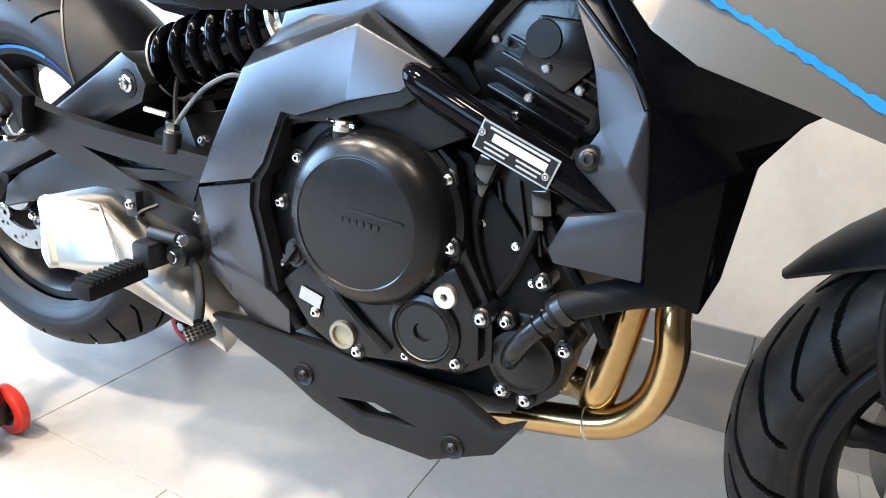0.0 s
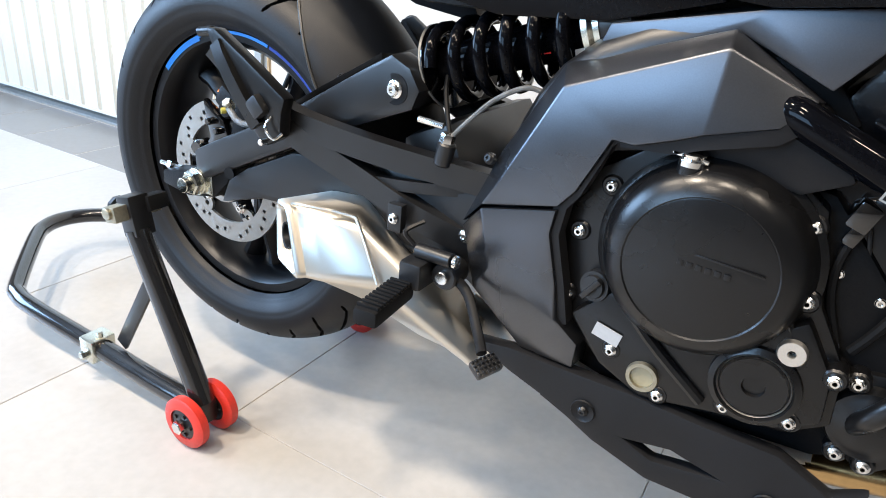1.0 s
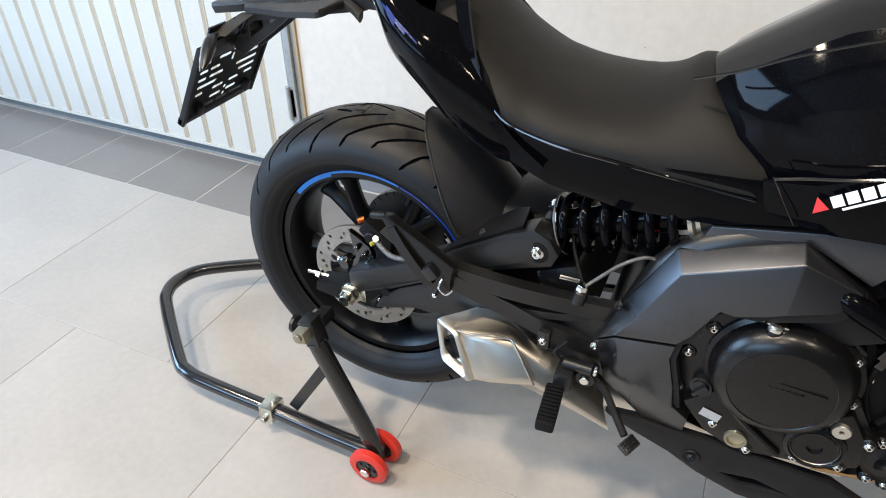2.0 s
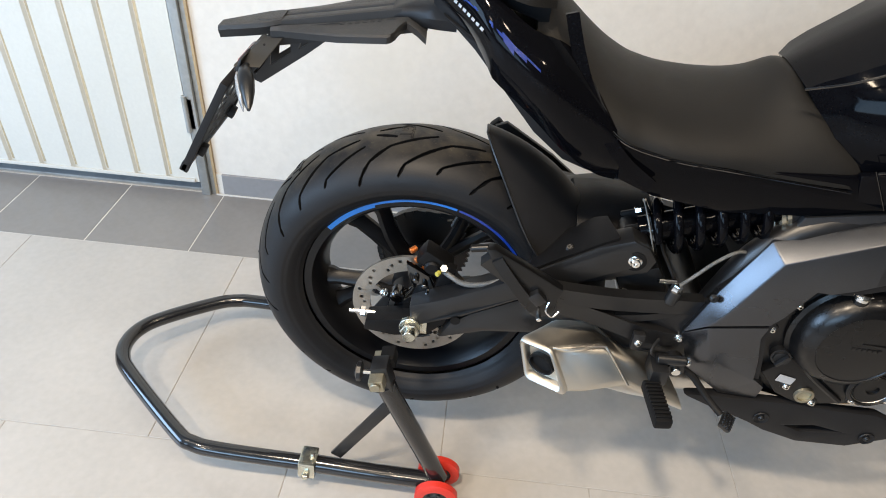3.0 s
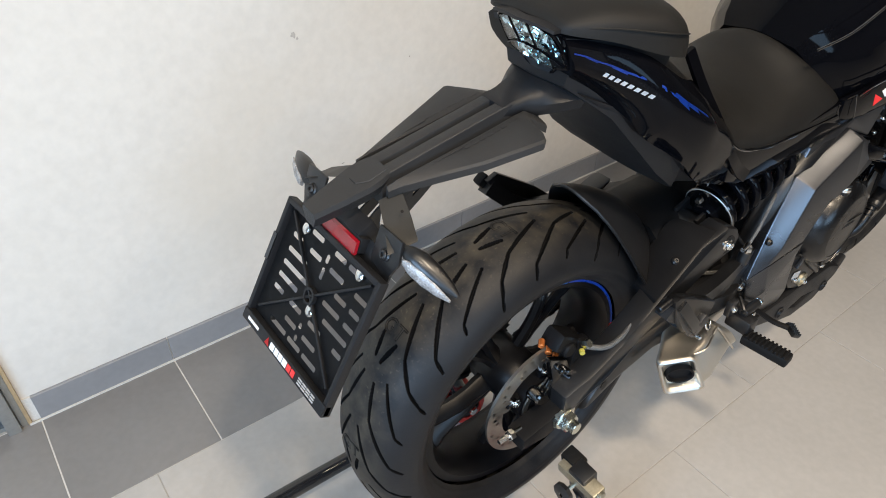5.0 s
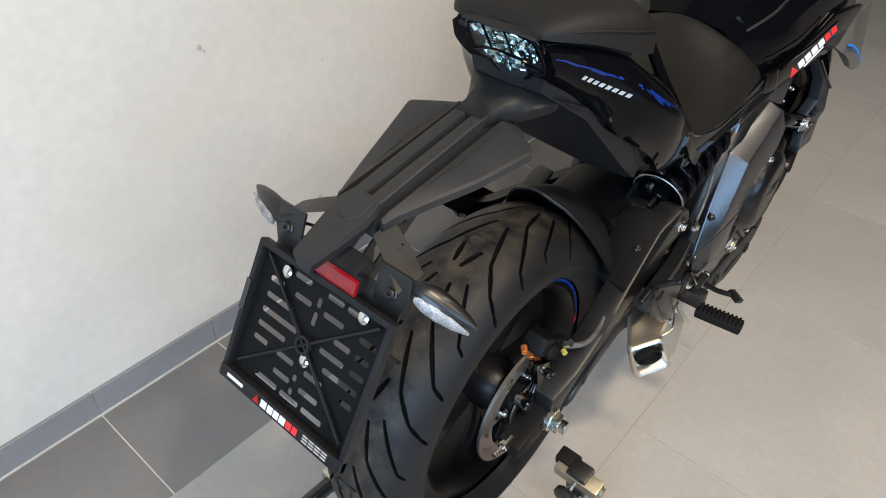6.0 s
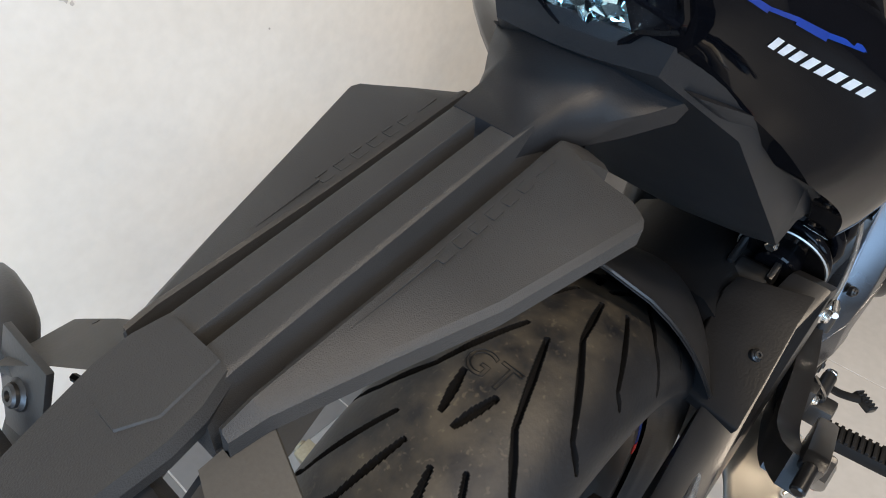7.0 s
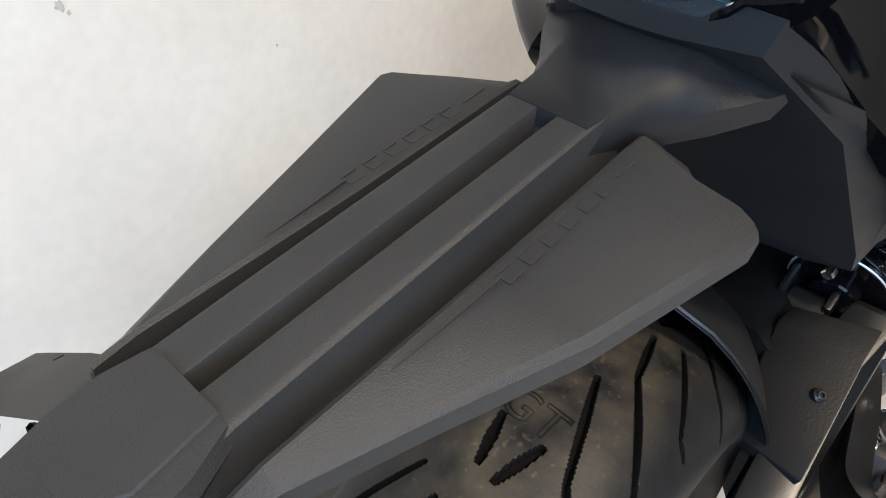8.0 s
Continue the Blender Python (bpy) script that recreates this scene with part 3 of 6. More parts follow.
# brake disc, drilled
db = bmesh.new()
RI, RO, TH = 0.083, 0.116, 0.005
n = 108
holes = {}
for yy in (-TH / 2, TH / 2):
    rings = [[db.verts.new((r * math.cos(2 * math.pi * k / n), yy, r * math.sin(2 * math.pi * k / n))) for k in range(n)] for r in (RI, 0.090, 0.096, 0.103, 0.109, RO)]
    for q in range(5):
        for k in range(n):
            if (q == 1 and k % 9 == 0) or (q == 3 and k % 9 == 4) or (q == 2 and k % 9 == 7):
                continue
            db.faces.new((rings[q][k], rings[q][(k + 1) % n], rings[q + 1][(k + 1) % n], rings[q + 1][k]))
    holes[yy] = rings
bmesh.ops.translate(db, vec=(0, -0.088, 0), verts=db.verts)
for q in (0, 5):
    for k in range(n):
        a, b = holes[-TH / 2][q], holes[TH / 2][q]
        db.faces.new((a[k], a[(k + 1) % n], b[(k + 1) % n], b[k]))
part("brake_disc", db, DISC, rw, "drilled steel brake disc")
car = bmesh.new()
for k in range(5):
    a = radians(157 + 72 * k)
    merge(car, tube([(0.045 * math.cos(a), -0.080, 0.045 * math.sin(a)), (0.078 * math.cos(a), -0.084, 0.078 * math.sin(a))], 0.012, 8, 2, flat=0.5))
merge(car, lathe([(0.018, -0.10), (0.048, -0.095), (0.05, -0.06), (0.018, -0.055)], (0, 0, 0), (0, 1, 0), 32, True))
part("disc_carrier", car, RIM, rw)
for k in range(5):
    a = radians(157 + 72 * k)
    flange_bolt((0.061 * math.cos(a), -0.091, 0.061 * math.sin(a)), (0, -1, 0), 0.0062, rw, name="disc_bolt")
    part("disc_ear", lathe([(0.0045, -0.0022), (0.0135, -0.0022), (0.0135, 0.0022), (0.0045, 0.0022)], (0.079 * math.cos(a + 0.06), -0.0882, 0.079 * math.sin(a + 0.06)), (0, 1, 0), 20, True), DISC, rw, "drilled ear of the disc")
part("sensor_ring", lathe([(0.036, -0.0015), (0.046, -0.0015), (0.046, 0.0015), (0.036, 0.0015)], (0, -0.099, 0), (0, 1, 0), 40, True), DISC, rw, "thin steel sensor ring")
# sprocket and chain on the far side
pts = []
for k in range(84):
    r = 0.096 if k % 2 else 0.088
    pts.append((r * math.cos(2 * math.pi * k / 84), r * math.sin(2 * math.pi * k / 84)))
part("sprocket", prism(pts, 0.085, 0.092), SATIN, rw, "black toothed chain sprocket")
chain = bmesh.new()
way = []
for k in range(26):
    a = radians(100 + 160 * k / 25)
    way.append(V(0.094 * math.cos(a), 0.0885, 0.094 * math.sin(a)))
P0, P1 = way[-1], way[0]
for q in range(36):
    f = q / 35
    way.append(P0.lerp(V(0.50, 0.0885, -0.005), f))
for q in range(36):
    f = q / 35
    way.append(V(0.50, 0.0885, 0.075).lerp(P1, f))
for p, q in zip(way, way[1:]):
    if (q - p).length < 0.05:
        d = math.degrees(math.atan2((q - p).z, (q - p).x))
        merge(chain, box((0.015, 0.014 if len(chain.verts) % 16 else 0.010, 0.010), (p + q) / 2, (0, -d, 0)))
part("drive_chain", chain, SATIN, rw, "dark roller chain")

# swingarm
arm = group("swingarm", label="black box-section swingarm")
UP = [(-0.088, 0.372), (-0.080, 0.408), (-0.030, 0.424), (0.050, 0.452), (0.180, 0.535), (0.300, 0.607), (0.350, 0.634), (0.378, 0.622), (0.394, 0.598), (0.384, 0.574), (0.264, 0.522), (0.160, 0.470), (0.030, 0.404), (-0.030, 0.366)]
BAR = [(-0.002, 0.400), (-0.004, 0.441), (0.050, 0.468), (0.110, 0.497), (0.180, 0.532)] + UP[5:11] + [(0.160, 0.470), (0.092, 0.436), (0.020, 0.401)]
LOW = [(0.048, 0.370), (0.070, 0.412), (0.105, 0.438), (0.187, 0.478), (0.300, 0.492), (0.520, 0.500), (0.520, 0.385), (0.380, 0.392), (0.240, 0.400), (0.132, 0.396)]
CARRIER = [(-0.088, 0.368), (-0.084, 0.390), (-0.030, 0.400), (0.030, 0.416), (0.070, 0.428), (0.060, 0.402), (0.030, 0.372), (-0.030, 0.360)]
for s_ in (-1, 1):
    y0, y1 = (-0.148, -0.104) if s_ < 0 else (0.104, 0.148)
    part("upper_beam", prism(BAR if s_ < 0 else UP[:5] + [(0.300, 0.570), (0.384, 0.578)] + UP[10:], y0, y1, 0.006), SATIN, arm)
    part("lower_beam", prism(LOW, y0 + 0.006 * (s_ < 0), y1 - 0.010, 0.008), SATIN, arm)
part("pivot_tube", rod((0.50, -0.14, 0.44), (0.50, 0.14, 0.44), 0.035, 24), SATIN, arm)
part("cross_brace", box((0.08, 0.22, 0.10), (0.40, 0, 0.50), (0, -25, 0), 0.015), SATIN, arm)
part("axle_carrier", prism(CARRIER, -0.150, -0.110, 0.003), CAST, arm)
# flat dark discs on the beam give the recesses their shade by colour
part("mount_recess", lathe([(0, 0.0), (0.0185, 0.0), (0.0185, 0.0016), (0, 0.0016)], (0.359, -0.147, 0.595), (0, -1, 0), 24), CAST, arm, "dark disc for the shade in the bolt recess")
flange_bolt((0.359, -0.1480, 0.595), (0, -1, 0), 0.0082, arm, name="shock_bolt")
part("drain_slot", lathe([(0, 0.0005), (0.012, 0.0005), (0.013, 0.0022), (0, 0.0022)], (0.303, -0.1485, 0.562), (0, -1, 0), 20), CAST, arm, "dark disc for the shade of a recess in the arm")
part("drain_slot", lathe([(0, 0.0005), (0.008, 0.0005), (0.009, 0.0022), (0, 0.0022)], (0.080, -0.1465, 0.426), (0, -1, 0), 20), CAST, arm, "dark disc for the shade of a recess in the arm")
plate = shell([(0.205, -0.088, 0.545), (0.250, -0.076, 0.582), (0.298, -0.070, 0.614), (0.318, -0.074, 0.622), (0.330, -0.142, 0.632), (0.300, -0.1465, 0.614), (0.240, -0.1470, 0.578), (0.192, -0.1450, 0.548)], [[0, 1, 6, 7], [1, 2, 5, 6], [2, 3, 4, 5]], (0, 0.004, -0.012), 0.002)
part("arm_cover", plate, CAST, arm, "black plastic arm cover")
flange_bolt((0.257, -0.128, 0.588), (-0.3, -0.5, 0.8), 0.005, arm, SATIN, "cover_screw")
axl = rod((0, -0.150, ZR), (0, -0.159, ZR), 0.021, 24, 0.001)
merge(axl, hexagon((0, -0.158, ZR), (0, -1, 0), 0.0185, 0.014))
merge(axl, rod((0, -0.17, ZR), (0, -0.184, ZR), 0.0115, 20, 0.001))
part("axle_nut", axl, ZINC, arm, "zinc-plated axle nut with washer")
part("axle", rod((0, -0.15, ZR), (0, 0.17, ZR), 0.010, 16), STEEL, arm)
part("slider_plate", box((0.046, 0.005, 0.030), (0.006, -0.150, ZR - 0.002), bevel=0.001), ZINC, arm)
adj = rod((-0.070, -0.126, ZR - 0.002), (-0.118, -0.126, ZR - 0.002), 0.0042, 10)
merge(adj, hexagon((-0.088, -0.126, ZR - 0.002), (-1, 0, 0), 0.0095, 0.010))
part("adjuster_bolt", adj, CHROME, arm, "chain adjuster bolt with lock nut")


def arm_plan(p):
    """The arms stand widest ahead of the axle and draw in towards the pivot."""
    if abs(p.y) < 0.10:
        return p
    out = float(np.interp(p.x, [-0.09, -0.02, 0.07, 0.30, 0.36, 0.52], [0.146, 0.152, 0.164, 0.147, 0.136, 0.132])) - 0.148
    return V(p.x, p.y + math.copysign(out, p.y), p.z)


set_over(arm, arm_plan, "axle adjuster slider")

# rear caliper with its hose
cal = group("rear_caliper", label="black brake caliper with orange fittings")
cb = box((0.062, 0.040, 0.034), (0.034, -0.096, 0.508), (0, 34, 0), 0.008)
merge(cb, box((0.026, 0.016, 0.100), (0.050, -0.112, 0.462), (0, 14, 0), 0.004))
merge(cb, rod((0.030, -0.122, 0.503), (0.030, -0.07, 0.503), 0.014, 20, 0.003))
merge(cb, rod((0.008, -0.118, 0.482), (0.008, -0.09, 0.482), 0.007, 14, 0.001))
merge(cb, rod((0.060, -0.125, 0.440), (0.060, -0.09, 0.440), 0.009, 14, 0.001))
part("caliper_body", cb, CAST, cal)
part("caliper_bracket", prism([(-0.016, 0.512), (0.026, 0.486), (0.040, 0.450), (0.028, 0.424), (0.006, 0.396), (-0.020, 0.404), (-0.022, 0.430), (-0.004, 0.456), (-0.012, 0.486)], -0.122, -0.108, 0.004), LACQUER, cal, "gloss black caliper bracket")
part("wheel_sensor", rod((-0.030, -0.128, 0.432), (-0.030, -0.100, 0.432), 0.013, 20, 0.003), LACQUER, cal, "round black wheel sensor")
for px_, pz_ in ((0.020, 0.470), (0.026, 0.452), (0.004, 0.482)):
    part("slide_pin", rod((px_, -0.134, pz_), (px_, -0.118, pz_), 0.0055, 12, 0.0015), LACQUER, cal)
for q in range(3):
    part("orange_pin", rod((-0.002 + 0.010 * q, -0.085 - 0.008 * q, 0.520 - 0.015 * q), (-0.012 + 0.010 * q, -0.094 - 0.008 * q, 0.517 - 0.015 * q), 0.0055, 14, 0.001), COPPER, cal)
part("bleed_nut", hexagon((0.052, -0.128, 0.512), (0, -0.7, 0.7), 0.008, 0.014), ZINC, cal)
part("union_cap", rod((0.044, -0.131, 0.506), (0.040, -0.137, 0.506), 0.0045, 12), YELLOW, cal, "yellow paint mark")
part("brake_hose", tube([(0.050, -0.132, 0.512), (0.085, -0.146, 0.500), (0.120, -0.148, 0.503), (0.160, -0.142, 0.515)], 0.0048, 10, 6), BRAID, cal, "braided brake hose")

# rear hugger fender
secs = []
for k in range(25):
    a = radians(-4 + 78 * k / 24)
    hw = 0.107 * math.sqrt(max(0.01, 1 - max(0.0, (math.degrees(a) - 38) / 36.3) ** 2))
    ring = []
    for q in range(17):
        yy = hw * (-1 + q / 8)
        rr = 0.358 - 0.094 * abs(yy / 0.107) ** 2.1
        ring.append(V(0.004 + rr * math.cos(a), yy - 0.008, 0.385 + rr * math.sin(a)))
    for q in range(16, -1, -1):
        p = ring[q]
        ring.append(p - V(p.x, 0, p.z - ZR).normalized() * 0.0035)
    secs.append(ring)
part("rear_hugger", loft(secs), PLASTIC, bike, "matt black plastic tyre hugger")
# thin satin tube added round the rim to draw the edge's highlight
glint_way = [s[0] for s in secs[8:]] + [s[q] for q in range(2, 16, 2) for s in secs[-1:]] + [s[16] for s in reversed(secs[8:])]
part("hugger_lip", tube(glint_way, 0.0022, 6, 1, smooth=False), SATIN, bike, "thin tube added for the highlight on the hugger's edge")
hp = half_loft([(0.27, [(0.01, 0.616), (0.060, 0.610), (0.080, 0.594), (0.084, 0.574)]), (0.32, [(0.01, 0.620), (0.060, 0.613), (0.084, 0.596), (0.088, 0.570)]), (0.40, [(0.01, 0.620), (0.060, 0.613), (0.084, 0.600), (0.088, 0.57)])])
part("hugger_mount", soften(hp, 0.014, 15, 4), CAST, bike, "black plastic front of the hugger", smooth=80)

# shock absorber lying forward from the swingarm
sh = group("shock_absorber", label="gloss black coil spring shock absorber")
A, B = V(0.378, -0.096, 0.617), V(0.588, -0.098, 0.692)
ax = (B - A).normalized()
side = ax.cross(V(0, 0, 1)).normalized()
up = side.cross(ax)
coil = []
turns, L = 5.4, (B - A).length * 0.80
for k in range(int(turns * 18) + 1):
    a = 2 * math.pi * k / 18
    coil.append(A + ax * (0.015 + L * k / (turns * 18)) + (side * math.cos(a) + up * math.sin(a)) * 0.0425)
part("coil_spring", tube(coil, 0.0078, 12, 1, smooth=False), GLOSS, sh, "gloss black spring coils")
part("damper_body", rod(A - ax * 0.01, B, 0.024, 24, 0.002), GLOSS, sh)
part("spring_seat", lathe([(0.020, -0.004), (0.048, -0.004), (0.050, 0.002), (0.030, 0.006)], A + ax * 0.008, ax, 40, True), LACQUER, sh)
part("preload_ring", lathe([(0.020, 0), (0.042, 0), (0.042, 0.006), (0.036, 0.010), (0.036, 0.016), (0.020, 0.018)], A + ax * (L + 0.022), ax, 40, True), ZINC, sh, "notched zinc preload collar")
part("top_mount", rod(B - ax * 0.02, B + ax * 0.03, 0.034, 24, 0.004), SATIN, sh)
part("spring_label", box((0.014, 0.001, 0.018), (0.561, -0.116, 0.668), (0, -14, 0)), WHITE_DECAL, sh, "small white sticker")
part("spring_label", box((0.008, 0.001, 0.010), (0.524, -0.118, 0.661), (0, -14, 0)), RED_DECAL, sh, "small red sticker")
part("lower_eye", rod((0.357, -0.10, 0.597), (0.357, -0.06, 0.597), 0.020, 20, 0.002), SATIN, sh)
for dy in (-0.014, 0.030):
    part("lower_clevis", box((0.040, 0.008, 0.034), (0.366, -0.085 + dy, 0.610), (0, -20, 0), 0.004), SATIN, sh)
part("seat_ring", lathe([(0.0490, -0.0012), (0.0504, 0.0), (0.0490, 0.0012), (0.0476, 0.0)], A + ax * 0.006, ax, 48, True), GALV, sh, "bright edge of the spring seat")
for a_ in (1.9, 4.3):
    q_ = A - ax * 0.001 + (side * math.cos(a_) + up * math.sin(a_)) * 0.034
    part("seat_nut", hexagon(q_, -ax, 0.0065, 0.010), CHROME, sh)

# frame side cover
fc = group("frame_cover", label="graphite faceted frame cover")
FP = [(0.560, -0.150, 0.655), (0.574, -0.186, 0.638), (0.712, -0.152, 0.708), (0.716, -0.182, 0.694), (0.794, -0.168, 0.660), (0.770, -0.188, 0.636), (0.713, -0.197, 0.620), (0.690, -0.199, 0.611), (0.655, -0.199, 0.599), (0.634, -0.198, 0.600),
      (0.606, -0.195, 0.540), (0.505, -0.160, 0.552), (0.520, -0.190, 0.530), (0.500, -0.186, 0.496), (0.469, -0.168, 0.462), (0.590, -0.196, 0.520)]
part("upper_panel", shell(FP, [[0, 1, 3, 2], [2, 3, 4], [1, 9, 8, 3], [3, 8, 7, 6], [3, 6, 5, 4], [0, 11, 12, 1], [1, 12, 10, 9], [12, 13, 15, 10], [11, 14, 13, 12]], (0.004, 0.030, -0.004), 0.0022), GRAPHITE, fc)
LP = [(0.500, -0.186, 0.492), (0.469, -0.166, 0.458), (0.590, -0.197, 0.516), (0.586, -0.195, 0.488), (0.601, -0.193, 0.430), (0.607, -0.193, 0.392), (0.634, -0.186, 0.366), (0.632, -0.182, 0.333), (0.566, -0.178, 0.333), (0.495, -0.174, 0.386), (0.520, -0.190, 0.425), (0.612, -0.190, 0.380)]
part("lower_panel", shell(LP, [[0, 2, 3, 4, 10], [0, 10, 1], [1, 10, 9], [10, 4, 5, 11], [9, 10, 11, 8], [8, 11, 6, 7], [11, 5, 6]], (0.004, 0.028, 0), 0.0022), GRAPHITE, fc)
flange_bolt((0.497, -0.172, 0.545), (-0.2, -0.9, 0.3), 0.005, fc, SATIN, "cover_screw")
ub = shell([(0.580, -0.142, 0.655), (0.596, -0.142, 0.698), (0.735, -0.150, 0.727), (0.860, -0.150, 0.742), (0.800, -0.158, 0.668), (0.712, -0.146, 0.706)], [[0, 1, 2, 5], [2, 3, 4, 5]], (0, 0.03, 0), 0.003)
part("upper_beam_cover", ub, GRAPHITE, fc)
inner = prism([(0.57, 0.60), (0.62, 0.64), (0.72, 0.645), (0.80, 0.655), (0.84, 0.60), (0.80, 0.58), (0.70, 0.60), (0.62, 0.58), (0.585, 0.50), (0.585, 0.40), (0.63, 0.34), (0.60, 0.33), (0.53, 0.36), (0.50, 0.45), (0.53, 0.55)], -0.176, -0.10, 0.006)
part("inner_liner", inner, PLASTIC, fc, "black plastic inner edge")
part("inner_lip", bar([(0.640, -0.180, 0.606), (0.628, -0.180, 0.596), (0.604, -0.180, 0.538), (0.592, -0.180, 0.520), (0.588, -0.180, 0.486), (0.603, -0.178, 0.428), (0.612, -0.176, 0.385)], 0.020, 0.014, 1), PLASTIC, fc)
part("inner_lip", bar([(0.640, -0.182, 0.600), (0.690, -0.184, 0.604), (0.713, -0.184, 0.613), (0.770, -0.178, 0.628), (0.800, -0.164, 0.652)], 0.018, 0.014, 1), PLASTIC, fc)
part("main_frame", tube([(0.50, -0.13, 0.40), (0.52, -0.13, 0.52), (0.60, -0.13, 0.66), (0.85, -0.10, 0.74), (1.10, -0.04, 0.86)], 0.026, 12, 5), SATIN, bike, "black tubular main frame")
part("main_frame", tube([(0.50, 0.13, 0.40), (0.52, 0.13, 0.52), (0.60, 0.13, 0.66), (0.85, 0.10, 0.74), (1.10, 0.04, 0.86)], 0.026, 12, 5), SATIN, bike)

# footrest brackets
for s_ in (-1, 1):
    fb = group("footrest_bracket", label="black cast footrest bracket")
    yy = lambda x: s_ * (0.170 + max(0.0, 0.30 - x) * 0.22 - max(0.0, x - 0.38) * 0.26)
    b1 = [(0.122, yy(0.122), 0.614), (0.150, yy(0.15), 0.588), (0.185, yy(0.185), 0.560), (0.235, yy(0.235), 0.537), (0.350, yy(0.35), 0.520), (0.496, yy(0.49), 0.505)]
    b2 = [(0.185, yy(0.185), 0.552), (0.235, yy(0.235), 0.519), (0.320, yy(0.32), 0.483), (0.400, yy(0.40), 0.453), (0.494, yy(0.49), 0.422)]
    part("upper_strut", bar(b1, 0.022, 0.030, bevel=0.004), SATIN, fb)
    part("lower_strut", bar(b2, 0.022, 0.032, bevel=0.004), SATIN, fb)
    part("cross_strut", bar([(0.345, yy(0.345), 0.482), (0.400, yy(0.4), 0.486), (0.460, yy(0.46), 0.492)], 0.010, 0.014, 3), SATIN, fb)
    part("front_plate", prism([(0.452, 0.525), (0.486, 0.520), (0.498, 0.470), (0.500, 0.430), (0.520, 0.350), (0.470, 0.385), (0.440, 0.420), (0.462, 0.450), (0.456, 0.490)], s_ * 0.136, s_ * 0.154, 0.003), SATIN, fb)
    if s_ < 0:
        leaf = prism([(0.117, 0.637), (0.132, 0.638), (0.180, 0.611), (0.246, 0.571), (0.240, 0.552), (0.238, 0.522), (0.211, 0.506), (0.187, 0.527), (0.154, 0.572), (0.131, 0.608)], -0.224, -0.204, 0.005)
        merge(leaf, bar([(0.136, -0.222, 0.622), (0.152, -0.226, 0.600), (0.178, -0.228, 0.566), (0.205, -0.226, 0.532)], 0.012, 0.018, 4, 0.004))
        merge(leaf, rod((0.122, -0.213, 0.633), (0.094, -0.213, 0.628), 0.0062, 12, 0.0015))
        part("folded_footpeg", leaf, ENGINE, fb, "folded passenger footpeg")
    else:
        part("folded_footpeg", box((0.026, 0.022, 0.104), (0.150, 0.222, 0.590), (0, -42, 0), 0.006), SOFT_RUBBER, fb, "folded passenger footpeg")
    if s_ > 0:
        part("bracket_web", prism([(0.118, 0.628), (0.142, 0.638), (0.245, 0.572), (0.325, 0.506), (0.182, 0.528)], 0.200, 0.212, 0.003), SATIN, fb)
    part("peg_hinge", box((0.022, 0.026, 0.026), (0.206, s_ * 0.222, 0.556), (0, -42, 0), 0.005), SATIN, fb)
    part("hinge_pin", rod((0.214, s_ * 0.234, 0.514), (0.214, s_ * 0.205, 0.514), 0.0042, 14, 0.001), CHROME, fb)
    part("hinge_clip", tube([(0.226, s_ * 0.226, 0.548), (0.222, s_ * 0.232, 0.534), (0.234, s_ * 0.232, 0.522), (0.244, s_ * 0.226, 0.530)], 0.0018, 6, 3), CHROME, fb)
    flange_bolt((0.470, s_ * 0.160, 0.440), (0, s_, 0), 0.006, fb)
    pg = group("rider_footpeg", label="black ribbed rubber footpeg")
    P, Q = V(0.426, s_ * 0.218, 0.380), V(0.435, s_ * 0.308, 0.381)
    d = (Q - P).normalized()
    m = Matrix.Translation((P + Q) / 2) @ d.to_track_quat("Y", "Z").to_matrix().to_4x4()
    pb = box((0.030, (Q - P).length, 0.020), bevel=0.005)
    bmesh.ops.transform(pb, matrix=m, verts=pb.verts)
    part("peg_core", pb, SOFT_RUBBER, pg)
    for q in range(10):
        rb = box((0.027, 0.0044, 0.005), bevel=0.001)
        bmesh.ops.transform(rb, matrix=m @ Matrix.Translation((0, -0.036 + 0.0080 * q, 0.011)), verts=rb.verts)
        part("rib", rb, SOFT_RUBBER, pg)
    hb = box((0.030, 0.050, 0.034), (0.436, s_ * 0.200, 0.400), bevel=0.005)
    merge(hb, rod((0.43, s_ * 0.200, 0.424), (0.478, s_ * 0.200, 0.424), 0.009, 14, 0.001))
    part("peg_mount", hb, SATIN, pg)
    part("pivot_bolt", rod((0.480, s_ * 0.200, 0.424), (0.486, s_ * 0.200, 0.424), 0.008, 12, 0.001), CHROME, pg)
    part("peg_spring", tube([(0.425, s_ * 0.200, 0.430), (0.415, s_ * 0.205, 0.445), (0.428, s_ * 0.185, 0.455)], 0.003, 6, 4), SATIN, pg)
ped = group("brake_pedal", label="black brake pedal with studded tip")
part("pedal_arm", tube([(0.470, -0.186, 0.400), (0.500, -0.196, 0.388), (0.530, -0.222, 0.362), (0.550, -0.246, 0.352)], 0.0062, 10, 5, flat=0.7), CAST, ped)
part("pedal_boss", rod((0.468, -0.20, 0.400), (0.468, -0.166, 0.400), 0.017, 20, 0.002), SATIN, ped)
part("pedal_bolt", rod((0.468, -0.206, 0.400), (0.468, -0.20, 0.400), 0.008, 14, 0.001), CHROME, ped)
padm = pose(0.560, -0.254, 0.344, 24, -10, 62) @ Matrix.Scale(0.70, 4)
pd = box((0.046, 0.030, 0.014), bevel=0.004)
bmesh.ops.transform(pd, matrix=padm, verts=pd.verts)
part("pedal_tip", pd, SATIN, ped)
st = bmesh.new()
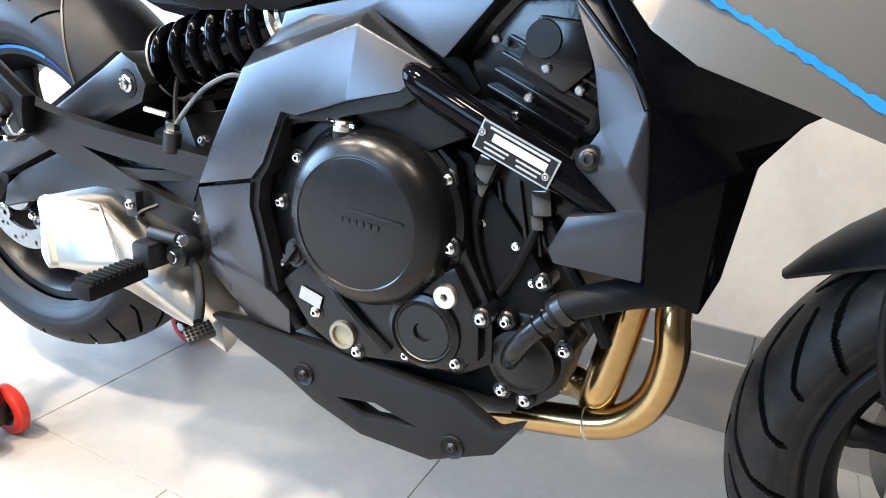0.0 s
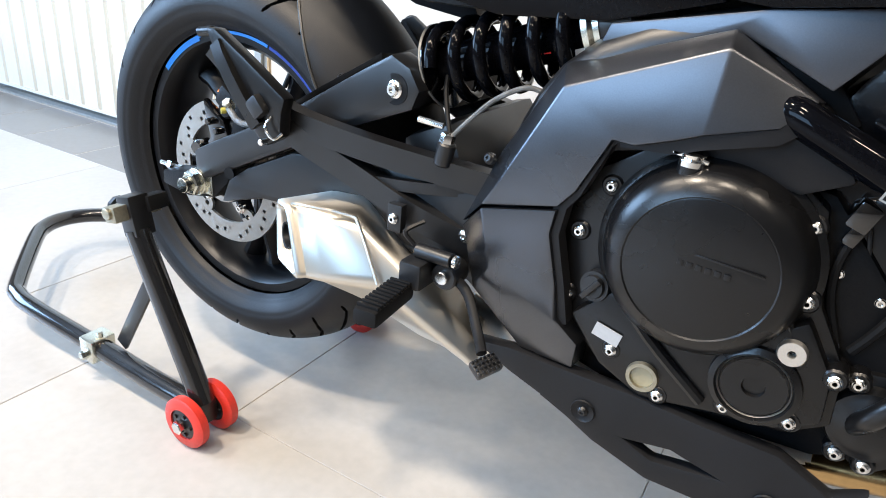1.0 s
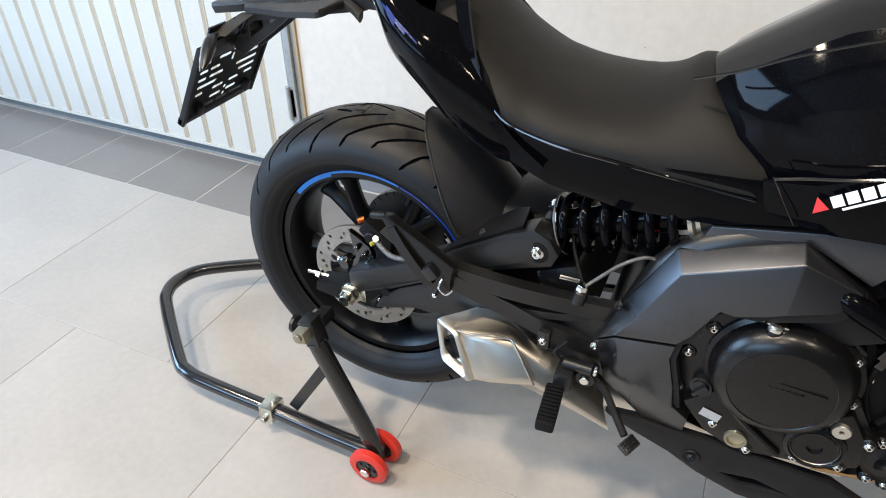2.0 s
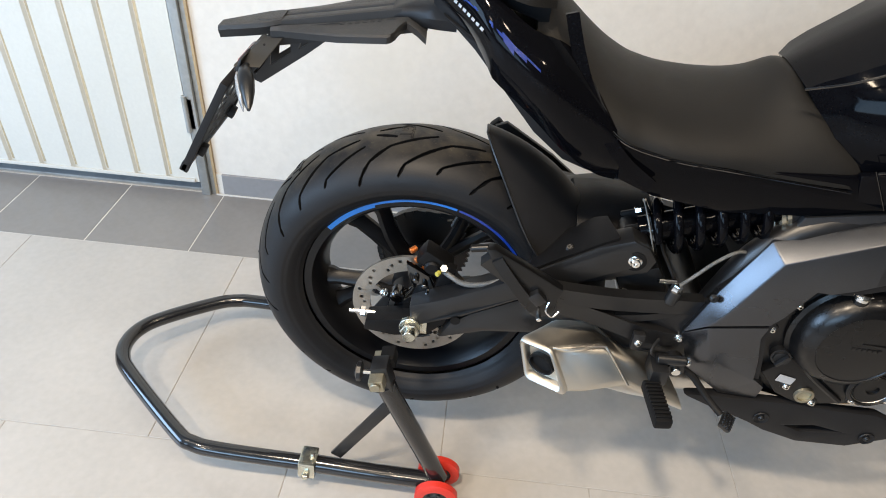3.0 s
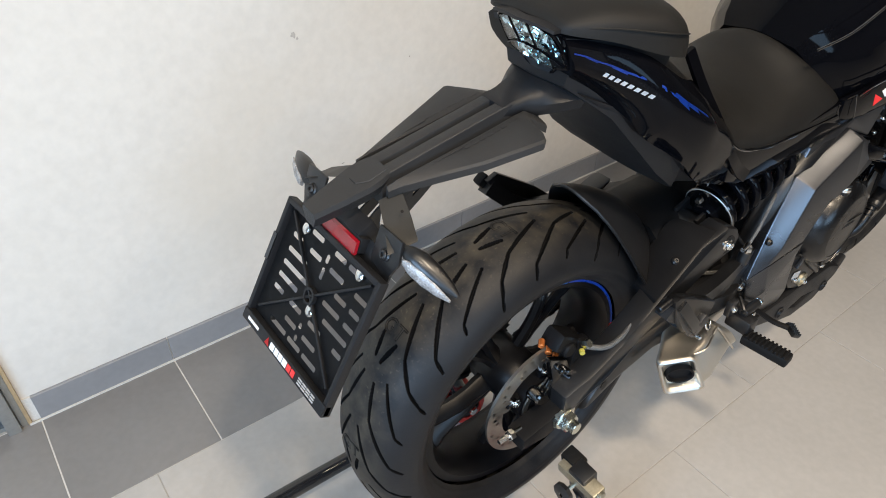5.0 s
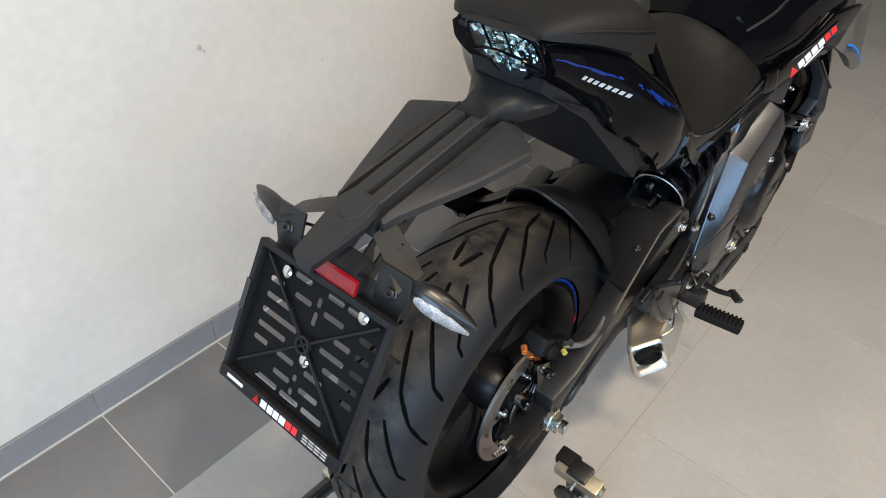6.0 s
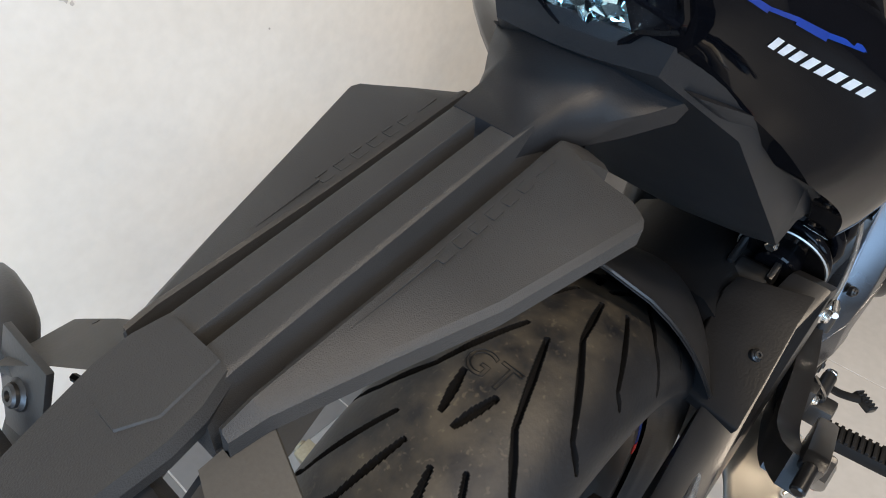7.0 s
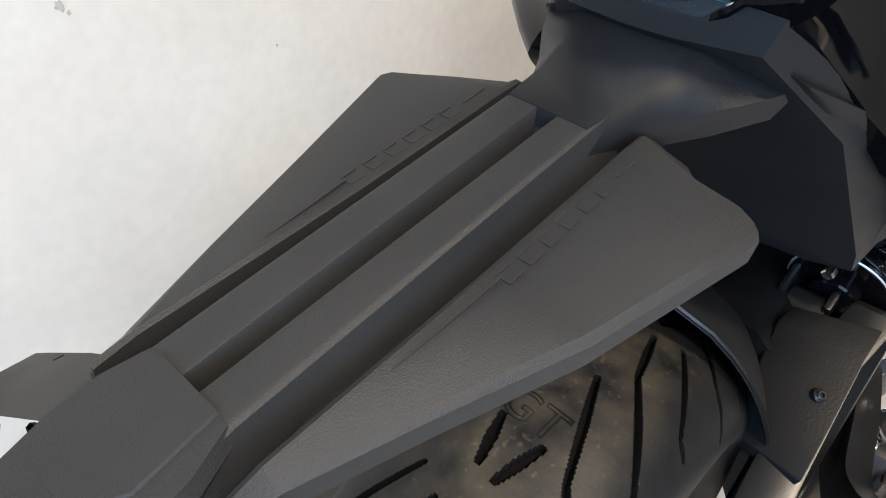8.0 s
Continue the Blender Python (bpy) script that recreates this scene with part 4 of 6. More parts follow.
for i in range(6):
    for j in range(4):
        merge(st, lathe([(0, 0), (0.0032, 0), (0.0012, 0.004), (0, 0.004)], (-0.019 + i * 0.0076, -0.0115 + j * 0.0076, 0.007), (0, 0, 1), 6))
bmesh.ops.transform(st, matrix=padm, verts=st.verts)
part("studs", st, SATIN, ped)

# silencer
mu = group("silencer", label="brushed steel underslung silencer")
S0 = [V(0.195, -0.182, 0.424), V(0.248, -0.219, 0.438), V(0.286, -0.241, 0.350), V(0.215, -0.203, 0.345)]
S1 = [V(0.296, -0.110, 0.455), V(0.339, -0.200, 0.437), V(0.392, -0.217, 0.366), V(0.335, -0.165, 0.302)]
S2 = [V(0.385, -0.085, 0.375), V(0.425, -0.178, 0.372), V(0.450, -0.198, 0.320), V(0.410, -0.150, 0.272)]
S3 = [V(0.480, -0.080, 0.315), V(0.502, -0.162, 0.305), V(0.522, -0.178, 0.268), V(0.488, -0.120, 0.252)]
c0 = sum(S0, V(0, 0, 0)) / 4
nrm = (S0[1] - S0[0]).cross(S0[2] - S0[0]).normalized()
if nrm.x > 0:
    nrm = -nrm
def mouth(scale, lift):
    return rounded([c0 + (p - c0) * scale + nrm * lift for p in S0], 0.012 * scale)


mb = loft([mouth(0.70, -0.010), mouth(0.76, -0.003), mouth(0.82, 0.003), mouth(0.90, 0.005), mouth(0.98, 0.003), mouth(1.0, -0.002), mouth(1.0, -0.008), rounded([(a * 2 + b) / 3 for a, b in zip(S0, S1)], 0.014), rounded(S1, 0.018), rounded(S2, 0.018), rounded(S3, 0.016)])
part("silencer_body", mb, BRUSHED, mu, "brushed steel shell", smooth=50)
e1, e2 = (S0[1] - S0[0]).normalized(), (S0[3] - S0[0]).normalized()
outlet = []
for sc, lift in ((0.0, -0.006), (0.80, -0.006), (0.86, 0.001), (0.97, 0.002), (1.0, -0.001), (1.0, -0.012)):
    outlet.append([c0 + nrm * lift + (e1 * math.cos(2 * math.pi * k / 32) * 0.0255 + e2 * math.sin(2 * math.pi * k / 32) * 0.0180) * max(sc, 0.01) for k in range(32)])
part("outlet", loft(outlet), CAST, mu, "black exhaust outlet")
wl = [S0[1] - nrm * 0.004 + V(0, -0.001, 0.001), V(0.275, -0.2235, 0.4455), S1[1] + V(-0.008, -0.003, 0.004), S1[1] + V(0.008, -0.004, -0.006), S1[2] + V(-0.002, -0.004, 0.006)]
part("shell_seam", tube(wl, 0.0022, 8, 6), BRUSHED, mu, "polished folded seam")
part("hanger", box((0.020, 0.012, 0.035), (0.392, -0.190, 0.452), bevel=0.002), SATIN, mu)
flange_bolt((0.392, -0.197, 0.452), (0, -1, 0), 0.005, mu)

# engine
eng = group("engine", label="black twin-cylinder engine with bright bolts")
CASE = [(0.598, 0.550), (0.635, 0.572), (0.690, 0.612), (0.765, 0.616), (0.826, 0.570), (0.846, 0.480), (0.880, 0.425), (0.885, 0.365), (0.850, 0.340), (0.780, 0.330), (0.720, 0.315), (0.655, 0.345), (0.598, 0.400), (0.592, 0.480)]
part("crankcase", prism([(0.55, 0.55), (0.70, 0.61), (0.83, 0.58), (0.90, 0.50), (0.96, 0.42), (0.95, 0.34), (0.88, 0.31), (0.70, 0.30), (0.58, 0.33), (0.54, 0.42)], -0.145, 0.145, 0.010), CAST, eng)
part("cover_flange", prism(CASE, -0.166, -0.142, 0.003), ENGINE, eng)
part("clutch_cover", lathe([(0.105, 0.0), (0.105, 0.006), (0.0985, 0.010), (0.0955, 0.018), (0.0925, 0.028), (0.0865, 0.037), (0.078, 0.0430), (0.0705, 0.0458), (0.069, 0.0446), (0.0675, 0.0450), (0, 0.0458)], (0.737, -0.166, 0.500), (0.02, -1, 0.01), 72), ENGINE, eng, "rounded black clutch cover")
# raised bar and plain blocks where the maker's word is cast
badge = box((0.062, 0.0024, 0.0025), (0.764, -0.2120, 0.514), (0, 4, 0), 0.001)
for q in range(6):
    merge(badge, box((0.0060, 0.0012, 0.006), (0.722 + 0.0085 * q, -0.2122, 0.505 - 0.0004 * q), (0, 2, 0), 0.0006))
part("cast_badge", badge, ENGINE, eng, "low cast bar and blocks")
part("lower_cover", prism([(0.62, 0.40), (0.66, 0.44), (0.72, 0.41), (0.80, 0.44), (0.84, 0.47), (0.872, 0.42), (0.876, 0.372), (0.84, 0.350), (0.78, 0.342), (0.71, 0.328), (0.66, 0.352)], -0.182, -0.160, 0.005), ENGINE, eng)
part("cover_web", tube([(0.672, -0.182, 0.440), (0.705, -0.186, 0.405), (0.770, -0.184, 0.352)], 0.006, 8, 4), ENGINE, eng)
part("cover_web", tube([(0.820, -0.176, 0.470), (0.835, -0.178, 0.442)], 0.005, 8, 2), ENGINE, eng)
BOLTS = [(0.762, -0.170, 0.599), (0.819, -0.170, 0.554), (0.832, -0.181, 0.488), (0.635, -0.170, 0.547), (0.610, -0.170, 0.491), (0.608, -0.170, 0.416), (0.671, -0.184, 0.374), (0.728, -0.184, 0.340), (0.792, -0.184, 0.356), (0.8505, -0.184, 0.364), (0.874, -0.184, 0.422)]
for bx, by, bz in BOLTS:
    part("bolt_boss", rod((bx, -0.150, bz), (bx, by + 0.001, bz), 0.0115, 16, 0.002), ENGINE, eng)
    flange_bolt((bx, by, bz), (0, -1, 0), 0.0050, eng)
for bx, by, bz in [(0.894, -0.165, 0.417), (0.923, -0.160, 0.331), (0.897, -0.162, 0.336), (0.958, -0.165, 0.403), (0.922, -0.150, 0.462), (0.892, -0.138, 0.492), (0.8536, -0.138, 0.508)]:
    part("bolt_boss", rod((bx, by + 0.03, bz), (bx, by + 0.001, bz), 0.011, 16, 0.002), ENGINE, eng)
    flange_bolt((bx, by, bz), (0, -1, 0), 0.0050, eng)
part("round_cover", lathe([(0, 0.012), (0.010, 0.012), (0.011, 0.016), (0.030, 0.016), (0.032, 0.013), (0.034, 0.013), (0.036, 0.018), (0.042, 0.015), (0.044, 0.0)], (0.812, -0.172, 0.391), (0, -1, 0), 48), ENGINE, eng, "round black crank cover")
part("cover_ring", lathe([(0.0325, 0.0135), (0.0335, 0.0155), (0.0345, 0.0135)], (0.812, -0.172, 0.391), (0, -1, 0), 48, True), STEEL, eng, "thin bright ring")
part("silver_plug", lathe([(0.003, 0.006), (0.004, 0.0085), (0.0120, 0.0085), (0.0135, 0.006), (0.0135, -0.010), (0.003, -0.01)], (0.834, -0.180, 0.437), (0, -1, 0), 32, True), STEEL, eng, "round machined plug")
part("sight_ring", lathe([(0.012, 0.001), (0.0125, 0.006), (0.0165, 0.006), (0.018, -0.002), (0.012, -0.002)], (0.709, -0.181, 0.356), (0, -1, 0), 36, True), YELLOW_ZINC, eng, "oil sight glass rim")
part("sight_glass", lathe([(0, 0.002), (0.0125, 0.002), (0.0125, -0.004), (0, -0.004)], (0.709, -0.181, 0.356), (0, -1, 0), 32), material("oil_window", (0.30, 0.26, 0.16), 0.1, 0, 0.2, 60, 30, 0.0, 0.8), eng, "oil level window")
cap = lathe([(0, 0.016), (0.012, 0.016), (0.013, 0.012), (0.0165, 0.012), (0.0175, -0.008), (0, -0.008)], (0.642, -0.170, 0.438), (-0.2, -1, 0.1), 28)
merge(cap, box((0.006, 0.007, 0.028), (0.639, -0.190, 0.440), (0, 35, 0), 0.001))
part("filler_cap", cap, SATIN, eng, "black oil filler cap")
oc = rod((0.708, -0.188, 0.562), (0.708, -0.188, 0.592), 0.0125, 20, 0.002)
part("sensor_base", oc, ENGINE, eng)
part("sensor_cap", lathe([(0.010, 0), (0.0125, 0), (0.0125, 0.005), (0.010, 0.006), (0.012, 0.011), (0, 0.012)], (0.708, -0.188, 0.590), (0, 0, 1), 20), CHROME, eng, "bright cable adjuster")
part("clip", box((0.034, 0.006, 0.004), (0.706, -0.190, 0.598), (0, 8, 0), 0.001), CHROME, eng)
for lx, lz, w, h_ in ((0.664, 0.391, 0.030, 0.016),):
    part("paper_label", box((w, 0.001, h_), (lx, -0.1845, lz), (0, 14, 0)), GREY_DECAL, eng, "small grey printed label")
# cylinder, head and pump
part("cylinder", prism([(0.815, 0.600), (0.905, 0.590), (0.958, 0.565), (0.960, 0.520), (0.930, 0.480), (0.905, 0.455), (0.880, 0.440), (0.835, 0.450), (0.815, 0.52)], -0.125, 0.125, 0.008), HEAD, eng)
part("cylinder_cover", prism([(0.842, 0.575), (0.880, 0.590), (0.918, 0.560), (0.914, 0.520), (0.885, 0.462), (0.842, 0.478)], -0.136, -0.120, 0.006), ENGINE, eng)
part("cylinder_head", prism([(0.800, 0.640), (0.845, 0.730), (0.930, 0.748), (0.972, 0.690), (0.958, 0.610), (0.925, 0.575), (0.830, 0.590)], -0.125, 0.125, 0.012), HEAD, eng)
for q in range(5):
    part("fin", box((0.105, 0.020, 0.004), (0.880 + 0.006 * q, -0.124, 0.610 + 0.016 * q), (0, 22, 0), 0.001), HEAD, eng)
part("head_cover", prism([(0.868, 0.672), (0.884, 0.715), (0.930, 0.712), (0.942, 0.672), (0.915, 0.645)], -0.140, -0.122, 0.005), HEAD, eng)
part("head_plug", lathe([(0, 0.004), (0.017, 0.004), (0.018, 0.0), (0, -0.004)], (0.892, -0.139, 0.694), (0, -1, 0), 28), ENGINE, eng)
for bx, bz in ((0.898, 0.668), (0.884, 0.640), (0.932, 0.652), (0.872, 0.622), (0.846, 0.690)):
    flange_bolt((bx, -0.141, bz), (0, -1, 0), 0.0036, eng)
part("fan_housing", box((0.13, 0.22, 0.24), (0.985, 0, 0.632), (0, -10, 0), 0.02), CAST, eng, "black fan housing behind the radiator")
part("intake_boot", tube([(0.82, -0.06, 0.66), (0.77, -0.06, 0.70), (0.72, -0.05, 0.74)], 0.035, 16, 4), SOFT_RUBBER, eng)
part("injector_rail", tube([(0.80, -0.10, 0.655), (0.83, -0.12, 0.700), (0.87, -0.12, 0.745)], 0.010, 8, 4), SATIN, eng)
part("pump_cover", lathe([(0, 0.020), (0.020, 0.020), (0.030, 0.014), (0.036, 0.013), (0.040, 0.004), (0.042, -0.03), (0, -0.03)], (0.915, -0.150, 0.375), (0, -1, 0), 36), ENGINE, eng, "round water pump cover")
part("pump_case", prism([(0.870, 0.40), (0.900, 0.425), (0.945, 0.430), (0.968, 0.400), (0.958, 0.345), (0.930, 0.318), (0.895, 0.330), (0.872, 0.365)], -0.152, -0.10, 0.006), ENGINE, eng)
part("coolant_pipe", tube([(0.903, -0.162, 0.374), (0.912, -0.180, 0.396), (0.929, -0.184, 0.424), (0.956, -0.182, 0.455)], 0.0108, 16, 5), ENGINE, eng, "black metal coolant pipe")
for f_ in (0.25, 0.55, 0.85):
    part("pipe_bead", lathe([(0.0105, -0.0022), (0.0124, 0), (0.0105, 0.0022)], V(0.929, -0.184, 0.424).lerp(V(0.956, -0.182, 0.455), f_), (0.66, 0.05, 0.75), 20, True), LACQUER, eng)
part("coolant_hose", tube([(0.949, -0.183, 0.449), (0.962, -0.182, 0.461), (0.987, -0.178, 0.473), (1.015, -0.172, 0.484), (1.045, -0.158, 0.490), (1.066, -0.12, 0.494)], 0.0150, 16, 5), SOFT_RUBBER, eng, "thick black coolant hose")
part("hose_clamp", tube([(0.953, -0.1828, 0.452), (0.960, -0.1822, 0.459)], 0.0163, 20, 1), SATIN, eng)
# castings, plugs and leads down the cylinder's side
for rx_, rz_, rl_ in ((0.852, 0.525, 0.075), (0.872, 0.515, 0.085), (0.893, 0.520, 0.080), (0.908, 0.515, 0.060)):
    part("casting_rib", box((0.004, 0.008, rl_), (rx_, -0.138, rz_), (0, -14, 0), 0.0015), ENGINE, eng)
for bx, bz in ((0.850, 0.509), (0.889, 0.492), (0.911, 0.457), (0.843, 0.474)):
    part("bolt_boss", rod((bx, -0.120, bz), (bx, -0.142, bz), 0.0095, 16, 0.002), ENGINE, eng)
    flange_bolt((bx, -0.142, bz), (0, -1, 0), 0.0046, eng)
for px_, pz_, tilt in ((0.853, 0.569, 20), (0.915, 0.546, -10)):
    plug_ = box((0.020, 0.020, 0.026), (px_, -0.150, pz_), (0, tilt, 0), 0.003)
    merge(plug_, box((0.013, 0.014, 0.018), (px_ - 0.003, -0.150, pz_ - 0.020), (0, tilt, 0), 0.003))
    part("lead_plug", plug_, LACQUER, eng, "gloss black wiring plug")
part("lead", tube([(0.850, -0.150, 0.545), (0.846, -0.152, 0.515), (0.852, -0.150, 0.480), (0.868, -0.150, 0.440)], 0.0045, 8, 5), SOFT_RUBBER, eng)
part("lead", tube([(0.912, -0.150, 0.524), (0.906, -0.154, 0.500), (0.894, -0.152, 0.468), (0.880, -0.150, 0.440)], 0.0050, 8, 5), SOFT_RUBBER, eng)
part("frame_gusset", prism([(0.715, 0.640), (0.735, 0.700), (0.790, 0.690), (0.830, 0.640), (0.800, 0.615)], -0.128, -0.110, 0.003), CAST, eng, "black gusset behind the frame tube")
part("wiring", tube([(0.92, -0.14, 0.52), (0.945, -0.15, 0.49), (0.97, -0.14, 0.45), (0.99, -0.12, 0.40)], 0.007, 8, 5), SOFT_RUBBER, eng)
part("wiring", tube([(0.93, -0.13, 0.51), (0.96, -0.13, 0.50), (1.00, -0.12, 0.47)], 0.005, 8, 5), SOFT_RUBBER, eng)

# diagonal frame tube with the maker's plate
dt = group("front_frame_tube")
part("tube", tube([(0.770, -0.160, 0.650), (0.800, -0.172, 0.638), (0.995, -0.178, 0.556), (1.03, -0.165, 0.54)], 0.0165, 18, 4), GLOSS, dt, "gloss black frame tube")
PC, PX, PZ = V(0.8975, -0.1975, 0.5975), V(0.939, 0, -0.342), V(0.342, 0, 0.939)
pm = Matrix((PX, V(0, -1, 0), PZ)).transposed().to_4x4()
pm.translation = PC
for nm, size, at, mt, lab in [("rating_plate", (0.080, 0.0012, 0.029), (0, 0, 0), GALV, "stamped metal rating plate"), ("dark_field", (0.0765, 0.0008, 0.0255), (0, 0.0006, 0), ENGINE, "black printed field"), ("print", (0.062, 0.0006, 0.0022), (0, 0.0012, 0.0102), GREY_DECAL, "pale illegible print"), ("blank_field", (0.056, 0.0006, 0.0075), (0.003, 0.0012, 0.0030), WHITE_DECAL, "blank white field"),
                              ("print", (0.026, 0.0006, 0.0018), (-0.018, 0.0012, -0.0045), GREY_DECAL, ""), ("print", (0.026, 0.0006, 0.0018), (0.016, 0.0012, -0.0045), GREY_DECAL, ""), ("print", (0.022, 0.0006, 0.0018), (-0.018, 0.0012, -0.0090), GREY_DECAL, ""), ("print", (0.022, 0.0006, 0.0018), (0.016, 0.0012, -0.0090), GREY_DECAL, "")]:
    b = box(size)
    bmesh.ops.transform(b, matrix=pm @ Matrix.Translation(at), verts=b.verts)
    part(nm, b, mt, dt, lab)
for sx in (-0.036, 0.034):
    flange_bolt(pm @ V(sx, 0.001, 0.003 if sx < 0 else -0.004), (0, -1, 0), 0.003, dt, name="rivet")

# belly pan
BELLY = [(0.505, 0.325), (0.560, 0.300), (0.618, 0.280), (0.670, 0.253), (0.737, 0.232), (0.830, 0.233), (0.905, 0.270), (0.935, 0.318), (0.905, 0.300), (0.852, 0.325), (0.773, 0.326), (0.702, 0.331), (0.600, 0.330), (0.560, 0.332)]
for s_ in (-1, 1):
    bg = group("belly_pan", label="matt black plastic belly pan half")
    part("panel", prism(BELLY, s_ * 0.166 if s_ > 0 else -0.186, 0.186 if s_ > 0 else -0.166, 0.005, holes=[[(0.707, 0.272), (0.755, 0.281), (0.806, 0.270), (0.738, 0.259)]]), PLASTIC, bg)
    low = [V(0.600, s_ * 0.176, 0.285), V(0.670, s_ * 0.176, 0.256), V(0.737, s_ * 0.176, 0.236), V(0.830, s_ * 0.176, 0.237), V(0.900, s_ * 0.176, 0.270)]
    ring = lambda p, d: [p, p + V(0, 0, -0.006), p + V(0, -s_ * d, -0.018), p + V(0, -s_ * d, -0.010)]
    part("lower_lip", loft([ring(p, 0.05) for p in low]), PLASTIC, bg)
    for bx, bz in ((0.656, 0.288), (0.857, 0.263)):
        part("recess", lathe([(0.006, 0.0005), (0.011, 0.001), (0.0135, 0.003), (0.0145, 0.001), (0.006, -0.002)], (bx, s_ * 0.186, bz), (0, s_, 0), 20, True), PLASTIC, bg)
        flange_bolt((bx, s_ * 0.187, bz), (0, s_, 0), 0.0045, bg, SATIN, "screw")

# exhaust headers
hd = group("exhaust_headers", label="heat-tinted bronze exhaust pipes")
part("header_pipe", tube([(0.985, -0.045, 0.505), (1.008, -0.056, 0.455), (1.007, -0.060, 0.407), (1.001, -0.062, 0.358), (0.994, -0.060, 0.318), (0.986, -0.046, 0.294), (0.976, -0.010, 0.280), (0.940, 0.020, 0.268), (0.85, 0.02, 0.255)], 0.0222, 20, 6), BRONZE, hd)
part("header_pipe", tube([(0.990, 0.030, 0.515), (1.046, -0.030, 0.470), (1.055, -0.058, 0.421), (1.061, -0.065, 0.382), (1.054, -0.066, 0.330), (1.032, -0.067, 0.294), (0.995, -0.067, 0.272), (0.909, -0.066, 0.253), (0.826, -0.062, 0.240), (0.70, -0.05, 0.248)], 0.0192, 20, 6), BRONZE, hd)
part("collector", tube([(0.90, -0.05, 0.25), (0.80, -0.05, 0.242), (0.66, -0.06, 0.26), (0.52, -0.08, 0.275), (0.45, -0.10, 0.30)], 0.034, 18, 5), STEEL, hd)
part("weld_bead", lathe([(0.0190, -0.002), (0.0202, 0), (0.0190, 0.002)], (0.985, -0.067, 0.2685), (-0.96, 0, -0.25), 20, True), STEEL, hd)

set_over(hd, lambda p: V(p.x - 0.011 * min(1.0, max(0.0, (p.x - 0.80) / 0.15)), p.y, p.z))

# radiator shroud and black radiator cover
rs = group("radiator_shroud", label="graphite radiator shroud coloured as in shade, with gloss black cover")
SP = [(0.930, -0.175, 0.735), (0.962, -0.195, 0.678), (0.976, -0.198, 0.628), (0.955, -0.190, 0.594), (1.003, -0.200, 0.562), (0.958, -0.200, 0.550), (0.945, -0.205, 0.517), (0.950, -0.200, 0.503), (1.036, -0.208, 0.506), (1.029, -0.206, 0.568), (1.016, -0.204, 0.650), (0.994, -0.192, 0.677), (0.945, -0.165, 0.742), (1.008, -0.214, 0.600)]
part("shroud", shell(SP, [[0, 1, 11, 12], [1, 2, 10, 11], [2, 13, 10], [2, 3, 13], [3, 4, 13], [13, 4, 9], [10, 13, 9], [4, 5, 6, 7, 8, 9]], (0.003, 0.025, 0), 0.003), SHADED_GRAPHITE, rs)
flange_bolt((0.971, -0.200, 0.603), (0, -1, 0), 0.007, rs, SATIN, "shroud_bolt")
part("bolt_washer", lathe([(0.007, 0), (0.0125, 0), (0.0125, 0.0025), (0.007, 0.003)], (0.971, -0.1985, 0.603), (0, -1, 0), 24, True), SOFT_RUBBER, rs)
RP = [(1.016, -0.198, 0.652), (1.030, -0.202, 0.566), (1.038, -0.204, 0.500), (1.086, -0.160, 0.470), (1.098, -0.145, 0.503), (1.108, -0.136, 0.606), (1.136, -0.143, 0.646), (1.200, -0.150, 0.690), (0.996, -0.194, 0.690), (0.950, -0.186, 0.745), (1.180, -0.162, 0.760), (1.085, -0.175, 0.600)]
part("radiator_cover", shell(RP, [[0, 1, 11], [1, 2, 3, 11], [11, 3, 4], [11, 4, 5], [0, 11, 5, 6], [8, 0, 6, 7], [9, 8, 7, 10]], (0.0, 0.04, 0), 0.003), GLOSS, rs, "gloss black side cover")
part("radiator", box((0.035, 0.24, 0.18), (1.045, 0, 0.60), (0, -18, 0), 0.004), CAST, rs)
part("edge_trim", tube([(0.932, -0.178, 0.735), (0.965, -0.186, 0.705), (0.996, -0.194, 0.676), (1.015, -0.206, 0.650)], 0.0026, 8, 4), LACQUER, rs)
# the silver tank side with its torn blue stripe
TP = [(0.965, -0.180, 0.760), (0.990, -0.214, 0.735), (1.014, -0.222, 0.710), (1.052, -0.225, 0.688), (1.120, -0.222, 0.668), (1.190, -0.215, 0.646), (1.320, -0.180, 0.640), (1.360, -0.160, 0.760), (1.200, -0.185, 0.800), (1.040, -0.190, 0.800)]
tp = group("tank_side_panel", label="silver grey tank panel with torn blue stripe")
part("panel", shell(TP, [[0, 1, 2, 9], [9, 2, 3, 8], [3, 4, 8], [4, 5, 8], [5, 6, 7, 8]], (0.004, 0.02, 0.004), 0.003), SILVER_PAINT, tp)
random.seed(12)


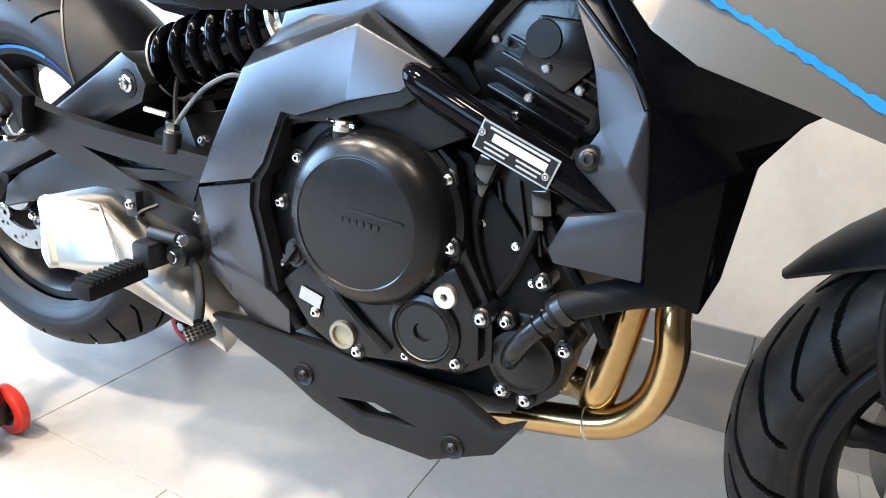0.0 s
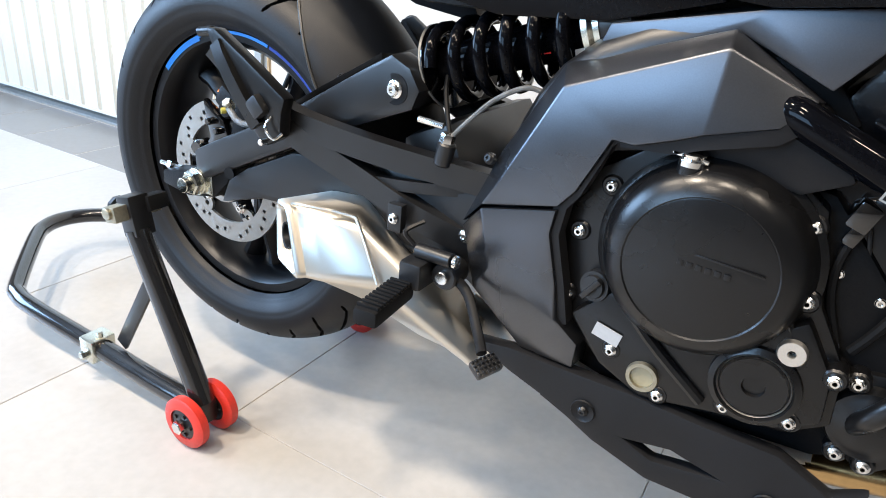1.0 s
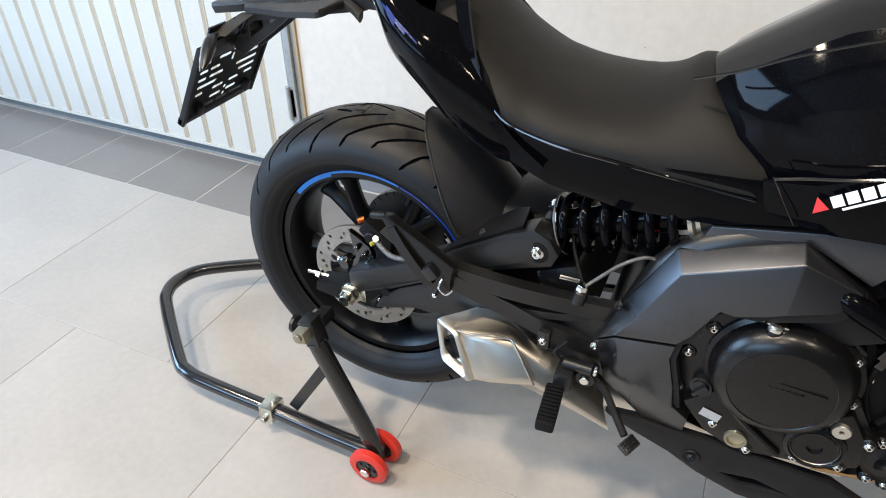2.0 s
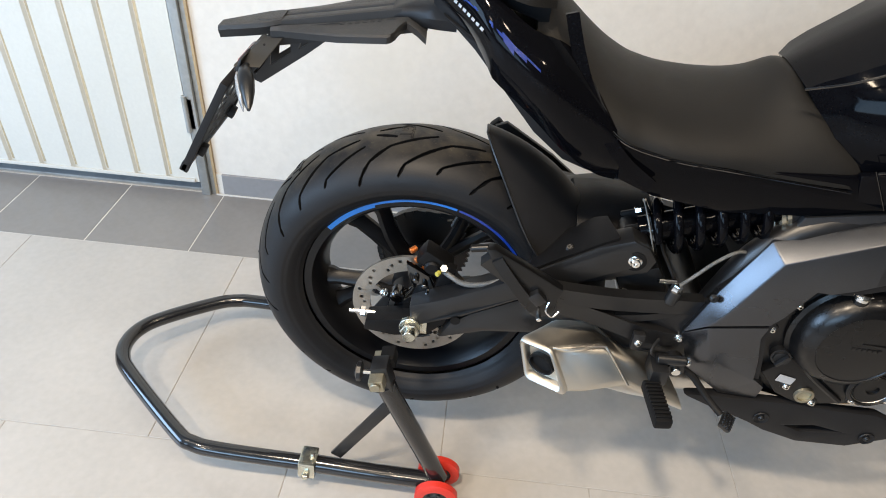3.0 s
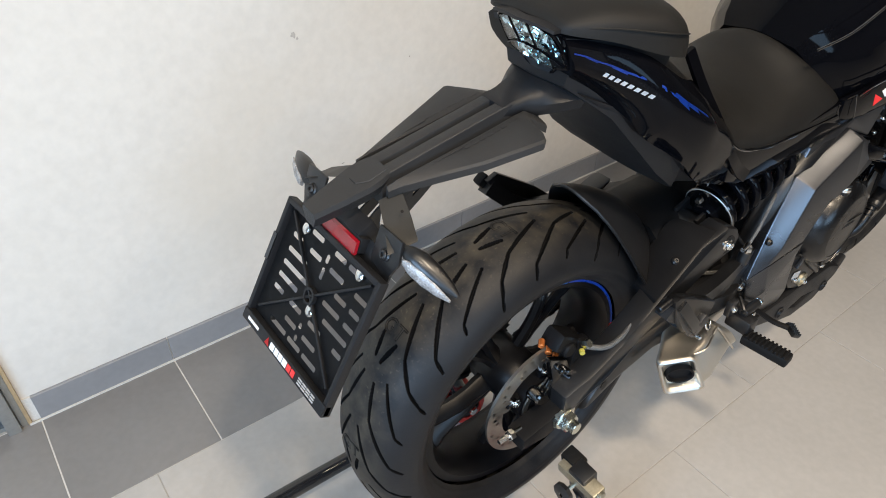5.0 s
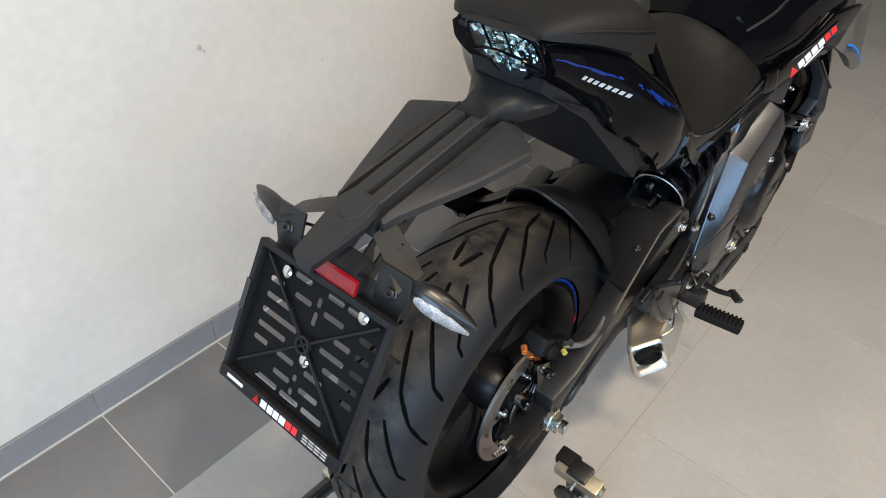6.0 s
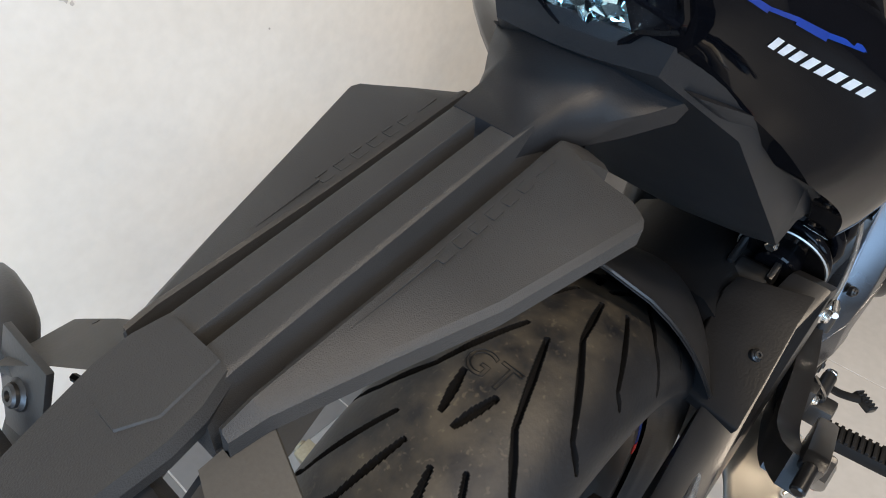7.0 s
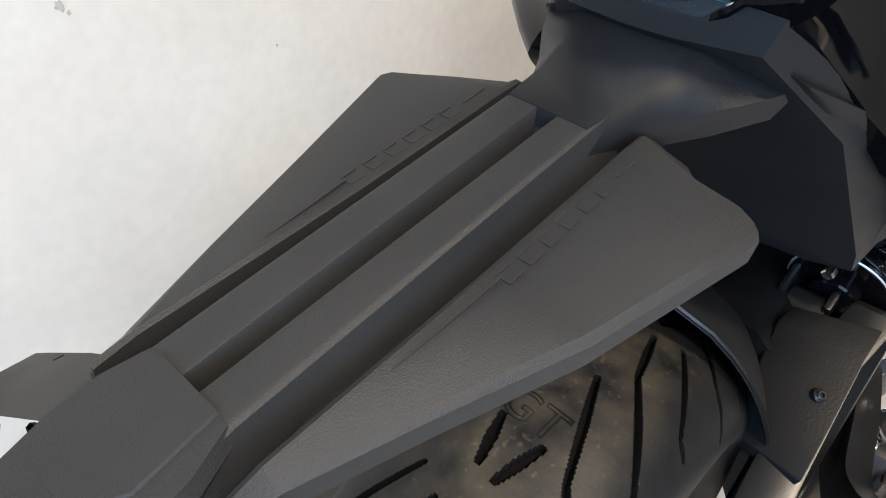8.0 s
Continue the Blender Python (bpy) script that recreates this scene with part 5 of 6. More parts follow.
def torn_stripe(x0, z0, x1, z1, wide, thin, steps):
    """A decal strip with torn edges, following the panel's bend."""
    secs_ = []
    for i_ in range(steps + 1):
        f_ = i_ / steps
        x_, z_ = x0 + (x1 - x0) * f_, z0 + (z1 - z0) * f_ + 0.003 * math.sin(5 * f_)
        y_ = float(np.interp(x_, [1.0, 1.05, 1.12, 1.19, 1.32], [-0.2195, -0.2235, -0.2205, -0.2135, -0.178])) - 0.0030
        y_ += 0.30 * max(0.0, z_ - float(np.interp(x_, [1.0, 1.05, 1.12, 1.19, 1.32], [0.722, 0.688, 0.668, 0.646, 0.64])))
        wa = wide * (0.25 + 0.75 * f_) * random.uniform(0.5, 1.3)
        wb = thin * random.uniform(0.1, 1.6)
        secs_.append([V(x_, y_ - 0.003, z_ + wb), V(x_, y_ - 0.003, z_ - wa), V(x_, y_ + 0.008, z_ - wa), V(x_, y_ + 0.008, z_ + wb)])
    return loft(secs_)


part("blue_stripe", torn_stripe(1.000, 0.757, 1.250, 0.638, 0.0065, 0.0028, 60), SKYBLUE, tp, "torn sky-blue decal stripe")
part("blue_stripe", torn_stripe(1.110, 0.748, 1.250, 0.694, 0.003, 0.0012, 40), SKYBLUE, tp, "thin torn sky-blue decal stripe")

set_over(rs, lambda p: V(p.x - 0.007 - 0.054 * max(0.0, p.x - 0.95), p.y * 0.98, p.z))
set_over(tp, lambda p: V(p.x - 0.014, p.y, p.z))

# fuel tank, seats and side panels
tk = group("fuel_tank", label="gloss black fuel tank")
tb = half_loft([(0.530, [(0.012, 0.884), (0.070, 0.872), (0.115, 0.820), (0.125, 0.770), (0.10, 0.74)]), (0.580, [(0.015, 0.920), (0.090, 0.905), (0.138, 0.845), (0.146, 0.780), (0.11, 0.74)]), (0.680, [(0.018, 0.985), (0.110, 0.965), (0.160, 0.890), (0.162, 0.800), (0.13, 0.74)]),
                (0.820, [(0.02, 1.030), (0.120, 1.010), (0.180, 0.930), (0.178, 0.820), (0.14, 0.75)]), (0.980, [(0.02, 1.030), (0.125, 1.010), (0.190, 0.930), (0.185, 0.810), (0.14, 0.75)]), (1.100, [(0.02, 0.99), (0.110, 0.965), (0.165, 0.890), (0.160, 0.80), (0.12, 0.76)])])
bmesh.ops.subdivide_edges(tb, edges=tb.edges[:], cuts=1, smooth=0.6, use_grid_fill=True)
for v_ in tb.verts:
    lean_ = min(1.0, max(0.0, (0.75 - v_.co.x) / 0.15))
    v_.co.x += lean_ * (0.015 + max(0.0, 0.885 - v_.co.z) * 0.80)
part("tank_shell", tb, GLOSS, tk)
part("tank_lower_panel", shell([(0.640, -0.150, 0.782), (0.700, -0.168, 0.800), (0.830, -0.190, 0.860), (0.960, -0.205, 0.850), (0.960, -0.190, 0.760), (0.850, -0.170, 0.742), (0.735, -0.155, 0.728), (0.655, -0.146, 0.735)], [[0, 1, 6, 7], [1, 2, 5, 6], [2, 3, 4, 5]], (0, 0.012, 0), 0.002), GLOSS, tk)
part("knee_stripe", tube([(0.652, -0.164, 0.796), (0.690, -0.170, 0.808), (0.738, -0.182, 0.823), (0.820, -0.196, 0.850)], 0.0022, 6, 5), LACQUER, tk)
part("panel_seam", tube([(0.650, -0.160, 0.797), (0.672, -0.160, 0.762), (0.690, -0.158, 0.734)], 0.0009, 6, 4), LACQUER, tk)
part("knee_stripe", tube([(0.530, -0.118, 0.890), (0.580, -0.140, 0.914), (0.640, -0.150, 0.945), (0.720, -0.152, 0.975)], 0.0020, 6, 5), LACQUER, tk)
# sticker: red triangle and plain white and red bars
sm_x = V(0.092, -0.030, 0.076).normalized()
sm_n = V(-0.15, -0.93, 0.33).normalized()
sm_z = sm_n.cross(sm_x).normalized() * -1
sm_z = sm_z if sm_z.z > 0 else -sm_z
sm = Matrix((sm_x, sm_n, sm_z)).transposed().to_4x4()
sm.translation = V(0.700, -0.1725, 0.770)


def decal(name, bm, mat, m, parent, label=""):
    bmesh.ops.transform(bm, matrix=m, verts=bm.verts)
    return part(name, bm, mat, parent, label)


decal("red_triangle", prism([(0.0, -0.006), (0.020, -0.006), (0.012, 0.012)], 0.0, 0.001), RED_DECAL, sm, tk, "red triangle sticker")
for q in range(4):
    decal("white_bar", box((0.014, 0.001, 0.014), (0.032 + 0.0175 * q, 0.0004, 0.001)), WHITE_DECAL, sm, tk, "plain white sticker block")
for q in range(2):
    decal("red_bar", box((0.013, 0.001, 0.014), (0.101 + 0.0165 * q, 0.0004, 0.001)), RED_DECAL, sm, tk, "plain red sticker block")
decal("thin_print", box((0.052, 0.001, 0.003), (0.060, 0.0004, -0.010)), WHITE_DECAL, sm, tk)

st_ = group("rider_seat", label="black grained vinyl rider seat")
def cushion(line, expo):
    """A padded block along x from rows of (x, top, half width, lower edge), with a rounded section."""
    p = smooth_path([(r_[0], r_[1], r_[2]) for r_ in line], 6)
    q = smooth_path([(r_[0], r_[3], 0) for r_ in line], 6)
    rows = []
    for a_, b_ in zip(p, q):
        prof_ = []
        for k_ in range(13):
            w_ = radians(5 + 85 * k_ / 12)
            prof_.append((a_.z * math.sin(w_) ** expo, b_.y + (a_.y - b_.y) * max(0.0, math.cos(w_)) ** expo))
        rows.append((a_.x, prof_))
    return half_loft(rows)


SEAT_LINE = [(0.145, 0.965, 0.080, 0.905), (0.190, 0.938, 0.098, 0.878), (0.250, 0.895, 0.137, 0.820), (0.295, 0.872, 0.152, 0.800), (0.370, 0.849, 0.160, 0.786), (0.440, 0.847, 0.158, 0.778), (0.490, 0.862, 0.153, 0.766), (0.530, 0.890, 0.148, 0.758), (0.552, 0.888, 0.145, 0.756), (0.570, 0.860, 0.140, 0.755)]
stations = []
for q_ in range(41):
    x_ = 0.145 + 0.425 * q_ / 40
    yb, zb = [float(np.interp(x_, [r_[0] for r_ in SEAT_LINE], [r_[i_] for r_ in SEAT_LINE])) for i_ in (2, 3)]
    zt = sum(float(np.interp(x_ + d_, [r_[0] for r_ in SEAT_LINE], [r_[1] for r_ in SEAT_LINE])) for d_ in (-0.02, -0.01, 0.0, 0.01, 0.02)) / 5
    prof_ = []
    for k_ in range(13):
        a_ = radians(6 + 84 * k_ / 12)
        prof_.append((yb * math.sin(a_) ** 1.12, zb + (zt - zb) * max(0.0, math.cos(a_)) ** 1.12))
    stations.append((x_, prof_))
sb = half_loft(stations)
for v_ in sb.verts:
    lean_ = min(1.0, max(0.0, (v_.co.x - 0.42) / 0.12))
    v_.co.x += lean_ * max(0.0, 0.886 - v_.co.z) * 0.72
part("cushion", sb, SEAT, st_)
# polished tube added for the highlight along the side panel's top edge
part("seat_piping", tube([(0.262, -0.142, 0.820), (0.296, -0.155, 0.800), (0.370, -0.163, 0.785), (0.440, -0.161, 0.777), (0.540, -0.153, 0.764), (0.640, -0.147, 0.752)], 0.0024, 8, 5), LACQUER, st_)
part("side_trim", bar([(0.190, -0.084, 0.945), (0.208, -0.106, 0.898), (0.235, -0.131, 0.848), (0.285, -0.150, 0.785), (0.350, -0.154, 0.735)], 0.006, 0.020, 5, 0.004), GLOSS, st_, "gloss black trim beside the seat")
ps = group("pillion_seat", label="black vinyl pillion seat with stitched seam")
pb = cushion([(-0.034, 1.010, 0.050, 1.002), (-0.022, 1.022, 0.066, 1.000), (0.020, 1.034, 0.090, 0.992), (0.078, 1.032, 0.110, 0.972), (0.124, 1.022, 0.112, 0.958), (0.152, 1.004, 0.100, 0.952), (0.166, 0.980, 0.088, 0.948)], 0.62)
part("cushion", pb, SEAT, ps)
part("seam", tube([(-0.024, -0.062, 1.008), (0.020, -0.0895, 1.008), (0.078, -0.1095, 0.998), (0.124, -0.1115, 0.988), (0.154, -0.094, 0.976)], 0.0014, 6, 6), SEAT, ps)
part("seat_base", half_loft([(-0.026, [(0.01, 0.998), (0.058, 0.996), (0.055, 0.985), (0.01, 0.98)]), (0.08, [(0.01, 0.985), (0.092, 0.978), (0.086, 0.950), (0.01, 0.94)]), (0.160, [(0.01, 0.955), (0.078, 0.950), (0.072, 0.918), (0.01, 0.90)])]), PLASTIC, ps)

# tail fairing
tf = group("tail_fairing", label="gloss black tail fairing with blue decals")
TF = [(-0.028, 0.054, 0.997, 0.066, 0.972, 0.050, 0.938), (0.014, 0.074, 0.987, 0.085, 0.959, 0.070, 0.905), (0.075, 0.100, 0.966, 0.127, 0.926, 0.105, 0.860), (0.140, 0.110, 0.925, 0.150, 0.885, 0.125, 0.815), (0.200, 0.100, 0.900, 0.152, 0.852, 0.130, 0.765), (0.262, 0.128, 0.838, 0.152, 0.820, 0.128, 0.730), (0.300, 0.140, 0.795, 0.150, 0.780, 0.125, 0.722)]
for s_ in (-1, 1):
    tops = smooth_path([(r_[0], r_[1], r_[2]) for r_ in TF], 5)
    mids = smooth_path([(r_[0], r_[3], r_[4]) for r_ in TF], 5)
    lows = smooth_path([(r_[0], r_[5], r_[6]) for r_ in TF], 5)
    secs = []
    for a_, b_, c_ in zip(tops, mids, lows):
        # shoulder, then a flank that bows out a little and tucks in below
        edge = [a_, a_.lerp(b_, 0.45) + V(0, 0.004, 0.003), b_ + V(0, -0.001, 0.001), b_.lerp(c_, 0.10) + V(0, 0.002, 0), b_.lerp(c_, 0.30) + V(0, 0.005, 0), b_.lerp(c_, 0.55) + V(0, 0.006, 0), b_.lerp(c_, 0.80) + V(0, 0.004, 0), c_]
        ring_ = [V(q_.x, s_ * q_.y, q_.z) for q_ in edge]
        ring_ += [V(c_.x, s_ * (c_.y - 0.02), c_.z + 0.004), V(a_.x, s_ * (a_.y - 0.03), a_.z - 0.02)]
        secs.append(ring_)
    part("side_fairing", loft(secs), GLOSS, tf, smooth=42)
    pan = shell([(0.290, s_ * 0.148, 0.806), (0.300, s_ * 0.146, 0.735), (0.360, s_ * 0.140, 0.708), (0.470, s_ * 0.138, 0.690), (0.590, s_ * 0.140, 0.698), (0.700, s_ * 0.150, 0.728), (0.645, s_ * 0.146, 0.778), (0.450, s_ * 0.158, 0.778)], [[0, 1, 2, 7], [2, 3, 7], [3, 4, 7], [4, 5, 6, 7]], (0, -s_ * 0.02, 0), 0.004)
    part("seat_side_panel", pan, GLOSS, tf)
    part("under_tail_panel", shell([(0.010, s_ * 0.060, 0.915), (0.052, s_ * 0.070, 0.885), (0.130, s_ * 0.088, 0.828), (0.165, s_ * 0.092, 0.775), (0.205, s_ * 0.090, 0.735), (0.300, s_ * 0.095, 0.712), (0.300, s_ * 0.120, 0.750), (0.200, s_ * 0.124, 0.805), (0.110, s_ * 0.105, 0.872)], [[0, 1, 8], [1, 2, 7, 8], [2, 3, 4, 7], [4, 5, 6, 7]], (0, -s_ * 0.015, 0.004), 0.003), PLASTIC, tf, "black plastic lower tail panel")
part("under_tray", half_loft([(-0.005, [(0.01, 0.945), (0.050, 0.942), (0.046, 0.925), (0.01, 0.922)]), (0.060, [(0.01, 0.935), (0.085, 0.925), (0.075, 0.875), (0.01, 0.87)]), (0.160, [(0.01, 0.89), (0.11, 0.88), (0.095, 0.765), (0.01, 0.762)]), (0.213, [(0.01, 0.85), (0.118, 0.84), (0.098, 0.728), (0.01, 0.722)]), (0.260, [(0.01, 0.82), (0.125, 0.81), (0.070, 0.700), (0.01, 0.696)]), (0.310, [(0.01, 0.80), (0.13, 0.79), (0.050, 0.680), (0.01, 0.676)]), (0.40, [(0.01, 0.78), (0.13, 0.77), (0.040, 0.668), (0.01, 0.665)])]), PLASTIC, tf)
part("airbox", box((0.24, 0.20, 0.13), (0.790, 0, 0.735), bevel=0.02), CAST, tf, "black plastic airbox")
part("battery_box", box((0.30, 0.22, 0.10), (0.50, 0, 0.74), bevel=0.01), PLASTIC, tf)
# tail lamp
tl = group("tail_lamp", label="clear multi-facet LED tail lamp")
sym = [(-0.030, 1.022), (0.030, 1.022), (0.056, 1.014), (0.061, 0.990), (0.059, 0.968), (0.036, 0.962), (0.018, 0.949), (-0.018, 0.949), (-0.036, 0.962), (-0.059, 0.968), (-0.061, 0.990), (-0.056, 1.014)]
ZM = 0.987


def lamp_at(y, z, back, k=1.0):
    """A point on the raked lamp face, set back from it, the outline drawn in by k."""
    y, z = y * k, ZM + (z - ZM) * k
    return V(-0.041 + 0.62 * (1.022 - z) + 0.13 * abs(y) + back, 0.86 * y - 0.008, z)


part("lamp_housing", loft([[lamp_at(y, z, 0.045, 1.00) for y, z in sym], [lamp_at(y, z, 0.016, 1.07) for y, z in sym], [lamp_at(y, z, 0.004, 1.05) for y, z in sym], [lamp_at(y, z, 0.006, 1.0) for y, z in sym], [lamp_at(y, z, 0.028, 0.97) for y, z in sym]]), GLOSS, tl)
random.seed(4)
fb = bmesh.new()
for iy in range(15):
    for iz in range(9):
        y, z = -0.0560 + 0.0080 * iy, 0.9535 + 0.0080 * iz
        if abs(y) > 0.056 - max(0, 0.966 - z) * 2.6 - max(0, z - 1.010) * 1.5:
            continue
        q = box((0.003, 0.0086, 0.0086))
        bmesh.ops.transform(q, matrix=Matrix.Translation(lamp_at(y, z, 0.009)) @ pose(0, 0, 0, random.uniform(-40, 40), -32 + random.uniform(-34, 34), random.uniform(-36, 36)), verts=q.verts)
        merge(fb, q)
part("lamp_facets", fb, FACET, tl, "chromed reflector facets", smooth=5)
lens = part("lamp_lens", loft([[lamp_at(y, z, 0.003, 1.0) for y, z in sym], [lamp_at(y, z, -0.002, 0.97) for y, z in sym]]), CLEAR, tl, "clear lens")
lens.visible_shadow = False
part("lamp_bezel", tube([lamp_at(y, z, 0.001, 1.015) for y, z in sym], 0.0024, 6, 2, closed=True), GLOSS, tl)
for s_ in (-1, 1):
    part("lamp_bar", tube([lamp_at(0, 0.990, -0.003), lamp_at(s_ * 0.030, 0.984, -0.003), lamp_at(s_ * 0.060, 0.972, -0.003)], 0.0017, 6, 3), GLOSS, tl)
    part("lamp_bar", tube([lamp_at(s_ * 0.018, 1.022, -0.003), lamp_at(s_ * 0.018, 0.987, -0.003)], 0.0015, 6, 2), GLOSS, tl)
part("lamp_brow", loft([[lamp_at(y, 1.022 - 0.14 * max(0, abs(y) - 0.03), b) + V(0, 0, h) for b, h in ((-0.004, 0.001), (-0.002, 0.004), (0.012, 0.005), (0.010, 0.0))] for y in (-0.062, -0.04, -0.02, 0, 0.02, 0.04, 0.062)]), PLASTIC, tl, "black brow over the lamp")

for tail_part in (tf, ps, st_):
    set_over(tail_part, rear_set)
set_over(tf, lambda p: V(p.x + 0.62 * min(0.11, max(0.0, 1.000 - p.z)) * min(1.0, max(0.0, (0.100 - p.x) / 0.13)), p.y, p.z), "under airbox battery")

# torn blue flashes on the flanks, and slanted white strokes for the model mark
FL = [(-0.020, 0.980), (-0.006, 0.976), (0.010, 0.968), (0.026, 0.962), (0.042, 0.954), (0.060, 0.947), (0.080, 0.936), (0.098, 0.925), (0.114, 0.912), (0.132, 0.900), (0.152, 0.886)]
FLASH_W = (0.0020, 0.0030, 0.0022, 0.0040, 0.0030, 0.0030, 0.0060, 0.0095, 0.0060, 0.0025)


def lay_decal(name, loops, mat, side, label):
    """Lays flat outlines in x and z on the fairing's flank, as a thin film."""
    bm = bmesh.new()
    skin = FLANK[side]
    for loop_ in loops:
        ring_ = []
        for x, z in loop_:
            q_ = rear_set(V(x, 0, z))
            hit, nrm, _, _ = skin.ray_cast(V(q_.x, side * 0.3, q_.z), V(0, -side, 0))
            if hit is None:
                hit, nrm, _, _ = skin.find_nearest(V(q_.x, side * 0.12, q_.z))
            ring_.append(bm.verts.new(hit + nrm * 0.0006))
        bm.faces.new(ring_ if side < 0 else ring_[::-1])
    bmesh.ops.solidify(bm, geom=bm.faces[:], thickness=0.0004)
    part(name, bm, mat, tf, label)


FLANK = {}
for ob in tf.children:
    if ob.name.startswith("side_fairing"):
        FLANK[-1 if ob.data.vertices[0].co.y < 0 else 1] = BVHTree.FromPolygons([v_.co.copy() for v_ in ob.data.vertices], [p_.vertices[:] for p_ in ob.data.polygons])
for s_ in (-1, 1):
    for q, ((xa, za), (xb, zb)) in enumerate(zip(FL, FL[1:])):
        w = FLASH_W[q]
        lay_decal("blue_flash", [[(xa, za), (xb, zb), (xb, zb - w * 1.1), (xa, za - w * 0.9)]], BLUE, s_, "torn blue decal stripe")
    for q in range(8):
        x0, z0 = 0.0200 + 0.0066 * q, 0.9500 - 0.0037 * q
        put = lambda a, b: (x0 + 0.0043 * a + 0.0020 * (b - 0.5), z0 + 0.0048 * (b - 0.5) - 0.0024 * a)
        lay_decal("white_block", [[put(0, 0), put(1, 0), put(1, 1), put(0, 1)]], WHITE_DECAL, s_, "slanted white decal block")

# tail deck that carries the plate
dk = group("tail_deck", label="matt black plastic tail deck")


def deck(x, y, h):
    return V(x, 0.006 - 0.009 * min(1.0, max(0.0, (-0.23 - x) / 0.10)) + y, 0.9279 + 0.186 * x + 0.04 * y + h)


def deck_section(x, outer, groove, wing, inner=0.0325, spine=0.0215):
    """Two rails with a slot between them, a trough beside each, and a thin wing outside."""
    slot = 0.0048 - 0.0008 * min(1.0, max(0.0, (-0.060 - x) / 0.17))
    half = [(slot, groove * 1.7), (slot + 0.0001, -0.0010), (slot + 0.0005, -0.0003), (slot + 0.0013, 0.0), (spine - 0.0030, 0.0), (spine - 0.0012, -0.0004), (spine - 0.0002, -0.0014), (spine + 0.0003, -0.0050), (spine + 0.002, -0.030), (inner - 0.001, -0.030), (inner, wing - 0.001), (inner + 0.002, wing), (outer - 0.003, wing - 0.003), (outer, wing - 0.006), (outer - 0.001, wing - 0.016), (outer - 0.006, wing - 0.017), (inner + 0.003, wing - 0.012), (inner, -0.036), (spine, -0.038)]
    near = min(1.0, max(0.0, (x + 0.20) / 0.06))
    return [deck(x + (0.013 * min(1.0, max(0.0, (y - 0.050) / 0.030)) if x > -0.075 else 0.0), -y - 0.0035 * near * min(1.0, max(0.0, (y - 0.036) / 0.030)), h) for y, h in half] + [deck(x, y, h) for y, h in reversed(half)]


secs = [deck_section(-0.006, 0.048, 0.0, -0.034), deck_section(-0.020, 0.044, 0.0, -0.022), deck_section(-0.036, 0.042, 0.0, -0.010), deck_section(-0.050, 0.0640, 0.0, -0.009), deck_section(-0.0605, 0.0810, 0.0, -0.009), deck_section(-0.0620, 0.0835, -0.011, -0.009), deck_section(-0.0660, 0.0905, -0.011, -0.009), deck_section(-0.0710, 0.0930, -0.011, -0.009),
        deck_section(-0.136, 0.0730, -0.011, -0.008), deck_section(-0.190, 0.0560, -0.011, -0.006), deck_section(-0.2330, 0.0415, -0.011, -0.004), deck_section(-0.2345, 0.0410, 0.0, -0.004), deck_section(-0.2490, 0.0370, 0.0, -0.004)]
part("deck_body", loft(secs), DECK, dk, smooth=32)
head = loft([[deck(x, -a, 0.0004), deck(x, a, 0.0004), deck(x, a + 0.002, -0.006), deck(x, a - 0.004, -0.020), deck(x, -a + 0.004, -0.020), deck(x, -a - 0.002, -0.006)] for x, a in ((-0.2345, 0.0200), (-0.250, 0.0245), (-0.266, 0.0250), (-0.300, 0.0195), (-0.338, 0.0125))])
part("deck_head", soften(head, 0.0035, 20, 4), DECK, dk)
rp = loft([[deck(x, -a, 0.0014), deck(x, a, 0.0014), deck(x, a + 0.0008, 0.0002), deck(x, -a - 0.0008, 0.0002)] for x, a in ((-0.234, 0.0145), (-0.262, 0.0150), (-0.276, 0.006))])
part("raised_panel", soften(rp, 0.0008, 20, 1), DECK, dk)
neck = loft([[deck(x, -a, b), deck(x, a, b), deck(x, a + c, -0.012), deck(x, a + c - 0.008, -0.030), deck(x, -a - c + 0.008, -0.030), deck(x, -a - c, -0.012)] for x, a, b, c in ((-0.0612, 0.0200, 0.0006, 0.002), (-0.036, 0.0215, 0.001, 0.006), (-0.012, 0.025, 0.003, 0.014), (0.012, 0.033, 0.006, 0.022), (0.040, 0.042, 0.010, 0.028))])
part("deck_neck", soften(neck, 0.005, 15, 4), PLASTIC, dk, smooth=60)


def wing_h(x):
    return float(np.interp(x, [-0.233, -0.19, -0.136, -0.071], [-0.0045, -0.0065, -0.0085, -0.0095]))


for s_ in (-1, 1):
    em = bmesh.new()
    for q in range(6):
        x = -0.0765 - 0.0115 * q
        p = deck(x, s_ * 0.0400, wing_h(x))
        for dx, dy, lx, ly in ((0, 0.0030, 0.0072, 0.0009), (0, -0.0030, 0.0072, 0.0009), (-0.0034, 0, 0.0009, 0.0060)):
            merge(em, box((lx, ly, 0.0012), p + V(dx, dy, 0.186 * dx + 0.04 * dy), (0, -10.5, 0)))
    merge(em, box((0.064, 0.0009, 0.0012), deck(-0.170, s_ * 0.0385, wing_h(-0.170)), (0, -10.5, s_ * 2)))
    merge(em, box((0.015, 0.0009, 0.0012), deck(-0.0595, s_ * 0.0405, wing_h(-0.060)), (0, -10.5, s_ * 2)))
    part("embossed_mark", em, DECK, dk)
part("paint_speck", lathe([(0, 0.0006), (0.0005, 0.0006), (0.0006, 0), (0, 0)], deck(-0.1885, -0.0400, -0.0080), (-0.28, 0, 0.96), 10), GREY_DECAL, dk)

# plate bracket, plate holder, indicators and reflector
pbk = group("plate_bracket", label="bent black sheet-metal plate bracket")
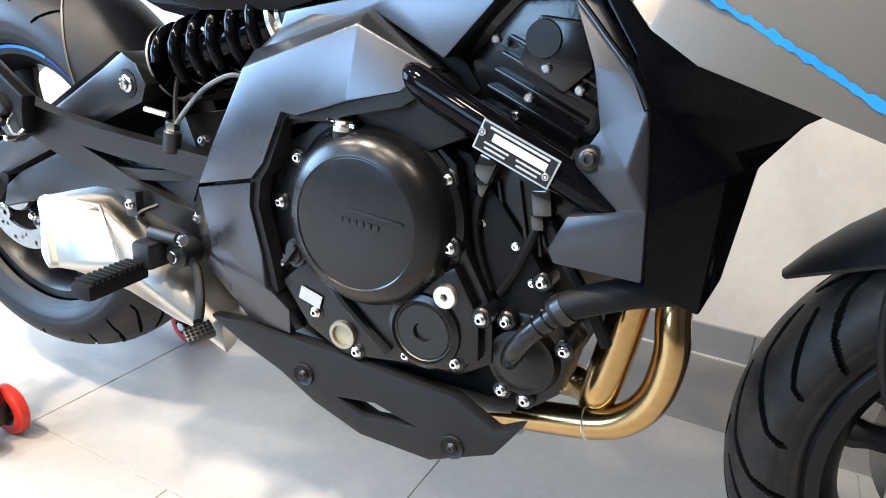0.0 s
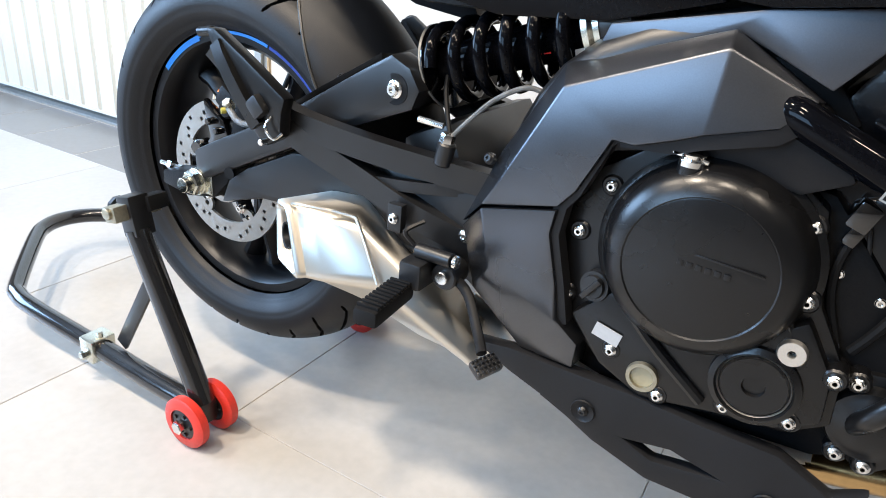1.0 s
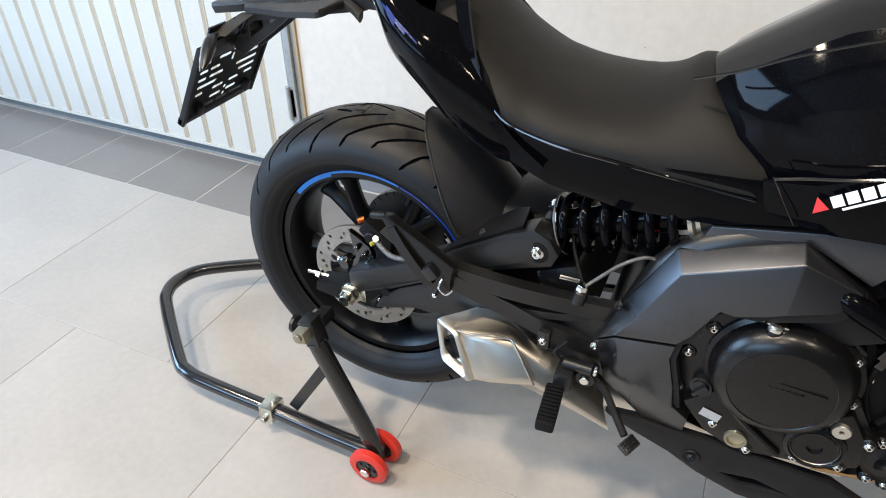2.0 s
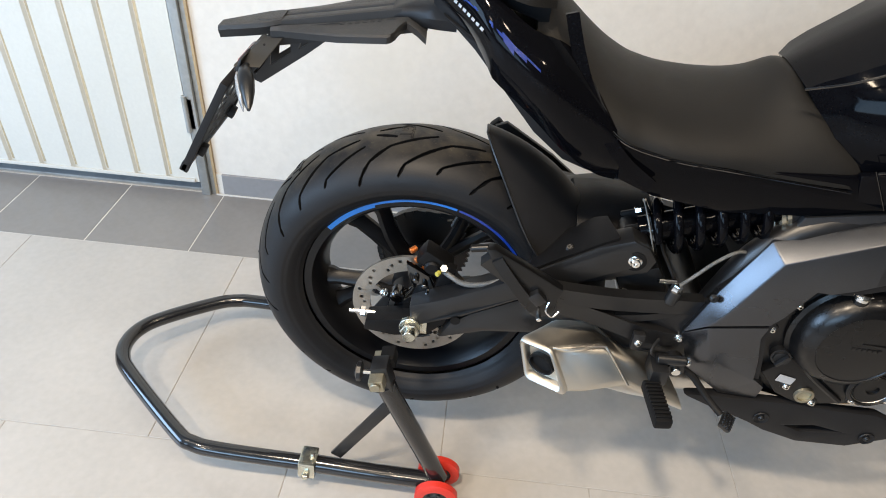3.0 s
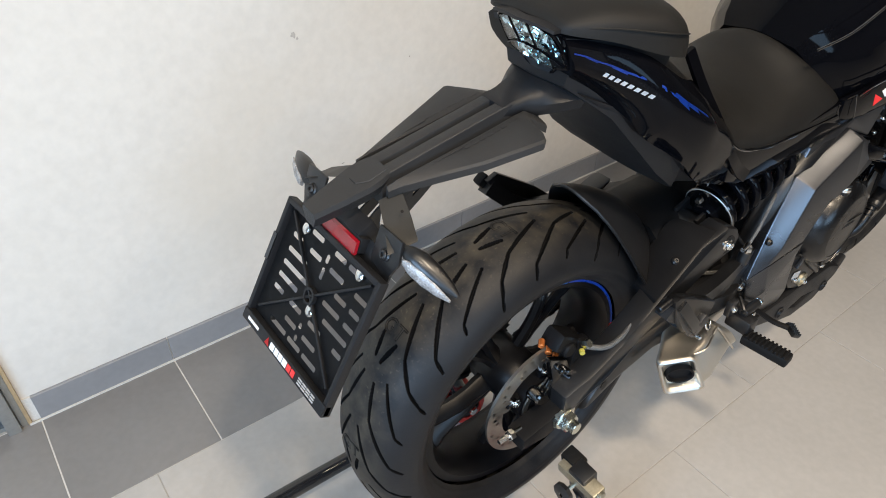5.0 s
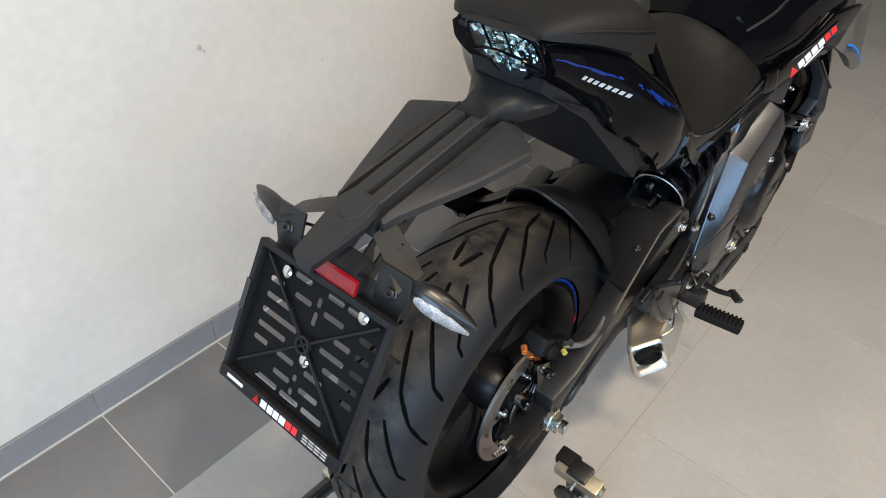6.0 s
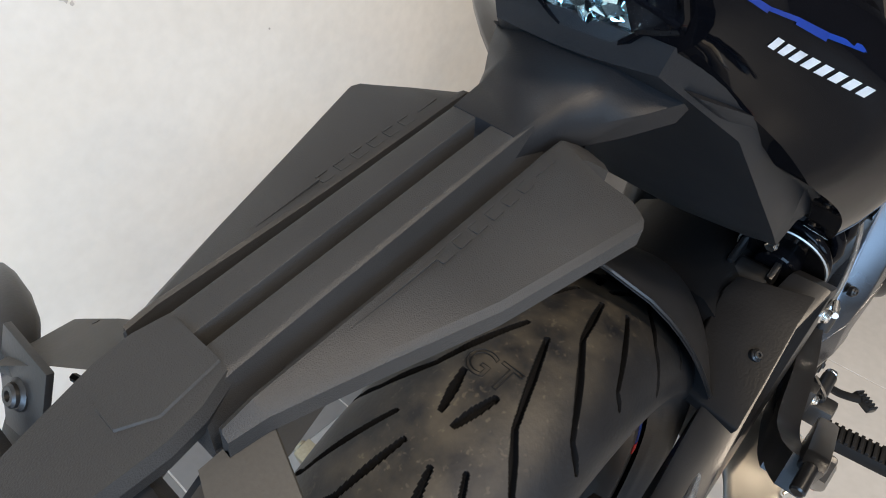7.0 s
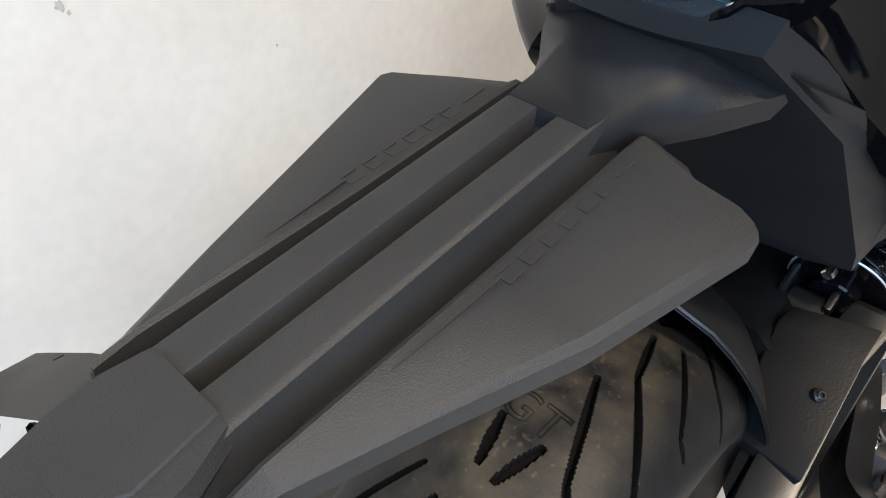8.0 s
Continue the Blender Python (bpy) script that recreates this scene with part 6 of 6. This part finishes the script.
pt = V(-0.303, 0.004, 0.804)
pdn = V(-0.083, 0.0, -0.146).normalized()
pnm = V(pdn.z, 0, -pdn.x)
PMX = Matrix((V(0, -1, 0), pdn, pnm)).transposed().to_4x4()
PMX.translation = pt


def plate_part(name, bm, mat, parent, label=""):
    bmesh.ops.transform(bm, matrix=PMX, verts=bm.verts)
    return part(name, bm, mat, parent, label)


back = box((0.20, 0.040, 0.003), (0, -0.006, -0.010), bevel=0.001)
plate_part("back_plate", back, SATIN, pbk)
for s_ in (-1, 1):
    part("ear", shell([(-0.297, s_ * 0.058, 0.797), (-0.281, s_ * 0.058, 0.838), (-0.281, s_ * 0.100, 0.838), (-0.290, s_ * 0.103, 0.812), (-0.300, s_ * 0.092, 0.788)], [[0, 1, 2, 3, 4]], (0.0035, 0, -0.001), 0.0006), SATIN, pbk)
    sheet = []
    for f_ in (0.0, 0.12, 0.5, 0.88, 1.0):
        # upper end tucked under the deck, lower end behind the ear
        hi, lo = V(-0.232, 0.034, 0.850).lerp(V(-0.254, 0.094, 0.824), f_), V(-0.264, 0.034, 0.845).lerp(V(-0.294, 0.094, 0.822), f_)
        out = 0.003 * math.sin(math.pi * f_)
        sheet.append([V(q_.x, 0.002 + s_ * (q_.y + out + d_), q_.z - d_ * 0.8) for q_, d_ in ((hi, 0.0), (lo, 0.0), (lo, -0.0025), (hi, -0.0025))])
    part("strap", loft(sheet), STRAP, pbk, "dark grey bent steel strap")
    # uncut hole: a black disc on the strap paints its shade
    part("strap_hole", lathe([(0, 0.0004), (0.0018, 0.0004), (0.002, 0), (0, 0)], (-0.254, s_ * 0.0625, 0.8475), (0, s_ * 0.6, 0.80), 14), CAST, pbk, "dark disc for the shade in a drilled hole")
    flange_bolt((-0.290, s_ * 0.080, 0.813), (-0.86, 0, 0.5), 0.006, pbk, SATIN, "bracket_bolt")
    part("slotted_arm", prism([(-0.166, 0.866), (-0.170, 0.845), (-0.200, 0.822), (-0.280, 0.766), (-0.300, 0.775), (-0.296, 0.806), (-0.262, 0.832), (-0.215, 0.860)], s_ * 0.022, s_ * 0.025, 0, holes=[[(-0.182, 0.856), (-0.188, 0.846), (-0.212, 0.830), (-0.206, 0.850)], [(-0.226, 0.846), (-0.226, 0.822), (-0.262, 0.798), (-0.258, 0.824)]]), SATIN, pbk)
    part("indicator_lead", tube([(-0.250, s_ * 0.034, 0.838), (-0.262, s_ * 0.050, 0.815), (-0.268, s_ * 0.078, 0.808)], 0.0022, 6, 5), SOFT_RUBBER, pbk)
part("lamp_block", box((0.026, 0.058, 0.022), (-0.283, -0.008, 0.812), (0, -25, 0), 0.003), PLASTIC, pbk)

set_over(pbk, lambda p: V(p.x + 0.004, 0.004 + p.y * 1.05, p.z + 0.012), skip="back_plate")

ph = group("plate_holder", label="empty black plastic number plate holder")
W2, HL = 0.1065, 0.182
SLOT_ROWS = [(0.080, ((0.28, 0.41), (0.54, 0.66), (0.69, 0.79))), (0.200, ((0.115, 0.225), (0.32, 0.45), (0.55, 0.70), (0.82, 0.94))), (0.310, ((0.12, 0.34), (0.67, 0.79), (0.83, 0.93))), (0.415, ((0.12, 0.41), (0.60, 0.78), (0.83, 0.93))),
             (0.515, ((0.12, 0.35), (0.66, 0.92))), (0.615, ((0.12, 0.235), (0.32, 0.46), (0.55, 0.69), (0.83, 0.92))), (0.735, ((0.335, 0.47), (0.55, 0.70))), (0.835, ((0.20, 0.40), (0.43, 0.58), (0.61, 0.77)))]
slots = [((a - 0.5) * 2 * W2, (b - 0.5) * 2 * W2, v * 0.186 - 0.0034, v * 0.186 + 0.0034) for v, row in SLOT_ROWS for a, b in row]
slots += [(-0.003, 0.003, 0.0235, 0.035), (-0.003, 0.003, 0.0415, 0.058), (-0.003, 0.003, 0.124, 0.132), (-0.003, 0.003, 0.142, 0.150)]
# each slot's ends step in a little, which rounds them
slots = [q_ for a, b, c, d in slots for q_ in ((a, b, c + 0.0012, d - 0.0012), (a + 0.0012, b - 0.0012, c, d))]
xs = sorted({-W2, W2, *[round(v, 5) for q_ in slots for v in q_[:2]]})
ys = sorted({0.0, HL, *[round(v, 5) for q_ in slots for v in q_[2:]]})
gx, gy = len(xs) - 1, len(ys) - 1
hb = bmesh.new()
gv = [[hb.verts.new((x, y, 0)) for y in ys] for x in xs]
for i in range(gx):
    for j in range(gy):
        cx, cy = (xs[i] + xs[i + 1]) / 2, (ys[j] + ys[j + 1]) / 2
        if not any(a < cx < b and c < cy < d for a, b, c, d in slots):
            hb.faces.new((gv[i][j], gv[i + 1][j], gv[i + 1][j + 1], gv[i][j + 1]))
for v_ in [v_ for v_ in hb.verts if not v_.link_faces]:
    hb.verts.remove(v_)
bmesh.ops.solidify(hb, geom=hb.faces[:], thickness=0.003)
plate_part("slotted_panel", hb, PLASTIC, ph)
rim_ = box((0.008, HL + 0.006, 0.013), (-W2 + 0.001, HL / 2, 0.003), bevel=0.002)
merge(rim_, box((0.008, HL + 0.006, 0.013), (W2 - 0.001, HL / 2, 0.003), bevel=0.002))
merge(rim_, box((2 * W2, 0.008, 0.013), (0, 0.001, 0.003), bevel=0.002))
plate_part("holder_rim", rim_, PLASTIC, ph)
lip = box((2 * W2 + 0.006, 0.017, 0.012), (0, HL - 0.006, 0.005), bevel=0.002)
plate_part("printed_lip", lip, PLASTIC, ph)
for sx in (-1, 1):
    d = math.degrees(math.atan2(HL - 0.03, 2 * W2 - 0.02))
    plate_part("rib", box((0.235, 0.0035, 0.004), (0, HL / 2 - 0.008, 0.0035), (0, 0, sx * d), 0.001), PLASTIC, ph)
plate_part("centre_ring", lathe([(0.008, 0), (0.008, 0.006), (0.0115, 0.006), (0.0115, 0)], (0, HL / 2 - 0.008, 0.001), (0, 0, 1), 24, True), PLASTIC, ph)
for bx, by in ((-0.058, 0.018), (0.066, 0.012), (0.008, 0.100)):
    q = lathe([(0, 0.0045), (0.004, 0.0040), (0.0075, 0.002), (0.008, 0), (0, 0)], (bx, by, 0.002), (0, 0, 1), 20)
    plate_part("plate_screw", q, CHROME, ph, "bright round-head screw")
for nm, mt, x0, wd, hh in [("web_print", WHITE_DECAL, -0.078, 0.030, 0.004), ("white_bar", WHITE_DECAL, -0.0225, 0.010, 0.009), ("white_bar", WHITE_DECAL, -0.0105, 0.009, 0.009), ("white_bar", WHITE_DECAL, 0.0005, 0.009, 0.009), ("white_bar", WHITE_DECAL, 0.0120, 0.010, 0.009), ("red_bar", RED_DECAL, 0.0235, 0.009, 0.009), ("red_bar", RED_DECAL, 0.0340, 0.008, 0.009)]:
    plate_part(nm, box((wd, hh, 0.0008), (x0, HL - 0.006, 0.0114)), mt, ph)
tri_ = bmesh.new()
va = [tri_.verts.new(p) for p in ((-0.042, HL - 0.001, 0.0116), (-0.030, HL - 0.001, 0.0116), (-0.036, HL - 0.012, 0.0116))]
tri_.faces.new(va)
bmesh.ops.solidify(tri_, geom=tri_.faces[:], thickness=0.0008)
plate_part("red_triangle", tri_, RED_DECAL, ph)
for q in range(3):
    for k in range(4):
        plate_part("fine_print", box((0.0085, 0.0016, 0.0008), (0.052 + 0.0105 * k, HL - 0.010 + 0.0036 * q, 0.0114)), GREY_DECAL, ph)
for sx in (-1, 1):
    plate_part("foot_block", box((0.014, 0.022, 0.012), (sx * 0.072, HL - 0.03, -0.006), bevel=0.002), PLASTIC, ph)
plate_part("left_slot_frame", box((0.008, 0.040, 0.002), (-W2 + 0.001, 0.07, 0.0102)), GRAPHITE, ph)
rf = group("rear_reflector", label="red wedge reflector")
part("reflector_lens", loft([[V(-0.306, 0.030, 0.806), V(-0.306, -0.046, 0.806), V(-0.300, -0.046, 0.822), V(-0.300, 0.030, 0.822)], [V(-0.311, 0.028, 0.803), V(-0.311, -0.045, 0.803), V(-0.304, -0.045, 0.821), V(-0.304, 0.028, 0.821)]]), REFLECTOR, rf)
part("reflector_base", box((0.014, 0.076, 0.020), (-0.295, -0.008, 0.812), (0, 25, 0), 0.002), PLASTIC, rf)
set_over(rf, lambda p: V(p.x + 0.003, 0.003 + p.y, p.z + 0.004))
for s_ in (-1, 1):
    ig = group("indicator", label="smoked black indicator with clear lens")
    sec = []
    for y, r_, dz in ((0.086, 0.007, 0.0), (0.098, 0.008, 0.0), (0.107, 0.015, 0.0), (0.124, 0.0195, 0.001), (0.146, 0.0175, 0.000), (0.168, 0.011, -0.001), (0.182, 0.004, -0.002)):
        sec.append([V(-0.280 + max(0, y - 0.098) * 0.28 + r_ * 0.70 * math.cos(2 * math.pi * k / 16), 0.004 + s_ * y, 0.826 + dz + r_ * 0.66 * math.sin(2 * math.pi * k / 16)) for k in range(16)])
    part("indicator_body", loft(sec), SATIN, ig)
    ls = []
    for y, r_, dz in ((0.110, 0.006, 0.001), (0.120, 0.0115, 0.001), (0.140, 0.0125, 0.0), (0.160, 0.009, -0.001), (0.178, 0.003, -0.002)):
        ls.append([V(-0.2885 + r_ * 0.42 * math.cos(2 * math.pi * k / 14) + 0.30 * (y - 0.112) + 0.10 * max(0, y - 0.15), 0.004 + s_ * y, 0.821 + dz + r_ * 0.8 * math.sin(2 * math.pi * k / 14)) for k in range(14)])
    part("indicator_lens", loft(ls), LENS, ig, "clear ribbed lens")
    if s_ < 0:
        set_over(ig, lambda p: V(p.x + 0.009, 0.004 + -0.092 - (abs(p.y - 0.004) - 0.086) * 0.80, p.z + 0.010 - 0.40 * max(0.0, abs(p.y - 0.004) - 0.100)))

# cables by the shock
cbg = group("brake_light_switch", label="cables and brake light switch")
part("switch_body", rod((0.432, -0.162, 0.520), (0.437, -0.162, 0.548), 0.011, 16, 0.002), SATIN, cbg)
part("switch_union", hexagon((0.435, -0.162, 0.545), (0.2, 0, 1), 0.009, 0.014), CHROME, cbg)
part("banjo", rod((0.431, -0.164, 0.566), (0.401, -0.170, 0.570), 0.004, 10), CHROME, cbg)
part("hose", tube([(0.438, -0.160, 0.552), (0.462, -0.158, 0.580), (0.488, -0.152, 0.606), (0.520, -0.142, 0.622), (0.548, -0.132, 0.612)], 0.0030, 8, 6), BRAID, cbg, "braided hose")
part("hose", tube([(0.436, -0.156, 0.555), (0.420, -0.140, 0.580), (0.405, -0.12, 0.605), (0.400, -0.10, 0.64)], 0.0030, 8, 6), SOFT_RUBBER, cbg)
part("hose", tube([(0.46, -0.150, 0.47), (0.43, -0.145, 0.49), (0.40, -0.14, 0.50), (0.36, -0.13, 0.51)], 0.004, 8, 6), BRAID, cbg)
part("reservoir", rod((0.530, -0.128, 0.566), (0.560, -0.120, 0.612), 0.015, 18, 0.003), SATIN, cbg)
part("tag", box((0.020, 0.001, 0.014), (0.545, -0.142, 0.592), (0, -50, 0)), WHITE_DECAL, cbg, "white paper tag")
part("grey_clip", box((0.020, 0.014, 0.004), (0.43, -0.11, 0.47), (0, 10, 20)), ZINC, cbg)

# front wheel, fork and mudguard
fw = group("front_wheel", (FX, 0, ZF), "front wheel with black rim and road tyre")
t2 = new("tyre", tyre_mesh(0.300, 0.062, 0.219, 760, 130, 0.048))
t2.parent = fw
part("rim", spoked_rim(bmesh.new(), 0.052, 0.217, 0.040, [20 + 72 * k for k in range(5)], 0.016), RIM, fw)
fkg = group("front_fork", label="black front fork")
for s_ in (-1, 1):
    part("fork_leg", tube([(1.405, s_ * 0.098, 0.315), (1.36, s_ * 0.098, 0.44), (1.30, s_ * 0.098, 0.62)], 0.029, 20, 2), SATIN, fkg)
    part("fork_tube", tube([(1.30, s_ * 0.098, 0.62), (1.20, s_ * 0.098, 0.92)], 0.022, 20, 1), STEEL, fkg)
    part("fork_foot", box((0.07, 0.03, 0.08), (1.42, s_ * 0.09, 0.305), bevel=0.008), SATIN, fkg)
    part("caliper", box((0.06, 0.05, 0.10), (1.335, s_ * 0.075, 0.33), (0, -15, 0), 0.008), CAST, fkg)
    part("front_disc", lathe([(0.10, -0.0025), (0.15, -0.0025), (0.15, 0.0025), (0.10, 0.0025)], (FX, s_ * 0.065, ZF), (0, 1, 0), 64, True), DISC, fkg)
part("brake_hose", tube([(1.230, -0.130, 0.640), (1.214, -0.135, 0.56), (1.212, -0.138, 0.50), (1.232, -0.135, 0.43), (1.275, -0.12, 0.37), (1.32, -0.10, 0.35)], 0.0045, 8, 6), SOFT_RUBBER, fkg, "black front brake hose")
secs = []
for k in range(19):
    a = radians(30 + 118 * k / 18)
    tip = max(0.0, (k - 13) / 5)
    hw = 0.078 * math.sqrt(max(0.03, 1 - tip ** 1.8))
    ring = []
    for q in range(11):
        yy = hw * (-1 + q / 5)
        rr = 0.335 - 0.045 * abs(yy / 0.078) ** 2.2
        ring.append(V(FX + rr * math.cos(a), yy, ZF + rr * math.sin(a)))
    for q in range(10, -1, -1):
        p = ring[q]
        ring.append(p - V(p.x - FX, 0, p.z - ZF).normalized() * 0.004)
    secs.append(ring)
part("front_mudguard", loft(secs), PLASTIC, bike, "black plastic front mudguard")
part("handlebar", tube([(1.02, -0.36, 1.06), (1.08, -0.20, 1.05), (1.12, 0, 1.04), (1.08, 0.20, 1.05), (1.02, 0.36, 1.06)], 0.012, 12, 5), SATIN, bike)
part("headstock", rod((1.16, 0, 0.95), (1.22, 0, 0.78), 0.035, 20), SATIN, bike)

# ---- floor tiles, base tiles ----


def tile_mesh(name, sx, sy, th, mat, bevel=0.0007):
    me = bpy.data.meshes.new(name)
    b = box((sx, sy, th), bevel=0)
    top = [e for e in b.edges if all(v_.co.z > 0 for v_ in e.verts)]
    bmesh.ops.bevel(b, geom=top, offset=bevel, segments=1, affect="EDGES")
    b.to_mesh(me)
    b.free()
    me.materials.append(mat)
    return me


floor = bpy.data.objects["floor"]
T, G = 0.638, 0.002
random.seed(2)
big = tile_mesh("tile", T - G, T - G, 0.008, LIGHT_TILE)
row = 0
y = 0.457
while y > Y0 - 0.1:
    x = -0.561 + (T / 2 if row % 2 else 0) - T * 6
    while x < X1:
        if x + T > X0:
            o = new("tile", big)
            o.parent = floor
            o.location = (x + T / 2, y - T / 2, -0.004 + random.uniform(-0.0002, 0.0002))
        x += T
    y -= T
    row += 1
DW, DD = 0.314, 0.3115
dark = tile_mesh("tile", DW - 0.003, DD - 0.003, 0.008, DARK_TILE)
base = tile_mesh("base_tile", DW - 0.002, 0.075, 0.008, BASE_TILE)
bb = tagged(link("baseboard", box((0.01, 0.002, 0.01), (DOOR_R + 0.02, 0.768, 0.005)), WHITE_GROUT), "grey tile skirting along the plaster wall", "skirting", kind="structure")
x = -0.728 - DW * 10
while x < X1:
    o = new("tile", dark)
    o.parent = floor
    o.location = (x + DW / 2, 0.457 + DD / 2 - 0.001, -0.004 + random.uniform(-0.0002, 0.0002))
    if x > -0.74:
        o = new("base_tile", base)
        o.parent = bb
        o.matrix_local = pose(x + DW / 2, 0.7645, 0.0395, 90, 0, 0)
    x += DW
gs = box((X1 - X0, DD, 0.006), ((X0 + X1) / 2, 0.457 + DD / 2, -0.0037))
part("pale_grout", gs, WHITE_GROUT, floor)
part("grout_line", box((X1 - DOOR_R, 0.004, 0.006), ((X1 + DOOR_R) / 2, 0.7585, 0.001)), WHITE_GROUT, bb, "pale grout line")
part("grout_backing", box((X1 - DOOR_R, 0.004, 0.075), ((X1 + DOOR_R) / 2, 0.7665, 0.039)), WHITE_GROUT, bb)
